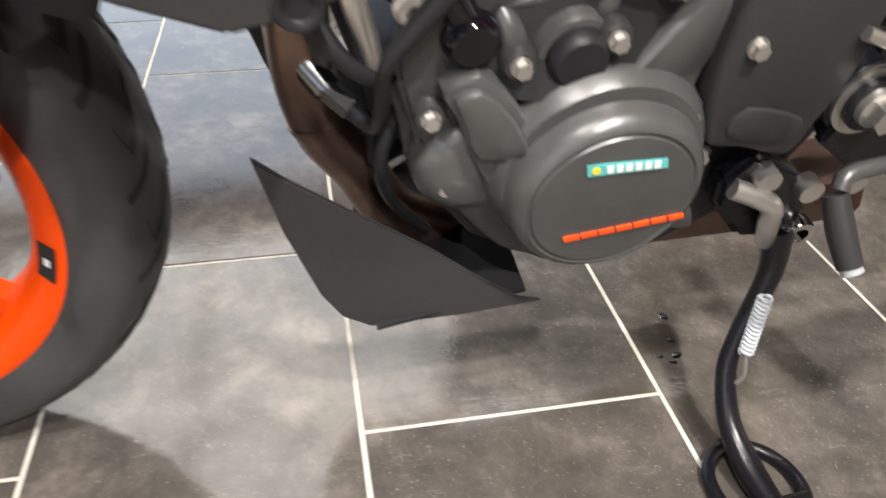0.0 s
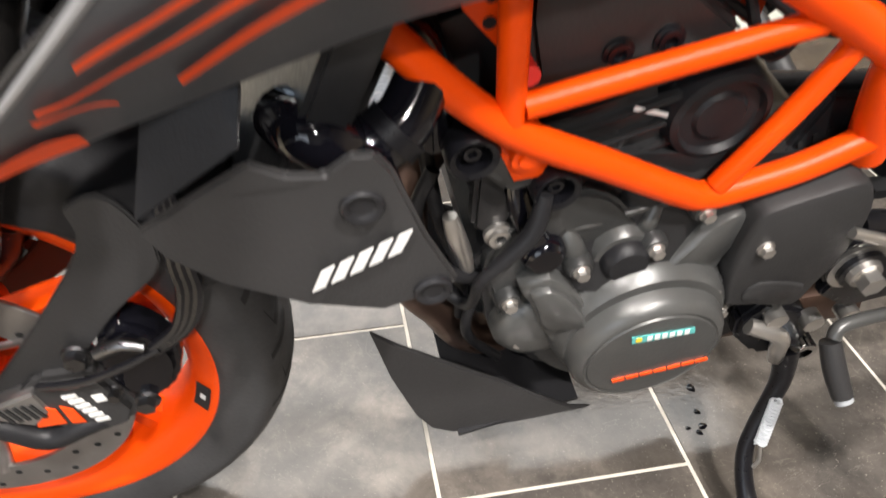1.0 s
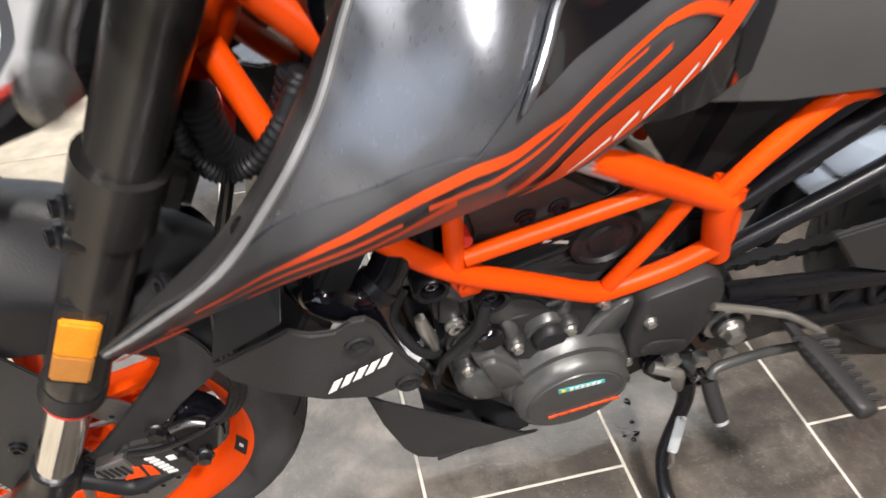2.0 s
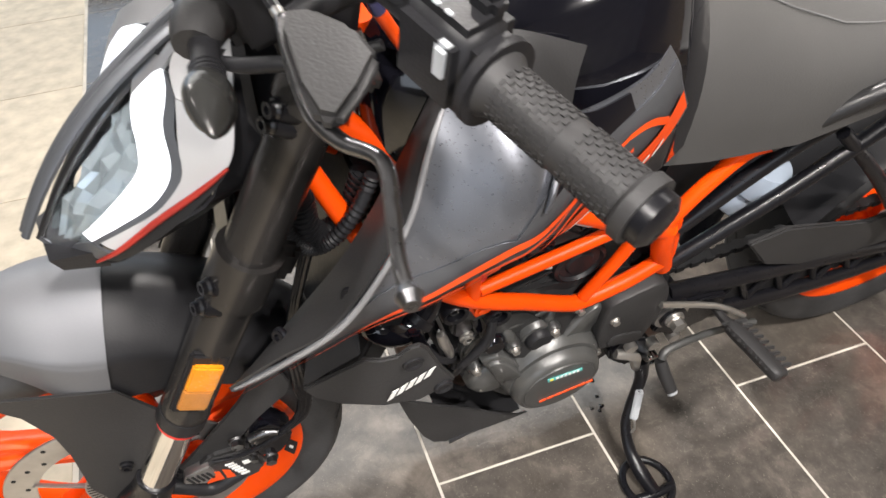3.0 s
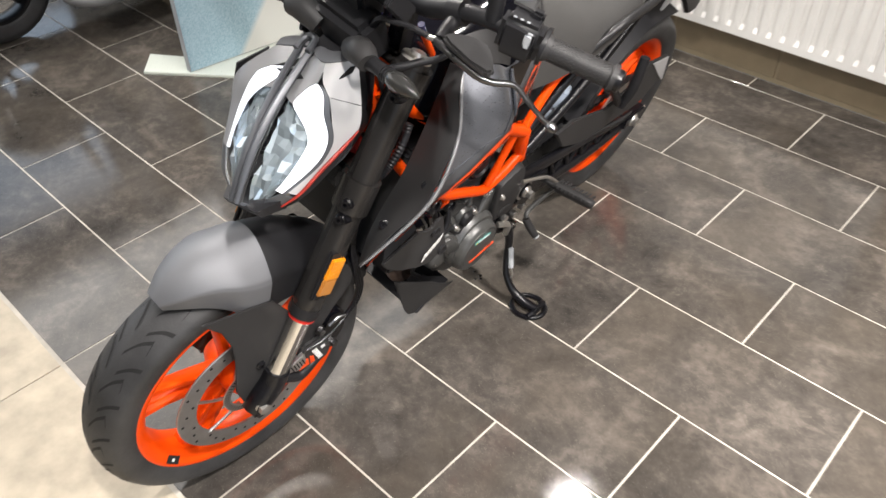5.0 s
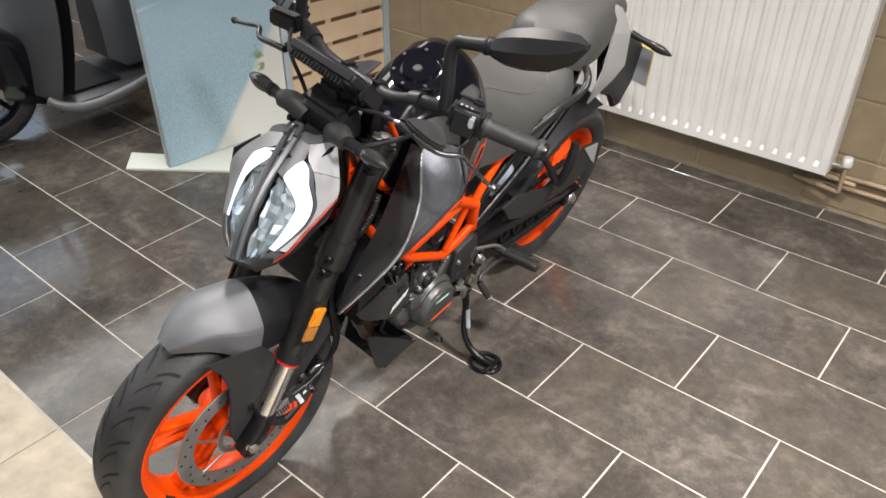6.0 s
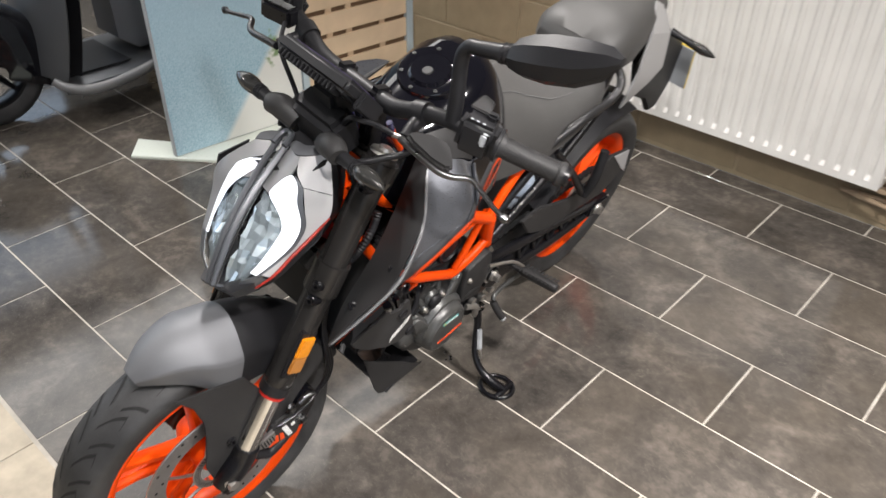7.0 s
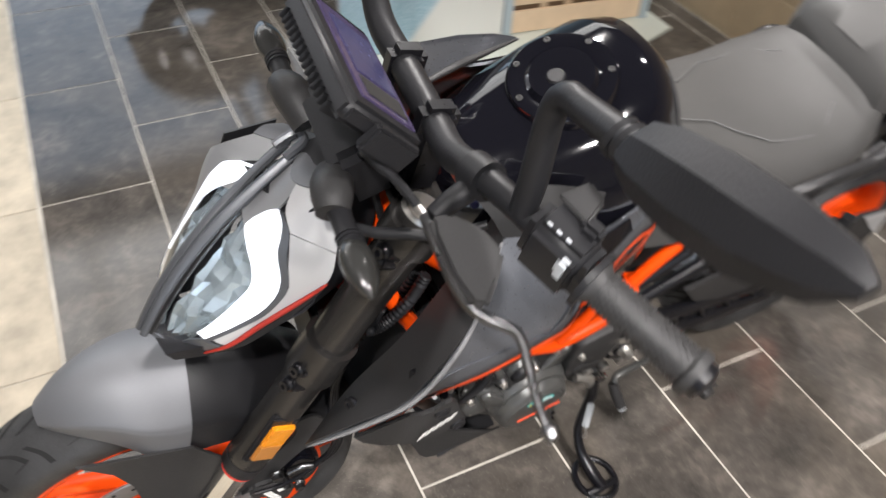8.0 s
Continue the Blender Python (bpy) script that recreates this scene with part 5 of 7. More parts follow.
    if s > 0:
        part("lever_boot", plate([(1.064, 0.176, 1.049), (1.067, 0.195, 1.047), (1.064, 0.235, 1.040), (1.058, 0.260, 1.033), (1.046, 0.266, 1.033), (1.028, 0.246, 1.036), (1.012, 0.222, 1.040), (1.024, 0.196, 1.046), (1.045, 0.178, 1.050)], (0.05, 0.2, 1), 0.014, 0.0045), DARKPL, bar, "charcoal rubber lever boot", TURN)
        part("cable_adjuster", rod((1.062, 0.166, 1.046), (1.064, 0.152, 1.044), 0.0045, 12), STEEL, bar, "bright cable adjuster", TURN)
        part("clutch_cable", tube([(1.063, 0.157, 1.0445), (1.072, 0.12, 1.046), (1.080, 0.10, 1.044), (1.086, 0.07, 1.035), (1.07, 0.04, 0.98), (1.04, 0.05, 0.86)], 0.0045, 8, 6), BLACKPL, bar, "black clutch cable", TURN)
        part("switch_wire", tube([(1.105, 0.115, 0.984), (1.092, 0.130, 0.990), (1.066, 0.146, 0.998), (1.040, 0.160, 1.004), (1.0, 0.172, 1.02)], [0.005, 0.006, 0.006, 0.005, 0.004], 10, 5), BLACKPL, bar, "black sleeved wire", TURN)
        part("switch_paddle", plate([(0.972, 0.218, 1.100), (0.950, 0.226, 1.118), (0.945, 0.244, 1.112), (0.962, 0.252, 1.098)], (0.5, 0, 1), 0.006, 0.002), DARKPL, sw, "grey thumb paddle", TURN)
    else:
        part("master_cylinder", box(0.03, 0.07, 0.035, pose(1.03, -0.2, 1.085, 0, 0, 12), 0.006), BLACKMETAL, bar, "black brake master cylinder", TURN)
        part("brake_line", tube([(1.04, -0.17, 1.08), (1.09, -0.11, 1.07), (1.1, -0.05, 1.02), (1.08, -0.02, 0.9), (1.1, 0.03, 0.74)], 0.004, 8, 6), BLACKPL, bar, "", TURN)
    # mirror
    st = [(0.993, 0.205 * s, 1.075), (0.99, 0.203 * s, 1.11), (0.987, 0.196 * s, 1.175), (0.986, 0.206 * s, 1.2), (0.986, 0.228 * s, 1.208), (0.987, 0.29 * s, 1.228)]
    mirror = part("mirror", tube(st, [0.012, 0.0125, 0.0115, 0.0115, 0.0115, 0.0135], 14, 5), BLACKPL, bike, "black bar mirror on a cranked stalk", TURN)
    bm = bmesh.new()
    for k in range(3):
        p = Vector((0.987, (0.268 + 0.009 * k) * s, 1.221 + 0.0032 * k))
        rod(p, p + Vector((-0.001, 0.005 * s, 0)), 0.0155, 16, bm)
    part("mirror_collar", bm, BLACKPL, mirror, "", TURN)
    secs = []
    for t, (cx, cz, hx, hz) in ((0.284, (0.987, 1.227, 0.015, 0.016)), (0.291, (0.987, 1.230, 0.022, 0.027)), (0.312, (0.987, 1.237, 0.028, 0.036)), (0.35, (0.987, 1.250, 0.030, 0.041)), (0.395, (0.986, 1.266, 0.028, 0.039)), (0.432, (0.986, 1.284, 0.019, 0.027)), (0.450, (0.987, 1.296, 0.007, 0.008))):
        lp = []
        for k in range(8):
            an = 2 * math.pi * k / 8
            cc, ss = math.cos(an), math.sin(an)
            lp.append((cx + 0.92 * hx * math.copysign(abs(cc) ** 1.15, cc), t * s, cz + 0.9 * hz * math.copysign(abs(ss) ** 1.15, ss)))
        secs.append([Vector(p) for p in lp])
    part("mirror_head", loft(secs), BLACKPL, mirror, "pointed black mirror housing", TURN, 24)

part("cable_sleeve", tube([(0.978, 0.060, 0.970), (0.966, 0.060, 0.947), (0.951, 0.060, 0.920)], 0.006, 10, 4), ORANGE_DECAL, bar, "orange plastic cable sleeve", TURN)
for p, q in (((0.986, 0.060, 0.988), (0.978, 0.060, 0.970)), ((0.951, 0.060, 0.920), (0.944, 0.060, 0.905))):
    part("sleeve_end", rod(p, q, 0.006, 10), SCREEN, bar, "blue sleeve end", TURN)

# ---- frame ----
frame_ob = part("frame", rod((1.075, 0, 0.80), (1.005, 0, 0.95), 0.036, 24), ORANGE, bike, "orange tubular trellis frame")
for s in (1, -1):
    runs = [([(1.045, 0.03, 0.87), (0.93, 0.085, 0.775), (0.80, 0.105, 0.705), (0.70, 0.108, 0.645), (0.628, 0.108, 0.60)], 0.0145),
            ([(1.06, 0.03, 0.80), (1.01, 0.085, 0.70), (0.955, 0.105, 0.635), (0.893, 0.108, 0.575), (0.82, 0.108, 0.532), (0.755, 0.108, 0.494), (0.735, 0.108, 0.486), (0.712, 0.108, 0.488), (0.66, 0.108, 0.502), (0.612, 0.106, 0.522)], 0.0115),
            ([(0.900, 0.108, 0.690), (0.893, 0.108, 0.583)], 0.0095),
            ([(0.885, 0.108, 0.592), (0.80, 0.108, 0.610), (0.70, 0.108, 0.632)], 0.009),
            ([(0.726, 0.108, 0.495), (0.690, 0.108, 0.560), (0.665, 0.108, 0.618)], 0.0088),
            ([(0.628, 0.108, 0.602), (0.622, 0.107, 0.565), (0.60, 0.10, 0.50)], 0.015),
            ([(0.635, 0.108, 0.605), (0.60, 0.108, 0.66), (0.555, 0.108, 0.71), (0.52, 0.108, 0.715)], 0.0105)]
    for pts, r in runs:
        bm = tube(pts, r, 16, 5)
        part("frame_tube", flip(bm) if s < 0 else bm, ORANGE, frame_ob, "orange powder-coated tube")
    bm = rod((0.80, 0.105, 0.705), (0.752, 0.1066, 0.676), 0.0152, 20)
    part("tube_wrap", flip(bm) if s < 0 else bm, GREYWHITE, frame_ob, "grey wrap round the tube")
    g = side_plate([(0.905, 0.565), (0.88, 0.585), (0.855, 0.545), (0.862, 0.522), (0.885, 0.52)], 0.088, 0.104, 0.003)
    part("engine_mount", flip(g) if s < 0 else g, ORANGE, frame_ob)
    b2 = rod((0.879, 0.10, 0.550), (0.879, 0.112, 0.550), 0.0105, 20)
    rod((0.879, 0.112, 0.550), (0.879, 0.1145, 0.550), 0.006, 16, b2)
    part("mount_bolt", flip(b2) if s < 0 else b2, ORANGE, frame_ob, "orange mount bolt")
    g = side_plate([(0.925, 0.715), (0.925, 0.655), (0.90, 0.625), (0.885, 0.66), (0.885, 0.715)], 0.082, 0.095, 0.002)
    part("gusset", flip(g) if s < 0 else g, ORANGE, frame_ob)
    g = side_plate([(0.635, 0.620), (0.600, 0.605), (0.588, 0.53), (0.592, 0.485), (0.612, 0.495), (0.626, 0.56)], 0.085, 0.108, 0.004)
    part("rear_gusset", flip(g) if s < 0 else g, ORANGE, frame_ob)
    h = bmesh.new()
    for z in (0.645, 0.662, 0.679):
        rod((0.908, 0.0945, z), (0.908, 0.0962, z), 0.0042, 10, h)
    part("gusset_hole", flip(h) if s < 0 else h, GROOVE, frame_ob)
    sub = [([(0.60, 0.10, 0.58), (0.50, 0.112, 0.69), (0.414, 0.12, 0.755), (0.30, 0.118, 0.815), (0.20, 0.09, 0.845)], 0.0115),
           ([(0.585, 0.10, 0.50), (0.45, 0.112, 0.605), (0.33, 0.115, 0.70), (0.22, 0.118, 0.80)], 0.0115)]
    for pts, r in sub:
        bm = tube(pts, r, 12, 5)
        part("subframe_tube", flip(bm) if s < 0 else bm, BLACKMETAL, frame_ob, "black rear subframe tube")
    # bracket between main frame and engine with its rubber-capped mounts
    for (x, z), yy in (((0.915, 0.556), 0.088), ((0.852, 0.513), 0.086)):
        bm = lathe([(0.0001, 0.012), (0.012, 0.012), (0.0125, 0.024), (0.0165, 0.026), (0.0185, 0.022), (0.0185, -0.045), (0.0001, -0.045)], Matrix.Translation((x, yy, z)), 24, closed=False)
        part("crash_mount", flip(bm) if s < 0 else bm, BLACKMETAL, frame_ob, "black mounting boss")
        bm = socket_bolt((x, yy + 0.0135, z), (0, 1, 0), 0.006, 0.006)
        part("boss_bolt", flip(bm) if s < 0 else bm, BLACKMETAL, frame_ob)

# ---- tank, shrouds, seat, tail ----
tank_loops = [arch_loop(x, h, t, b, p, 28) for x, h, t, b, p in ((1.0, 0.05, 0.915, 0.84, 2.2), (0.985, 0.075, 0.935, 0.80, 2.2), (0.94, 0.105, 0.955, 0.78, 2.3), (0.87, 0.130, 0.980, 0.77, 2.5), (0.80, 0.145, 1.005, 0.76, 2.6), (0.745, 0.146, 1.028, 0.76, 2.6), (0.715, 0.140, 1.032, 0.76, 2.4), (0.685, 0.125, 1.008, 0.76, 2.3), (0.655, 0.11, 0.95, 0.76, 2.3))]
tank = part("fuel_tank", loft(tank_loops), GLOSS, bike, "gloss black fuel tank", None, 50)
CM = Matrix.Translation((0.818, 0, 1.0)) @ Matrix.Rotation(radians(20), 4, "Y") @ pose(0, 0, 0, 90) @ Matrix.Scale(0.94, 4)
cap = part("tank_cap", lathe([(0.0001, 0.010), (0.040, 0.010), (0.043, 0.007), (0.046, 0.004), (0.052, 0.006), (0.066, 0.005), (0.069, 0.001), (0.069, -0.02), (0.0001, -0.02)], CM, 64, closed=False), GLOSS, tank, "gloss black filler cap")
for k in range(7):
    a = 2 * math.pi * k / 7
    p = CM @ Vector((0.059 * math.cos(a), 0.0055, 0.059 * math.sin(a)))
    part("cap_bolt", socket_bolt(p, CM.to_3x3() @ Vector((0, 1, 0)), 0.0032, 0.002), DARKPL, tank, "small dark cap bolt")

part("cap_keyhole", lathe([(0.0001, 0.0125), (0.010, 0.0125), (0.012, 0.010), (0.0001, 0.010)], CM @ pose(0.008, 0, 0), 20), BLACKPL, tank)

SH = [[(1.186, 0.160, 0.632), (1.184, 0.160, 0.629), (1.181, 0.159, 0.627), (1.179, 0.157, 0.625)],
      [(1.075, 0.203, 0.757), (1.076, 0.194, 0.729), (1.074, 0.178, 0.702), (1.069, 0.150, 0.657)],
      [(1.000, 0.180, 0.853), (0.998, 0.200, 0.808), (0.992, 0.204, 0.762), (0.976, 0.158, 0.693)],
      [(0.952, 0.132, 0.925), (0.937, 0.194, 0.862), (0.929, 0.212, 0.802), (0.916, 0.151, 0.701)],
      [(0.893, 0.152, 0.925), (0.892, 0.202, 0.866), (0.885, 0.204, 0.797), (0.862, 0.148, 0.715)],
      [(0.842, 0.152, 0.898), (0.838, 0.180, 0.850), (0.825, 0.172, 0.796), (0.800, 0.146, 0.733)],
      [(0.765, 0.140, 0.905), (0.752, 0.148, 0.875), (0.738, 0.145, 0.835), (0.715, 0.132, 0.790)],
      [(0.735, 0.126, 0.925), (0.722, 0.132, 0.905), (0.710, 0.130, 0.880), (0.685, 0.122, 0.838)]]
for s in (1, -1):
    def sd(bm):
        return flip(bm) if s < 0 else bm
    shroud = part("tank_shroud", sd(sheet(SH, 40, 14, 0.004)), BLUEGREY, bike, "matt grey tank shroud with orange stripes", None, 50)
    bound = ((0.015, 0.0), (0.06, 0.0), (0.12, 0.0), (0.169, 0.05), (0.206, 0.18), (0.256, 0.32), (0.306, 0.42), (0.344, 0.47), (0.42, 0.53), (0.48, 0.555), (0.53, 0.46), (0.556, 0.41), (0.60, 0.32), (0.66, 0.24), (0.75, 0.22), (0.86, 0.22), (0.985, 0.22))
    part("lower_band", sd(under_line(SH, bound, 90, 12, 0.0016)), GREYPAINT, shroud, "darker decal ground")
    for path, half in (([(0.110, 0.22), (0.163, 0.40), (0.213, 0.515), (0.269, 0.56), (0.33, 0.58), (0.419, 0.60), (0.488, 0.575), (0.55, 0.54), (0.61, 0.50), (0.675, 0.465), (0.756, 0.37), (0.80, 0.34)], (0.028, 0.018)),
                       ([(0.083, 0.26), (0.105, 0.42), (0.15, 0.57), (0.213, 0.62), (0.269, 0.645), (0.325, 0.66), (0.35, 0.67)], (0.034, 0.010)),
                       ([(0.148, 0.79), (0.20, 0.745), (0.25, 0.73), (0.312, 0.728), (0.369, 0.72), (0.431, 0.70)], (0.022, 0.018)),
                       ([(0.388, 0.66), (0.43, 0.67), (0.494, 0.645), (0.556, 0.59), (0.638, 0.535), (0.72, 0.44), (0.78, 0.40)], (0.014, 0.010)),
                       ([(0.545, 0.745), (0.60, 0.695), (0.675, 0.63), (0.756, 0.55), (0.806, 0.50)], (0.026, 0.025)),
                       ([(0.078, 0.32), (0.094, 0.52), (0.113, 0.73)], (0.05, 0.012)), ([(0.012, 0.60), (0.04, 0.66), (0.065, 0.76), (0.085, 0.85)], (0.24, 0.06)),
                       ([(0.80, 0.34), (0.83, 0.38), (0.86, 0.48), (0.895, 0.66)], (0.02, 0.06)),
                       ([(0.575, 0.93), (0.61, 0.89), (0.66, 0.82)], (0.012, 0.085)), ([(0.66, 0.82), (0.72, 0.785), (0.79, 0.775), (0.85, 0.755), (0.90, 0.745), (0.97, 0.76)], (0.085, 0.11))):
        part("orange_stripe", sd(decal(SH, path, half, 0.0052)), ORANGE_DECAL, shroud, "orange decal stripe")
    part("shroud_mark", sd(decal(SH, [(0.665, 0.84), (0.70, 0.82), (0.735, 0.80)], (0.006, 0.012), 0.0066, 4)), WHITE_DECAL, shroud, "pale slanted mark")
    for k in range(4):
        u = 0.738 + 0.034 * k
        part("shroud_mark", sd(decal(SH, [(u, 0.83), (u + 0.012, 0.80), (u + 0.03, 0.77)], (0.013, 0.013), 0.0066, 3)), WHITE_DECAL, shroud, "pale slanted mark")
    inner = [[(1.186, 0.159, 0.633), (1.176, 0.152, 0.630), (1.166, 0.144, 0.624)], [(1.131, 0.180, 0.698), (1.122, 0.152, 0.688), (1.108, 0.118, 0.660)],
             [(1.075, 0.199, 0.758), (1.060, 0.172, 0.758), (1.040, 0.115, 0.745)], [(1.000, 0.179, 0.854), (0.997, 0.152, 0.856), (0.985, 0.108, 0.842)],
             [(0.952, 0.131, 0.926), (0.950, 0.116, 0.926), (0.945, 0.100, 0.920)]]
    part("shroud_inner", sd(sheet(inner, 14, 8, 0.003)), DARKPL, shroud, "charcoal plastic inner duct panel")
    edge = [surf_point(SH, u, 0.0) for u in (0.01, 0.07, 0.14, 0.21, 0.285, 0.36, 0.42)]
    part("shroud_edge", sd(tube(edge, [0.0015, 0.0024, 0.003, 0.003, 0.003, 0.003, 0.002], 8, 6)), MASKGREY, shroud, "pale folded front edge")
    # black sheet laid on the shroud: the open recess's shade as colour
    vent = [[surf_point(SH, u, v0 + (v1 - v0) * q) + Vector((0.0, 0.004, 0.001)) for q in (0, 0.5, 1)] for u, v0, v1 in ((0.60, 0.335, 0.375), (0.64, 0.22, 0.335), (0.70, 0.02, 0.262), (0.76, 0.02, 0.225), (0.82, 0.02, 0.19))]
    part("recess_sheet", sd(sheet(vent, 16, 8, 0.003)), GLOSS, shroud, "black sheet for the shade in the open recess behind the wing")
    lip = [surf_point(SH, u, v) + Vector((0.0, 0.006, 0.001)) for u, v in ((0.575, 0.405), (0.60, 0.335), (0.64, 0.22), (0.67, 0.12), (0.70, 0.02))]
    part("wing_lip", sd(tube(lip, [0.002, 0.0045, 0.005, 0.005, 0.004], 10, 5, flat=0.7)), BLUEGREY, shroud, "folded rear lip of the wing")
    bb = socket_bolt((1.056, 0.176, 0.760), (0.75, 0.45, 0.45), 0.008, 0.006)
    part("shroud_bolt", sd(bb), BLACKMETAL, shroud)
    part("shroud_bolt", sd(socket_bolt((1.124, 0.150, 0.690), (0.75, 0.45, 0.45), 0.007, 0.006)), BLACKMETAL, shroud)
    top_p = [[(0.975, 0.09, 0.960), (0.962, 0.115, 0.945), (0.952, 0.131, 0.926)], [(0.90, 0.115, 0.975), (0.897, 0.135, 0.955), (0.893, 0.151, 0.926)], [(0.83, 0.135, 0.955), (0.84, 0.145, 0.928), (0.843, 0.151, 0.899)]]
    part("shroud_top", sd(sheet(top_p, 10, 6, 0.003)), DARKPL, shroud, "charcoal plastic upper panel")

# blue-grey wing beside the tank on the far side
wing = part("tank_wing", plate([(0.960, -0.072, 0.968), (0.985, -0.105, 0.992), (0.940, -0.110, 0.990), (0.887, -0.114, 0.982), (0.830, -0.124, 0.964), (0.788, -0.130, 0.944), (0.86, -0.104, 0.958)], (0.25, -0.35, 1), 0.006, 0.002), BLUEGREY, bike, "blue-grey wing beside the tank")
part("wing_lip", tube([(0.960, -0.070, 0.968), (0.90, -0.091, 0.964), (0.86, -0.104, 0.958), (0.788, -0.130, 0.944)], [0.006, 0.008, 0.007, 0.003], 10, 4, flat=0.6), DARKPL, wing, "charcoal inner lip")

loop_pts = spline([(1.094, 0.08, 0.81), (1.092, 0.08, 0.77), (1.084, 0.08, 0.738), (1.068, 0.08, 0.72), (1.045, 0.08, 0.728), (1.019, 0.08, 0.762), (1.0, 0.075, 0.80)], 12)
part("wiring_conduit", tube(loop_pts, [0.0088 if k % 2 else 0.0074 for k in range(len(loop_pts))], 12, 1), BLACKPL, bike, "black corrugated wiring conduit")

# seat
loops = [arch_loop(x, h, t, b, p, 24) for x, h, t, b, p in ((0.735, 0.09, 0.93, 0.735, 2.6), (0.70, 0.102, 0.93, 0.73, 2.7), (0.62, 0.120, 0.905, 0.73, 2.9), (0.52, 0.142, 0.872, 0.745, 3.0), (0.42, 0.145, 0.858, 0.765, 3.0), (0.34, 0.145, 0.862, 0.79, 3.0), (0.285, 0.13, 0.885, 0.81, 2.8), (0.26, 0.11, 0.905, 0.82, 2.6))]
seat = part("seat", loft(loops), VINYL, bike, "grey vinyl rider seat with stitched seams", None, 50)
loops = [arch_loop(x, h, t, b, p, 24) for x, h, t, b, p in ((0.285, 0.095, 0.93, 0.87, 2.8), (0.25, 0.118, 0.958, 0.865, 3.2), (0.16, 0.116, 0.978, 0.87, 3.4), (0.05, 0.096, 0.985, 0.885, 3.4), (-0.05, 0.076, 0.978, 0.895, 3.2), (-0.105, 0.055, 0.955, 0.90, 2.8))]
part("pillion_seat", loft(loops), VINYL, bike, "grey vinyl pillion seat", None, 50)


def top_of_seat(x, y):
    rows = ((0.735, 0.93, 0.09), (0.70, 0.93, 0.102), (0.62, 0.905, 0.12), (0.52, 0.872, 0.142), (0.42, 0.858, 0.145), (0.34, 0.862, 0.145), (0.285, 0.885, 0.13), (0.26, 0.905, 0.11))
    for (xa, za, ha), (xb, zb, hb) in zip(rows, rows[1:]):
        if xb <= x <= xa:
            f = (xa - x) / (xa - xb)
            h, z = ha + (hb - ha) * f, za + (zb - za) * f
            return z - 0.10 * (1 - (1 - min(1, abs(y) / h) ** 2.9) ** (1 / 2.9)) + 0.0012
    return 0.9


for s in (1, -1):
    line = []
    for (xa, ya), (xb, yb) in zip(((0.66, 0.035), (0.56, 0.040), (0.47, 0.085), (0.37, 0.095)), ((0.56, 0.040), (0.47, 0.085), (0.37, 0.095), (0.315, 0.05))):
        for k in range(5):
            x, y = xa + (xb - xa) * k / 5, ya + (yb - ya) * k / 5
            line.append((x, y * s, top_of_seat(x, y)))
    part("seat_stitching", tube(line, 0.0011, 6, 1), SEAM, seat, "pale stitched outline")
for s in (1, -1):
    bm = tube([(0.53, 0.116, 0.725), (0.47, 0.142, 0.790), (0.41, 0.155, 0.821), (0.315, 0.157, 0.830), (0.275, 0.156, 0.848), (0.258, 0.146, 0.868), (0.235, 0.125, 0.872)], 0.0105, 14, 6)
    if s < 0:
        bm.transform(Matrix.Translation((0, -0.012, -0.04)))
    rail = part("grab_rail", flip(bm) if s < 0 else bm, ENGINE_DARK, bike, "dark metal pillion grab rail")
tail = part("tail_unit", loft([[(x, y, z) for y, z in ((h, z1), (h * 0.9, z0), (-h * 0.9, z0), (-h, z1))] for x, h, z0, z1 in ((0.3, 0.085, 0.78, 0.83), (0.1, 0.080, 0.81, 0.885), (-0.06, 0.062, 0.84, 0.90), (-0.14, 0.04, 0.86, 0.90))]), BLACKPL, bike, "narrow tail with silver side covers")
for s in (1, -1):
    bm = facets([[(0.045, 0.078, 0.985), (-0.045, 0.070, 0.945)], [(0.048, 0.100, 0.905), (-0.088, 0.096, 0.868)], [(0.060, 0.110, 0.800), (-0.120, 0.102, 0.755)],
                 [(0.062, 0.104, 0.735), (-0.080, 0.096, 0.715)], [(0.045, 0.092, 0.672), (-0.015, 0.088, 0.680)]], 0.006)
    part("tail_cover", flip(bm) if s < 0 else bm, SILVER, tail, "matt silver tail cover", None, 12)
part("tail_lamp", box(0.03, 0.08, 0.02, pose(-0.135, 0, 0.885, 0, 20, 0), 0.005), RED, tail, "red tail lamp")
holder = part("plate_holder", tube([(0.0, 0, 0.82), (-0.12, 0, 0.80), (-0.28, 0, 0.76), (-0.395, 0, 0.68)], [0.04, 0.045, 0.035, 0.025], 12, 5), BLACKPL, bike, "black number plate holder")
part("holder_side", side_plate([(-0.08, 0.83), (-0.25, 0.80), (-0.385, 0.72), (-0.40, 0.58), (-0.36, 0.50), (-0.31, 0.50), (-0.24, 0.57), (-0.14, 0.62), (-0.06, 0.76)], 0.03, 0.05, 0.006), BLACKPL, holder)
pm = Matrix.Translation((-0.415, 0, 0.637)) @ Matrix.Rotation(radians(20), 4, "Y")
part("number_plate", box(0.004, 0.18, 0.17, pm @ pose(-0.004, 0, 0), 0.001), YELLOW, holder, "yellow rear number plate")
part("plate_back", box(0.003, 0.176, 0.166, pm, 0.001), GREYWHITE, holder, "pale grey plate backing")
for s in (1, -1):
    indicator((-0.235, 0.045 * s, 0.805), (-0.272, 0.185 * s, 0.778), 0.016, "black rear indicator with smoked lens", None)

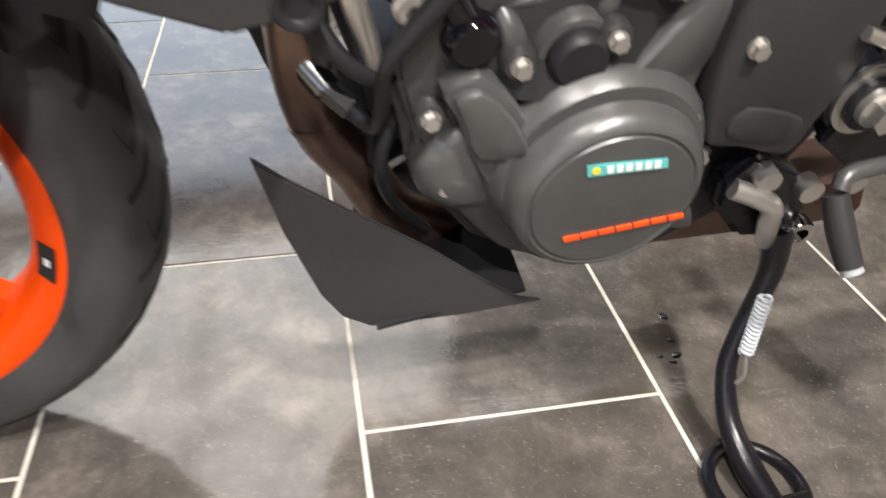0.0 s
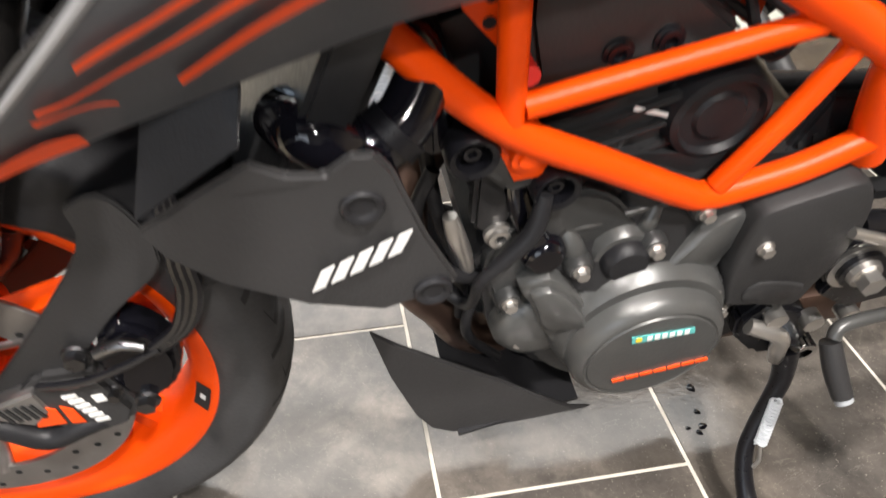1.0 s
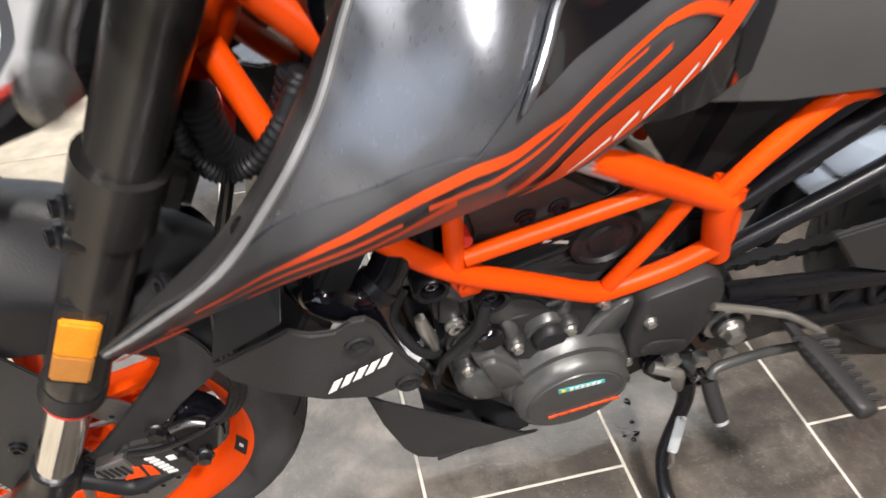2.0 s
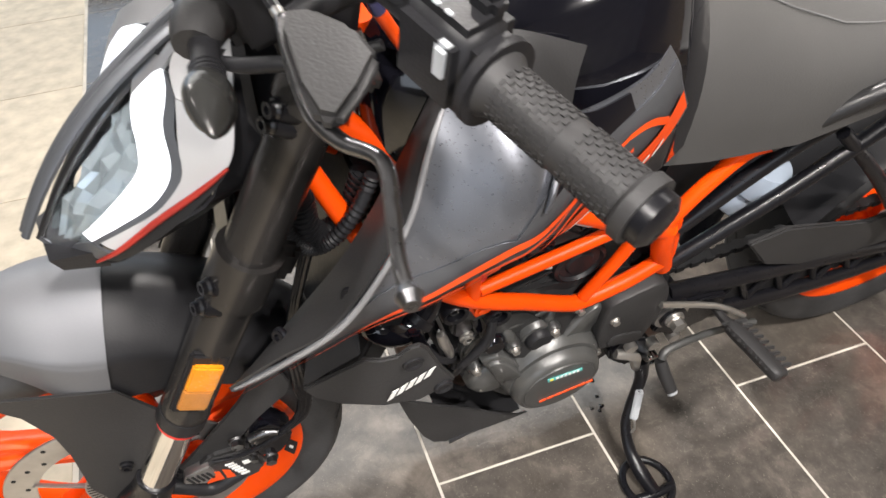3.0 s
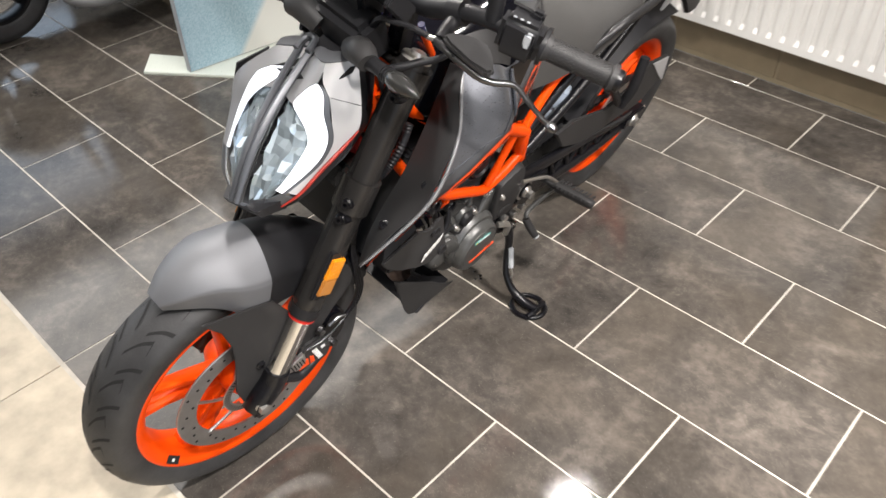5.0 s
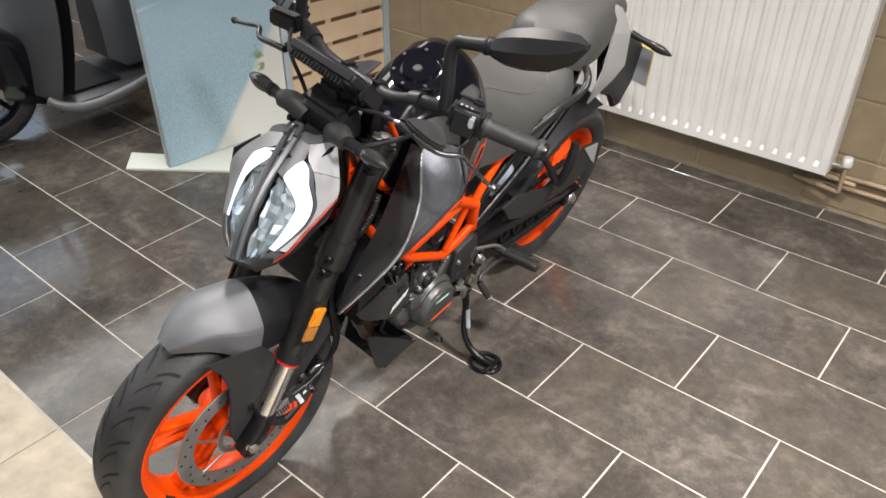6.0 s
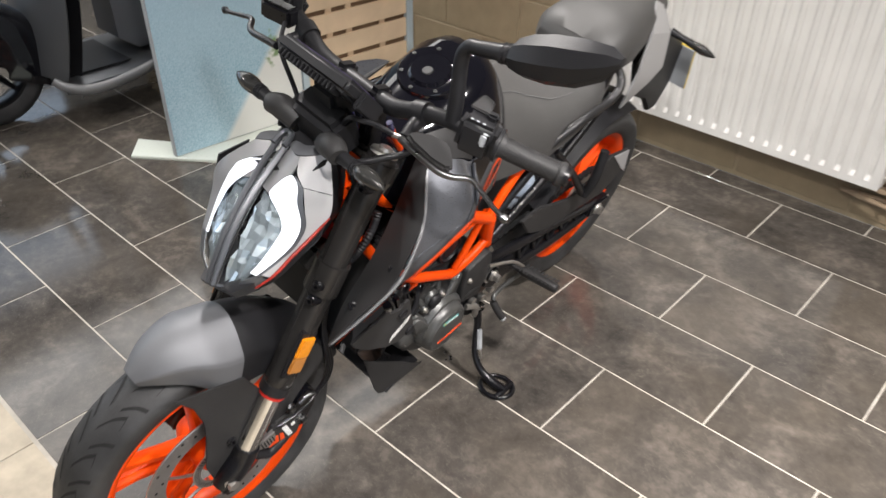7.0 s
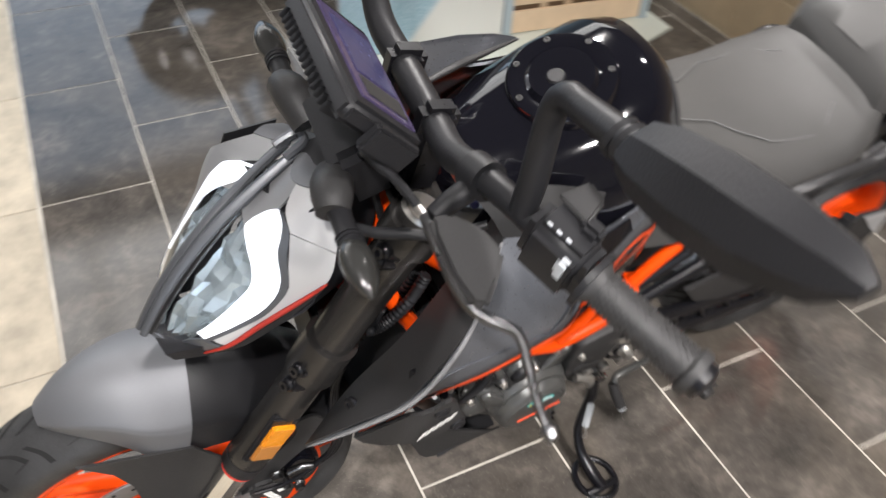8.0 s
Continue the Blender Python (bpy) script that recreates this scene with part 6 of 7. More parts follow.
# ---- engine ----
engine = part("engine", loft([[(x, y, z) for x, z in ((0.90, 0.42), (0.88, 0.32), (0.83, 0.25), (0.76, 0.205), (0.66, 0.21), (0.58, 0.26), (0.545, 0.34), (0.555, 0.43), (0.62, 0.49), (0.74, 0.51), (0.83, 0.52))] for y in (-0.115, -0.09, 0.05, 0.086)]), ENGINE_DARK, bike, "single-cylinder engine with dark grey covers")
CY = Matrix.Translation((0.845, 0, 0.57)) @ Matrix.Rotation(radians(18), 4, "Y")
part("cylinder", box(0.15, 0.15, 0.20, CY, 0.012), ENGINE_DARK, engine, "dark cylinder with cooling fins")
for k in range(4):
    part("cylinder_fin", box(0.165, 0.165, 0.006, CY @ pose(0, 0, -0.075 + 0.02 * k), 0.002), ENGINE_DARK, engine)
part("cam_cover", box(0.15, 0.13, 0.05, CY @ pose(0, 0, 0.12), 0.014, seg=3), BLACKPL, engine, "black cylinder head cover")
part("cam_mark", box(0.04, 0.0012, 0.0035, pose(0.775, 0.0805, 0.548, 0, -20, 0)), WHITE_DECAL, engine, "small white printed line")
outline = [(0.895, 0.425), (0.882, 0.37), (0.868, 0.325), (0.835, 0.275), (0.80, 0.235), (0.75, 0.222), (0.705, 0.25), (0.682, 0.30), (0.68, 0.355), (0.695, 0.405), (0.688, 0.465), (0.715, 0.475), (0.765, 0.452), (0.80, 0.485), (0.835, 0.495), (0.872, 0.465)]
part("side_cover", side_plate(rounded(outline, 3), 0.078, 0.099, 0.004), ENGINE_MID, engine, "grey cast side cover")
# raised casting shapes on the cover: an outline drawn out to a top whose height may slope along x
def boss(outline, y0, top, slope=0.0, edge=0.006, k=3):
    pts = rounded(outline, k)
    cx, cz = sum(p[0] for p in pts) / len(pts), sum(p[1] for p in pts) / len(pts)
    half = sum(math.hypot(x - cx, z - cz) for x, z in pts) / len(pts)
    rings = []
    for d, dy in ((0.0, None), (0.0, -edge), (edge * 0.3, -edge * 0.35), (edge, 0.0)):
        f = 1 - d / half
        rings.append([(cx + (x - cx) * f, y0 if dy is None else top + slope * (x - cx) + dy, cz + (z - cz) * f) for x, z in pts])
    return loft(rings)


part("cover_wedge", boss([(0.868, 0.408), (0.846, 0.421), (0.824, 0.404), (0.806, 0.378), (0.775, 0.36), (0.765, 0.30), (0.788, 0.262), (0.808, 0.290), (0.829, 0.325), (0.846, 0.356), (0.858, 0.388)], 0.085, 0.124, -0.24, 0.005, 2), ENGINE, engine, "grey cast wedge running to the round cover")
part("cover_pan", lathe([(0.0001, 0.112), (0.024, 0.111), (0.034, 0.107), (0.041, 0.098), (0.043, 0.07), (0.0001, 0.07)], Matrix.Translation((0.840, 0, 0.333)), 36, closed=False), ENGINE, engine, "rounded lower casting")
part("wedge_face", boss([(0.860, 0.404), (0.846, 0.412), (0.826, 0.396), (0.810, 0.366), (0.842, 0.357), (0.853, 0.384)], 0.10, 0.1255, -0.24, 0.004, 2), ENGINE, engine, "flat raised face of the wedge")
part("cover_bulge", loft([[(0.755 + 0.078 * w * math.cos(a), y, 0.342 + 0.078 * w * math.sin(a)) for a in [2 * math.pi * k / 40 for k in range(40)]] for y, w in ((0.085, 1.06), (0.108, 1.04), (0.122, 0.99), (0.130, 0.92))]), ENGINE, engine)
part("cover_tongue", boss([(0.752, 0.405), (0.739, 0.430), (0.717, 0.453), (0.697, 0.463), (0.686, 0.455), (0.684, 0.434), (0.694, 0.410), (0.700, 0.375), (0.725, 0.372)], 0.075, 0.116, 0.1, 0.006), ENGINE, engine, "grey cast tongue above the round cover")
part("cover_tab", boss([(0.70, 0.285), (0.655, 0.270), (0.643, 0.246), (0.652, 0.242), (0.685, 0.250), (0.71, 0.262)], 0.085, 0.104, 0.0, 0.004), ENGINE, engine, "cast tab below the round cover")
AM = Matrix.Translation((0.753, 0, 0.332))
part("alternator_cover", lathe([(0.0001, 0.150), (0.0565, 0.1495), (0.0575, 0.1478), (0.059, 0.1478), (0.0605, 0.149), (0.065, 0.147), (0.0695, 0.140), (0.072, 0.125), (0.074, 0.09), (0.0001, 0.09)], AM, 72, closed=False), ENGINE, engine, "round grey alternator cover")
part("cover_badge", plate([(0.7795, 0.1502, 0.3705), (0.7235, 0.1502, 0.3695), (0.7215, 0.1502, 0.3615), (0.7775, 0.1502, 0.3605)], (0, 1, 0), 0.0008), TEAL, engine, "teal oil maker's sticker")
for k in range(6):
    part("badge_bar", box(0.0042, 0.0008, 0.0055, pose(0.763 - 0.0066 * k, 0.1514, 0.3655, 0, 8, 0)), WHITE_DECAL, engine)
part("badge_dot", rod((0.7725, 0.1508, 0.3655), (0.7725, 0.1516, 0.3655), 0.003, 12), YELLOW, engine)
for k in range(7):
    x = 0.783 - 0.0128 * k
    z = 0.3005 + 0.0016 * k
    part("mark_bar", plate([(x, 0.1497, z + 0.0028), (x - 0.0114, 0.1497, z + 0.0044), (x - 0.0125, 0.1497, z + 0.0004), (x - 0.0013, 0.1497, z - 0.0012)], (0, 1, 0), 0.0016), ORANGE_DECAL, engine)
part("oil_cap", lathe([(0.0001, 0.118), (0.016, 0.118), (0.019, 0.115), (0.021, 0.108), (0.023, 0.09), (0.0001, 0.09)], Matrix.Translation((0.783, 0.002, 0.424)), 20, closed=False), BLACKPL, engine, "black oil filler cap")
part("oil_boss", lathe([(0.021, 0.109), (0.025, 0.108), (0.028, 0.103), (0.032, 0.085), (0.034, 0.07), (0.0001, 0.07)], Matrix.Translation((0.783, 0, 0.424)), 28, closed=False), ENGINE, engine)
for x, y, z in ((0.873, 0.108, 0.384), (0.859, 0.104, 0.321), (0.821, 0.116, 0.424), (0.762, 0.116, 0.438), (0.699, 0.122, 0.381), (0.676, 0.118, 0.338), (0.727, 0.112, 0.469)):
    part("cover_bolt", bolt((x, y, z), (0, 1, 0), 0.0054, 0.007), STEEL, engine, "bright flange bolt")
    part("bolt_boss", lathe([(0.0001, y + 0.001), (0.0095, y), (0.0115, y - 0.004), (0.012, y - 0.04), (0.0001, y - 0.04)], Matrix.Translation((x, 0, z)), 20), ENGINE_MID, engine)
part("sprocket_cover", boss([(0.684, 0.366), (0.691, 0.40), (0.692, 0.430), (0.690, 0.462), (0.682, 0.476), (0.645, 0.487), (0.610, 0.494), (0.592, 0.472), (0.585, 0.436), (0.588, 0.397), (0.597, 0.365), (0.608, 0.336), (0.650, 0.347), (0.676, 0.352)], 0.085, 0.127, 0.0, 0.006), DARKPL, engine, "charcoal plastic sprocket cover")
part("cover_step", boss([(0.668, 0.362), (0.62, 0.352), (0.612, 0.372), (0.660, 0.386)], 0.12, 0.1295, 0.0, 0.003), DARKPL, engine, "raised pad on the plastic cover")
part("cover_bolt", bolt((0.672, 0.127, 0.433), (0, 1, 0), 0.0058, 0.007), STEEL, engine, "bright flange bolt")
bm = rod((0.557, 0.06, 0.377), (0.557, 0.118, 0.377), 0.032, 28)
rod((0.557, 0.118, 0.377), (0.557, 0.128, 0.377), 0.022, 24, bm)
part("swingarm_pivot", bm, BLACKMETAL, engine)
part("pivot_washer", lathe([(0.018, 0.1185), (0.029, 0.1185), (0.029, 0.1225), (0.018, 0.1225)], Matrix.Translation((0.557, 0, 0.377)), 28), STEEL, engine, "steel washer")
part("pivot_nut", bolt((0.557, 0.128, 0.377), (0, 1, 0), 0.012, 0.018), STEEL, engine, "steel pivot nut")
# coolant hoses, sensor, heat shields round the engine front
for pts, r, m, nm in (([(0.93, 0.06, 0.50), (0.945, 0.07, 0.46), (0.925, 0.09, 0.42), (0.895, 0.09, 0.40)], 0.006, BLACKPL, "coolant_hose"),
                      ([(0.985, 0.07, 0.635), (0.955, 0.09, 0.64), (0.94, 0.09, 0.61), (0.935, 0.08, 0.55)], 0.014, GLOSS, "coolant_hose"), ([(0.885, 0.07, 0.37), (0.9, 0.08, 0.33), (0.89, 0.07, 0.28), (0.86, 0.07, 0.24)], 0.005, BLACKPL, "wire"),
                      ([(0.935, 0.045, 0.52), (0.925, 0.06, 0.45), (0.905, 0.06, 0.38), (0.90, 0.06, 0.31)], 0.006, BLACKPL, "wire")):
    part(nm, tube(pts, r, 12, 6), m, engine, "black rubber hose")
part("water_pump", lathe([(0.0001, 0.112), (0.013, 0.112), (0.017, 0.108), (0.019, 0.098), (0.019, 0.03), (0.0001, 0.03)], Matrix.Translation((0.850, 0, 0.437)), 24), GLOSS, engine, "glossy black pump housing")
part("pump_pipe", tube([(0.850, 0.098, 0.44), (0.862, 0.095, 0.462), (0.872, 0.085, 0.49), (0.875, 0.07, 0.52)], [0.012, 0.011, 0.010, 0.010], 12, 4), GLOSS, engine, "glossy black pump pipe")
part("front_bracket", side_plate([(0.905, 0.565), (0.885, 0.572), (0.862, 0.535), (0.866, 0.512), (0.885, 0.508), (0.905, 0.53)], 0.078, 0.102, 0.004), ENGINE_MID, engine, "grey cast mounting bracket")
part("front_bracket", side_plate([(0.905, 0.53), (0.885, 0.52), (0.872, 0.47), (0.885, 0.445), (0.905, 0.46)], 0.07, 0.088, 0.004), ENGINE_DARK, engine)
part("bracket_bolt", socket_bolt((0.884, 0.088, 0.452), (0, 1, 0), 0.009, 0.008), STEEL, engine, "bright socket bolt")
part("front_fitting", tube([(0.922, 0.085, 0.475), (0.917, 0.088, 0.455), (0.909, 0.088, 0.43), (0.905, 0.085, 0.405)], [0.006, 0.008, 0.007, 0.006], 10, 3), STEEL, engine, "pale metal fitting")
# raised castings above the round cover
cast = [[(0.875, 0.098, 0.40), (0.84, 0.108, 0.40), (0.80, 0.122, 0.40), (0.76, 0.124, 0.40), (0.72, 0.118, 0.40), (0.69, 0.102, 0.40)],
        [(0.872, 0.094, 0.43), (0.84, 0.100, 0.43), (0.80, 0.106, 0.43), (0.76, 0.112, 0.43), (0.72, 0.110, 0.43), (0.69, 0.102, 0.43)],
        [(0.868, 0.086, 0.46), (0.835, 0.099, 0.46), (0.80, 0.086, 0.46), (0.765, 0.101, 0.46), (0.725, 0.100, 0.46), (0.69, 0.104, 0.46)],
        [(0.860, 0.076, 0.49), (0.83, 0.093, 0.49), (0.80, 0.078, 0.49), (0.77, 0.094, 0.49), (0.735, 0.088, 0.485), (0.70, 0.098, 0.475)],
        [(0.850, 0.058, 0.515), (0.825, 0.068, 0.517), (0.80, 0.064, 0.518), (0.77, 0.072, 0.518), (0.74, 0.072, 0.51), (0.71, 0.080, 0.50)]]
# darkest grey on this casting stands for the shade of its cavities
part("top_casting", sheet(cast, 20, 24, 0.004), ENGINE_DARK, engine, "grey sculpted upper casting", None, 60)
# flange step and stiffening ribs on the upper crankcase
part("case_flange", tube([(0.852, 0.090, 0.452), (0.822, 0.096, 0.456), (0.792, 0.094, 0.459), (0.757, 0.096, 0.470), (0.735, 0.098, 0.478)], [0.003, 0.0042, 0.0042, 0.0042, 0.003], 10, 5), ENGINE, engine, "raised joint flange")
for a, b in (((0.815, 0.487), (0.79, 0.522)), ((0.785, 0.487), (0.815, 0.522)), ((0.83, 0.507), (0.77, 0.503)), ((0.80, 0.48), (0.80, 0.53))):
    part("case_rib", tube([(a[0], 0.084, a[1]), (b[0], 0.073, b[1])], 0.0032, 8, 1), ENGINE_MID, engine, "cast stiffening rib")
for pts, r in (([(0.768, 0.096, 0.444), (0.766, 0.100, 0.456), (0.760, 0.094, 0.470)], 0.008), ([(0.822, 0.100, 0.428), (0.826, 0.100, 0.440), (0.832, 0.092, 0.452)], 0.010)):
    part("cast_column", tube(pts, [r, r * 0.9, r * 0.7], 12, 4), ENGINE, engine, "rounded casting column")
# glossy hoses and strut behind the radiator cover
part("coolant_hose", tube([(1.03, 0.10, 0.60), (1.015, 0.125, 0.605), (0.99, 0.125, 0.588), (0.962, 0.118, 0.600), (0.945, 0.10, 0.62)], [0.018, 0.02, 0.02, 0.018, 0.017], 16, 6), GLOSS, engine, "glossy black coolant hose")
part("hose_clip", rod((0.972, 0.122, 0.592), (0.964, 0.119, 0.598), 0.0208, 20), BLACKMETAL, engine, "black hose clip")
part("radiator_strut", plate([(0.990, 0.135, 0.605), (0.974, 0.135, 0.602), (0.936, 0.135, 0.455), (0.944, 0.135, 0.452)], (0, 1, 0), 0.012, 0.003), GLOSS, engine, "glossy black radiator strut")
part("fan_casing", lathe([(0.0001, 0.086), (0.018, 0.086), (0.021, 0.083), (0.030, 0.083), (0.033, 0.088), (0.038, 0.086), (0.041, 0.078), (0.042, 0.03), (0.0001, 0.03)], Matrix.Translation((0.727, 0, 0.541)), 36), BLACKPL, engine, "round black starter casing")
for k in range(5):
    part("wire", tube([(0.90 - 0.04 * k, 0.06, 0.66), (0.86 - 0.04 * k, 0.07, 0.62 - 0.01 * k), (0.80 - 0.03 * k, 0.065, 0.60), (0.74, 0.05, 0.56 + 0.02 * k)], 0.004, 8, 5), BLACKPL, engine)
# side electronics cover inside the frame
cov = part("electronics_cover", side_plate([(0.874, 0.594), (0.800, 0.603), (0.737, 0.612), (0.741, 0.622), (0.79, 0.662), (0.81, 0.70), (0.86, 0.725), (0.888, 0.70), (0.885, 0.64)], 0.07, 0.092, 0.006), DARKPL, bike, "charcoal plastic cover inside the frame")
for x, z in ((0.823, 0.613), (0.791, 0.619)):
    part("cover_screw", socket_bolt((x, 0.092, z), (0, 1, 0), 0.008, 0.005), BLACKMETAL, cov)
part("connector", box(0.012, 0.014, 0.045, pose(0.886, 0.083, 0.62), 0.002), TEAL, cov, "green connector")
part("connector_cap", rod((0.884, 0.09, 0.612), (0.884, 0.108, 0.614), 0.007, 12), RED, cov, "red cap")
vent = part("vent_plate", side_plate([(0.636, 0.545), (0.606, 0.54), (0.588, 0.482), (0.60, 0.462), (0.672, 0.445), (0.650, 0.500)], 0.072, 0.082, 0.003), BLACKPL, bike, "perforated black plastic plate")
bm = bmesh.new()
for i in range(6):
    for j in range(3):
        x, z = 0.655 - 0.010 * i, 0.466 + 0.006 * i + 0.013 * j
        box(0.0035, 0.001, 0.009, pose(x, 0.0827, z, 0, 20, 0), 0, bm)
part("vent_slot", bm, GROOVE, vent)
part("air_box", box(0.26, 0.14, 0.16, pose(0.52, 0, 0.63, 0, -12, 0), 0.02), BLACKPL, bike, "black air box under the seat")

# ---- radiator and belly pan ----
core = part("coolant_radiator", box(0.03, 0.27, 0.22, pose(1.02, 0, 0.585, 0, -22, 0), 0.004), ENGINE_DARK, bike, "black coolant radiator")
part("fan_shroud", box(0.03, 0.18, 0.18, pose(0.99, 0, 0.58, 0, -22, 0), 0.02), BLACKPL, core)
for s in (1, -1):
    pts = [(1.116, 0.147, 0.573), (1.08, 0.159, 0.606), (1.048, 0.168, 0.633), (1.03, 0.17, 0.624), (1.012, 0.171, 0.622), (0.998, 0.172, 0.634), (0.985, 0.171, 0.632), (0.976, 0.170, 0.618), (0.957, 0.167, 0.56), (0.934, 0.162, 0.506), (0.945, 0.163, 0.499), (0.984, 0.168, 0.494), (1.03, 0.168, 0.512), (1.078, 0.160, 0.533), (1.105, 0.151, 0.553)]
    bm = plate(pts, (0.12, 1, 0), 0.006, 0.0025)
    rc = part("radiator_cover", flip(bm) if s < 0 else bm, DARKPL, bike, "charcoal plastic radiator side cover")
    up = plate([(1.114, 0.150, 0.580), (1.05, 0.166, 0.638), (1.045, 0.14, 0.655), (1.06, 0.12, 0.70), (1.09, 0.125, 0.66)], (0.3, 1, 0.3), 0.004, 0.001)
    part("cover_flank", flip(up) if s < 0 else up, BLACKPL, rc)
    for x, z in ((0.994, 0.594), (0.953, 0.504 + 0.002)):
        bb = lathe([(0.0001, 0.176), (0.0065, 0.176), (0.008, 0.1775), (0.011, 0.178), (0.0125, 0.1765), (0.0125, 0.17), (0.0001, 0.17)], Matrix.Translation((x, 0.0 if x > 0.98 else -0.003, z)), 20)
        part("cover_screw", flip(bb) if s < 0 else bb, BLACKPL, rc, "recessed black screw")
    # slanted bar marking in white
    o, ux, uz = Vector((1.028, 0.1778, 0.530)), Vector((-0.057, -0.0032, 0.0235)), Vector((-0.004, 0, 0.0165))
    for a in range(5):
        mk = plate([o + ux * (0.02 + 0.2 * a + da) + uz * b for da, b in ((0.0, 0.0), (0.14, 0.0), (0.19, 1.0), (0.05, 1.0))], (0.12, 1, 0), 0.0008)
        part("mark_bar", flip(mk) if s < 0 else mk, WHITE_DECAL, rc)
    bp = plate([(0.988, 0.090, 0.354), (0.972, 0.102, 0.292), (0.950, 0.108, 0.226), (0.934, 0.109, 0.196), (0.912, 0.107, 0.177), (0.84, 0.109, 0.178), (0.766, 0.110, 0.184), (0.79, 0.112, 0.196), (0.83, 0.113, 0.232), (0.868, 0.111, 0.268), (0.92, 0.104, 0.305), (0.965, 0.096, 0.336)], (0.1, 1, -0.1), 0.004, 0.0015)
    part("belly_pan", flip(bp) if s < 0 else bp, DARKPL, bike, "charcoal plastic belly pan side")
part("belly_floor", plate([(0.908, 0.118, 0.180), (0.908, -0.118, 0.180), (0.78, -0.105, 0.188), (0.78, 0.105, 0.188)], (0, 0, 1), 0.004), BLACKPL, bike, "black belly pan floor")

# ---- exhaust ----
ex = part("exhaust", tube([(0.905, 0.0, 0.50), (0.942, 0.02, 0.46), (0.947, 0.03, 0.385), (0.936, 0.03, 0.325), (0.912, 0.028, 0.283), (0.875, 0.02, 0.215), (0.80, 0.0, 0.165), (0.70, -0.01, 0.155), (0.55, -0.03, 0.15)], 0.022, 18, 6), PIPE, bike, "heat-tinted steel exhaust pipe")
part("collar", rod((0.9395, 0.03, 0.337), (0.9375, 0.03, 0.331), 0.0235, 24), PIPE, ex, "weld ring on the pipe")
part("silencer_box", loft([[(x, y, z) for y, z in ((0.05, 0.165), (0.055, 0.185), (0.045, 0.212), (-0.02, 0.212), (-0.035, 0.18), (-0.02, 0.15))] for x in (0.72, 0.68, 0.45, 0.42)]), PIPE, ex, "brown heat-tinted silencer box")
bm = rod((0.946, 0.042, 0.388), (0.932, 0.058, 0.376), 0.0105, 20)
rod((0.932, 0.058, 0.376), (0.918, 0.072, 0.369), 0.0088, 6, bm)
part("sensor", bm, LEVER, ex, "metal exhaust sensor")
part("sensor_lead", tube([(0.918, 0.072, 0.369), (0.906, 0.088, 0.366), (0.904, 0.105, 0.392), (0.904, 0.118, 0.432), (0.887, 0.12, 0.459), (0.868, 0.117, 0.482), (0.860, 0.108, 0.51)], [0.0075, 0.0055, 0.0045, 0.005, 0.0065, 0.0075, 0.006], 12, 6), BLACKPL, ex, "black sleeved sensor lead")

# ---- swingarm, chain, rear parts ----
swing = part("swingarm", rod((0.557, -0.11, 0.377), (0.557, 0.11, 0.377), 0.028, 20), BLACKMETAL, bike, "black lattice swingarm")
for s in (1, -1):
    y = 0.098 * s
    upper = [(0.56, y, 0.405), (0.40, y * 1.05, 0.385), (0.2, y * 1.1, 0.355), (0.05, y * 1.1, 0.325), (-0.03, y * 1.1, 0.315)]
    lower = [(0.56, y, 0.345), (0.42, y * 1.05, 0.305), (0.2, y * 1.1, 0.285), (0.05, y * 1.1, 0.285), (-0.03, y * 1.1, 0.295)]
    part("swingarm_rail", tube(upper, [0.015, 0.014, 0.012, 0.012, 0.012], 10, 5), BLACKMETAL, swing)
    part("swingarm_rail", tube(lower, [0.015, 0.014, 0.012, 0.012, 0.012], 10, 5), BLACKMETAL, swing)
    web = side_plate([(0.5, 0.395), (0.05, 0.32), (0.05, 0.29), (0.42, 0.305)], y - 0.006 * s, y, 0.0)
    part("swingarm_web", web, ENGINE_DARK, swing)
    for k in range(6):
        x = 0.46 - 0.075 * k
        t = (0.56 - x) / 0.56
        zu, zl = 0.405 - 0.08 * t, 0.345 - 0.075 * min(1, t * 1.6) + 0.02 * t
        for dx in (0.035, -0.035):
            part("swingarm_rib", tube([(x, y * 1.06, zl), (x + dx, y * 1.06, zu)], 0.006, 8, 1), BLACKMETAL, swing)
    part("axle_block", box(0.11, 0.03, 0.045, pose(-0.01, 0.11 * s, 0.306), 0.006), BLACKMETAL, swing, "")
    part("axle_nut", bolt((0.0, 0.126 * s, 0.306), (0, s, 0), 0.015, 0.014), STEEL, swing, "steel axle nut")
    part("adjuster", rod((-0.04, 0.112 * s, 0.306), (-0.085, 0.112 * s, 0.306), 0.005, 10), STEEL, swing, "steel chain adjuster")
chain = bmesh.new()
pts = []
for k in range(44):
    pts.append((Vector((0.585 - 0.0135 * k, 0.06, 0.405 + 0.00025 * k)), 0.0))
for k in range(22):
    a = radians(90 + 180 * k / 21)
    pts.append((Vector((0.105 * math.cos(a), 0.06, 0.306 + 0.105 * math.sin(a))), a + math.pi / 2))
for k in range(44):
    pts.append((Vector((0.0135 * k, 0.06, 0.202 + 0.0032 * k)), 0.25))
for k, (p, a) in enumerate(pts):
    wdt = 0.018 if k % 2 else 0.013
    box(0.0155, wdt, 0.011, Matrix.Translation(p) @ Matrix.Rotation(-a, 4, "Y"), 0.0, chain)
tagged(part("chain", chain, ENGINE_DARK, swing, "dark drive chain"), kind="stuff")
bm = lathe([(0.06, 0.057), (0.104, 0.057), (0.104, 0.063), (0.06, 0.063)], Matrix.Translation(RC), 60)
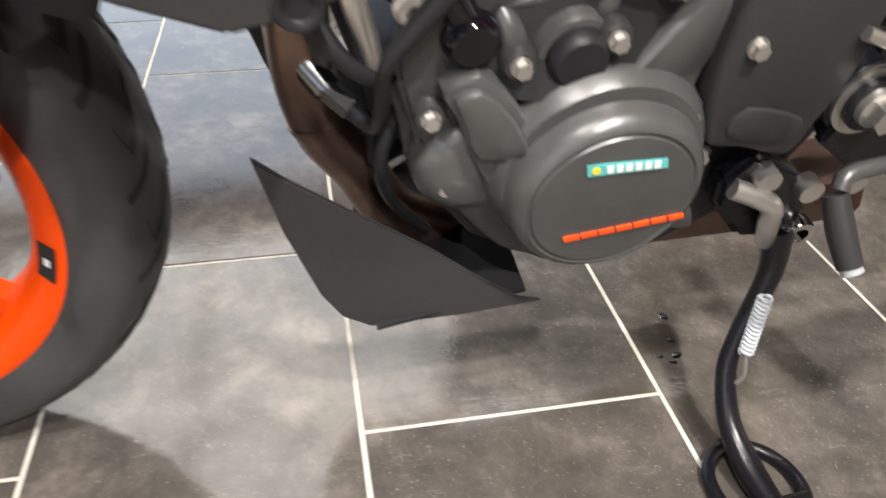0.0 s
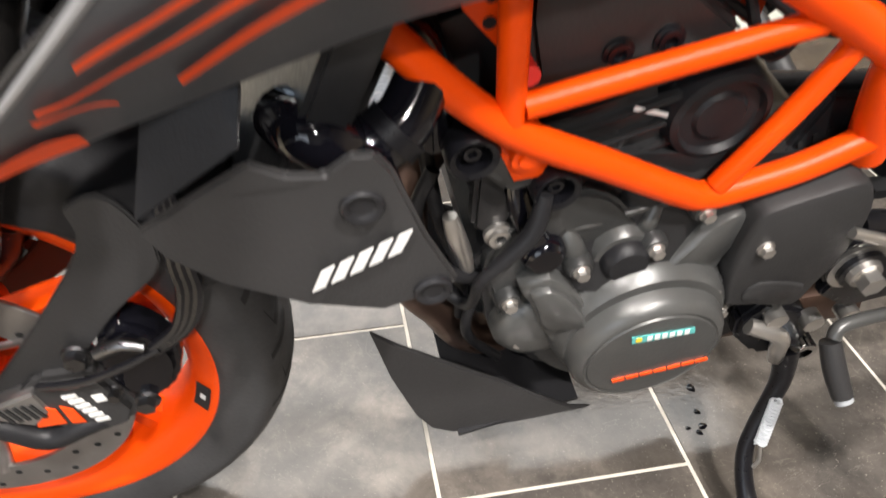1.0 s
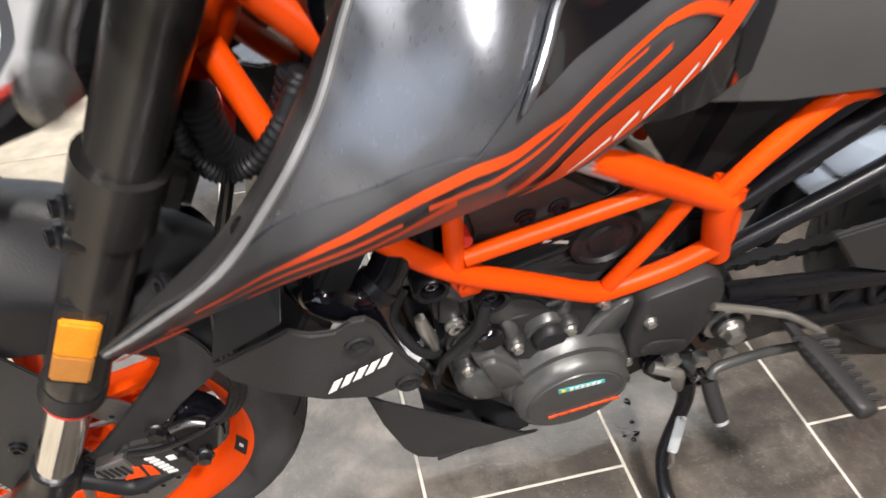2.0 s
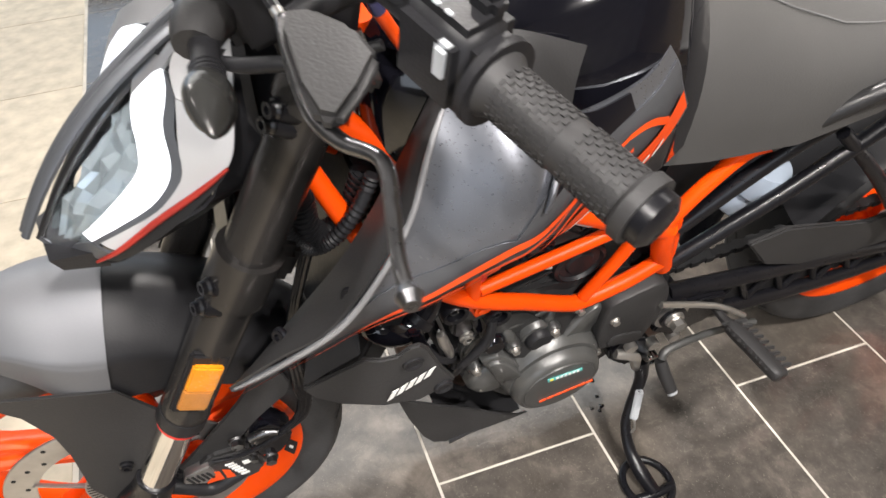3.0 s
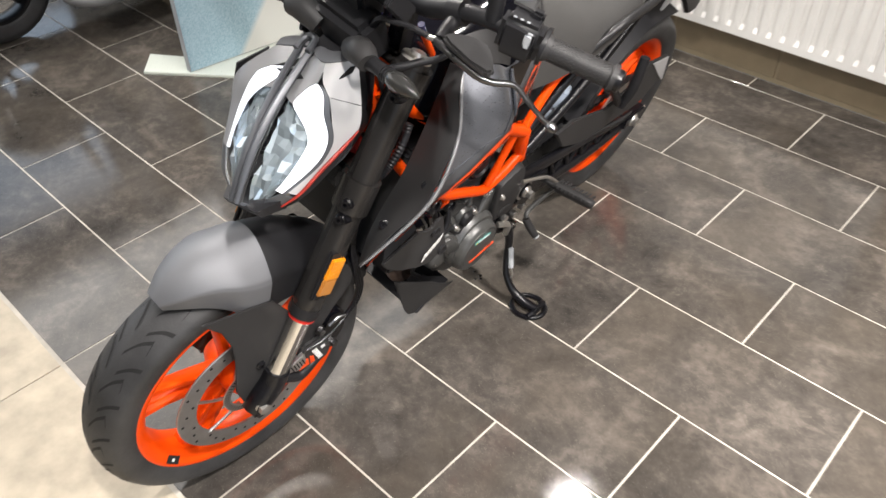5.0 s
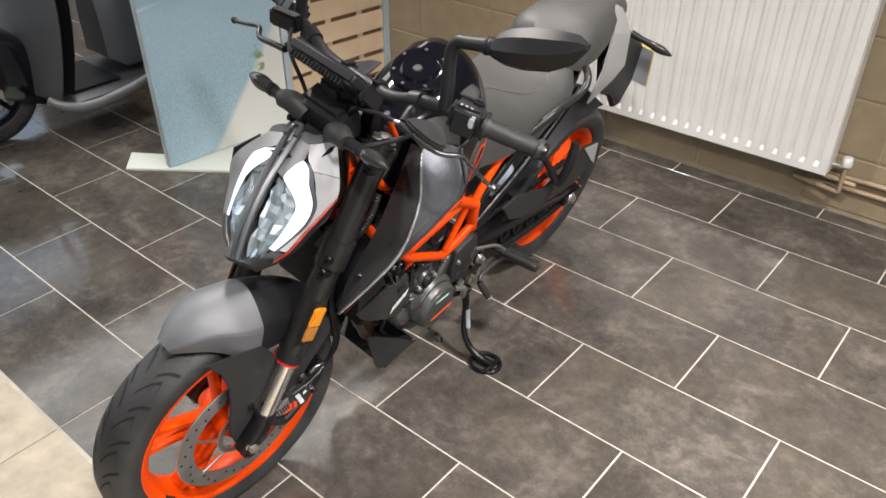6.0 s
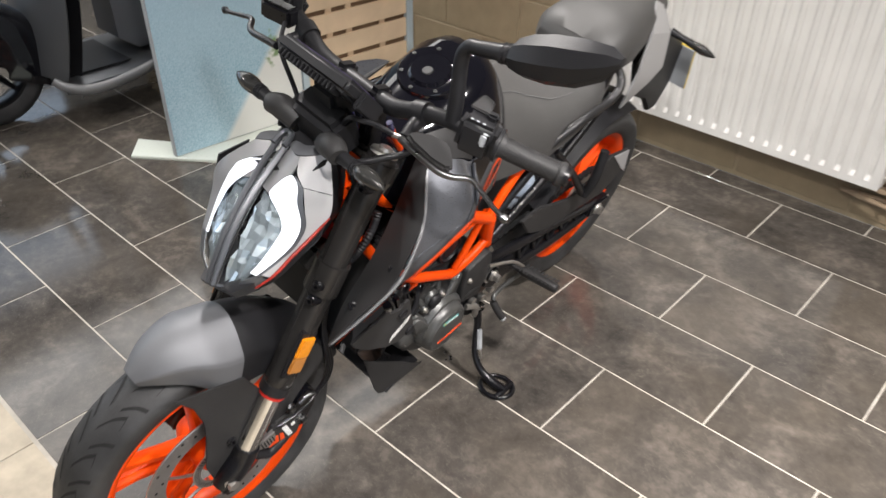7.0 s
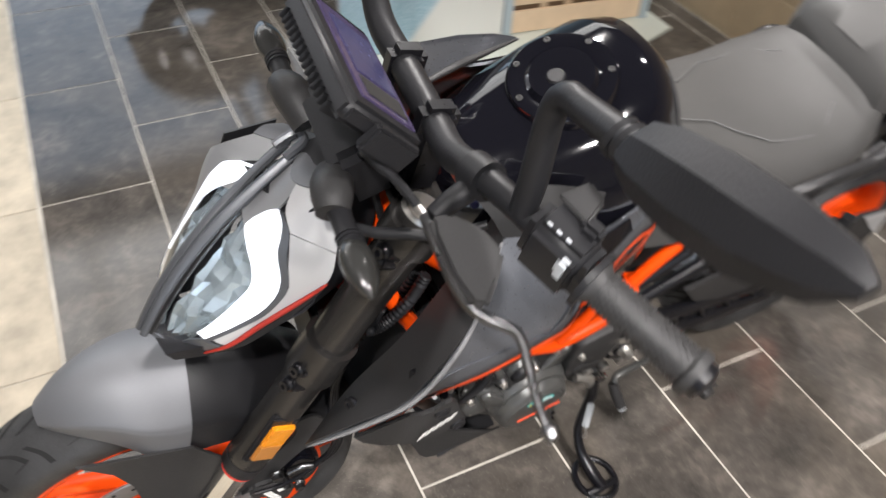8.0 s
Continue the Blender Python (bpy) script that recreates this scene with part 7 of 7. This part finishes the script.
part("rear_sprocket", bm, STEEL, swing, "steel rear sprocket")
part("chain_guard", side_plate([(0.458, 0.493), (0.389, 0.503), (0.206, 0.444), (0.095, 0.461), (0.015, 0.509), (-0.10, 0.485), (-0.12, 0.40), (-0.024, 0.346), (0.092, 0.357), (0.282, 0.365), (0.398, 0.418)], 0.103, 0.112, 0.003), DARKPL, swing, "charcoal plastic chain guard")
part("guard_tip", side_plate([(0.0, 0.500), (-0.10, 0.482), (-0.13, 0.385), (-0.085, 0.42)], 0.1125, 0.1155, 0.001), SILVER, swing, "silver tip of the guard")
hug = [[(0.352 * math.cos(a), w, 0.306 + 0.352 * math.sin(a) - abs(w) * 0.3) for w in (-0.09, -0.05, 0, 0.05, 0.09)] for a in [radians(d) for d in (25, 50, 80, 105)]]
part("rear_hugger", sheet(hug, 12, 8, 0.003), BLACKPL, swing, "black rear mudguard")
shock = part("shock_absorber", rod((0.44, 0.0, 0.36), (0.40, 0.0, 0.66), 0.022, 20), BLACKMETAL, bike, "rear shock with pale spring cup")
part("spring_cup", lathe([(0.015, -0.048), (0.034, -0.046), (0.039, -0.04), (0.039, -0.012), (0.036, -0.008), (0.036, -0.002), (0.040, 0.002), (0.040, 0.028), (0.034, 0.042), (0.0001, 0.046)], Matrix.Translation((0.452, 0.06, 0.575)) @ pose(0, 0, 0, 80, -10, 0), 28, closed=False), PALEBLUE, shock, "pale blue-grey plastic cup")
# rider peg, shifter, pillion peg
peg = part("foot_peg", tube([(0.485, 0.125, 0.372), (0.482, 0.16, 0.374), (0.479, 0.172, 0.3745), (0.472, 0.215, 0.377), (0.466, 0.262, 0.379), (0.465, 0.270, 0.379)], [0.011, 0.014, 0.024, 0.0255, 0.024, 0.015], 14, 4, flat=0.56), DARKPL, bike, "ribbed charcoal rider foot peg")
for k in range(9):
    part("peg_rib", box(0.043, 0.006, 0.006, pose(0.481 - 0.0016 * k, 0.170 + 0.0108 * k, 0.3885 + 0.0005 * k, 0, 0, -8), 0.002), DARKPL, peg)
part("peg_hanger", side_plate([(0.58, 0.34), (0.54, 0.31), (0.48, 0.32), (0.455, 0.35), (0.46, 0.385), (0.50, 0.395), (0.56, 0.40)], 0.108, 0.122, 0.003), BLACKMETAL, bike, "black foot peg hanger")
peg2 = flip(tube([(0.485, 0.125, 0.372), (0.482, 0.16, 0.374), (0.466, 0.268, 0.379)], [0.011, 0.013, 0.012], 12, 3))
part("foot_peg", peg2, DARKPL, bike, "ribbed metal rider foot peg")
shift = part("gear_lever", tube([(0.40, 0.15, 0.315), (0.50, 0.155, 0.345), (0.575, 0.158, 0.345), (0.588, 0.165, 0.335)], [0.0055, 0.006, 0.0065, 0.0065], 12, 5), ENGINE, bike, "grey metal gear lever with rubber toe piece")
part("toe_piece", tube([(0.590, 0.165, 0.332), (0.586, 0.182, 0.312), (0.580, 0.201, 0.292)], [0.0095, 0.0105, 0.0095], 14, 3), DARKPL, shift, "ribbed rubber toe piece")
part("toe_end", rod((0.5805, 0.199, 0.2935), (0.5785, 0.205, 0.2885), 0.0082, 14), GREYWHITE, shift, "pale end")
part("shift_rod", tube([(0.42, 0.14, 0.33), (0.50, 0.14, 0.40), (0.60, 0.13, 0.44)], 0.005, 10, 3), STEEL, shift, "")
for s in (1, -1):
    bm = tube([(0.406, 0.112, 0.70), (0.30, 0.124, 0.595), (0.182, 0.128, 0.465)], [0.009, 0.010, 0.012], 10, 4)
    hang = part("pillion_hanger", flip(bm) if s < 0 else bm, BLACKMETAL, bike, "black pillion peg hanger")
    bm = tube([(0.178, 0.135, 0.458), (0.17, 0.145, 0.52), (0.159, 0.14, 0.607)], [0.013, 0.015, 0.013], 12, 3)
    part("pillion_peg", flip(bm) if s < 0 else bm, BLACKPL, hang, "folded black pillion foot peg")
# side stand
stand = part("side_stand", tube([(0.572, 0.118, 0.245), (0.57, 0.133, 0.205), (0.59, 0.155, 0.15), (0.599, 0.172, 0.118), (0.600, 0.205, 0.085), (0.596, 0.245, 0.071), (0.593, 0.285, 0.074)], [0.014, 0.0108, 0.009, 0.0092, 0.0105, 0.013, 0.011], 14, 6), BLACKMETAL, bike, "black steel side stand with hoop foot")
ring = []
for k in range(17):
    a = 2 * math.pi * k / 16
    y = 0.258 + 0.046 * math.cos(a)
    ring.append((0.590 + 0.040 * math.sin(a), y, y * math.tan(radians(LEAN_ANGLE)) + 0.0005))
part("stand_foot", tube(ring, 0.0065, 10, 3), BLACKMETAL, stand, "steel hoop foot")
part("stand_foot_bar", tube([(0.556, 0.280, 0.068), (0.593, 0.283, 0.071), (0.628, 0.280, 0.068)], 0.008, 10, 3), BLACKMETAL, stand)
coil = []
for k in range(113):
    t = k / 112
    a = 2 * math.pi * 14 * t
    c = Vector((0.579, 0.150, 0.195)) + (Vector((0.590, 0.172, 0.145)) - Vector((0.579, 0.150, 0.195))) * t
    coil.append(c + Vector((0.0054 * math.cos(a), 0.0054 * math.sin(a), 0)))
part("stand_spring", tube(coil, 0.0019, 6, 1), GREYWHITE, stand, "pale coil spring")
part("spring_hook", tube([(0.590, 0.172, 0.145), (0.589, 0.182, 0.125), (0.594, 0.184, 0.115)], 0.0022, 6, 3), STEEL, stand)
bm = side_plate([(0.64, 0.30), (0.62, 0.325), (0.57, 0.30), (0.545, 0.26), (0.56, 0.225), (0.60, 0.23), (0.635, 0.27)], 0.09, 0.112, 0.005)
part("stand_bracket", bm, BLACKMETAL, stand)
bm = tube([(0.632, 0.116, 0.297), (0.60, 0.126, 0.285), (0.592, 0.126, 0.262), (0.582, 0.122, 0.235)], [0.0085, 0.009, 0.009, 0.008], 10, 4)
part("stand_switch", bm, STEEL, stand, "cast metal stand switch arm")
bm = lathe([(0.008, 0.128), (0.0135, 0.128), (0.0145, 0.124), (0.0145, 0.11), (0.0001, 0.11)], Matrix.Translation((0.556, 0, 0.243)), 24, closed=False)
part("stand_bolt", bm, CHROME, stand, "bright pivot bolt")
for x, z in ((0.562, 0.288), (0.525, 0.292), (0.607, 0.305)):
    part("bracket_bolt", rod((x, 0.108, z), (x, 0.123, z), 0.0105, 16), STEEL, stand, "bright bolt head")

# steering head area behind the fork
part("corrugated_hose", tube([(1.075, 0.07, 0.79), (1.07, 0.065, 0.735), (1.05, 0.06, 0.712), (1.02, 0.055, 0.73), (1.0, 0.05, 0.78)], 0.014, 14, 6), BLACKPL, bike, "black corrugated hose")
bm = bmesh.new()
path = spline([(1.075, 0.07, 0.79), (1.07, 0.065, 0.735), (1.05, 0.06, 0.712), (1.02, 0.055, 0.73), (1.0, 0.05, 0.78)], 7)
for a, b in zip(path, path[1:]):
    rod(a + (b - a) * 0.2, a + (b - a) * 0.6, 0.0165, 14, bm)
tagged(part("hose_ribs", bm, BLACKPL, bike, "ribs of the black corrugated hose"), kind="stuff")
part("horn", lathe([(0.0001, 0.03), (0.03, 0.03), (0.042, 0.015), (0.042, -0.01), (0.0001, -0.02)], pose(1.07, 0.0, 0.73, 0, 0, -90), 28), RED, bike, "red-brown horn disc")


# ---- tiles and blocks ----
def water_drop(x, y, r, lean):
    bm = bmesh.new()
    rings = [[(r * w * (1 + 0.18 * math.sin(3 * a + lean)) * math.cos(a), r * 0.8 * w * math.sin(a), h) for a in [2 * math.pi * k / 18 for k in range(18)]] for w, h in ((1.0, 0.0), (0.95, 0.0007), (0.75, 0.0013), (0.35, 0.0016))]
    ob = link("water_drop", loft(rings, bm=bm), GLOSS)
    ob.matrix_world = pose(x, y, 0.0002, 0, 0, 40 * lean)
    tagged(ob, "small dark water drop lying on the slate tile", "water drop", "water drops by the side stand")


for x, y, r, lean in ((-0.113, 0.357, 0.007, 0.2), (-0.073, 0.348, 0.0045, 1.1), (-0.050, 0.326, 0.0035, 2.0), (-0.050, 0.345, 0.006, 2.7), (-0.041, 0.337, 0.0045, 0.8)):
    water_drop(x, y, r, lean)


def tile_mesh(name, sx, sy, h, material, bevel=0.0004):
    me = bpy.data.meshes.new(name)
    bm = box(sx, sy, h, pose(0, 0, -h / 2))
    top = [e for e in bm.edges if all(v.co.z > -1e-6 for v in e.verts)]
    bmesh.ops.bevel(bm, geom=top, offset=bevel, segments=1, affect="EDGES")
    bm.to_mesh(me)
    bm.free()
    me.materials.append(material)
    return me


GAP = 0.0052
whole = tile_mesh("tile", 2 * W - GAP, W - GAP, 0.004, SLATE)
cut = tile_mesh("tile", 2 * W - GAP, 0.083, 0.004, SLATE)
half = tile_mesh("tile", W - GAP, W - GAP, 0.004, SLATE)
half_cut = tile_mesh("tile", W - GAP, 0.083, 0.004, SLATE)
for j in range(-2, 7):
    cy = (j + 0.5) * W if j < 6 else 6 * W + GAP / 2 + 0.0415
    full, short = (whole, half) if j < 6 else (cut, half_cut)
    first = -15 if j % 2 else -16
    for k in range(first, 10, 2):
        piece("tile", full, floor, pose((k + 1) * W, cy, 0))
    # a half tile closes each row at one wall
    piece("tile", short, floor, pose((-15.5 if j % 2 else 10.5) * W, cy, 0))
stone = tile_mesh("stone", 0.606, 0.606, 0.004, LIMESTONE)
for i in range(13):
    for j in range(6):
        piece("stone", stone, floor, pose(X0 + 0.31 + 0.61 * i, -0.617 - 0.305 - 0.61 * j, 0.001))
bw, bh, jt = 0.44, 0.215, 0.01
block = tile_mesh("block", bw, bh, 0.006, BLOCK, 0.002)
for r in range(12):
    n = 0
    x = X0 + (0.225 if r % 2 else 0.0)
    while x + bw < X1:
        piece("block", block, wall_north, pose(x + bw / 2, YB - 0.005, 0.02 + r * (bh + jt) + bh / 2, 90, 0, 0))
        x += bw + jt
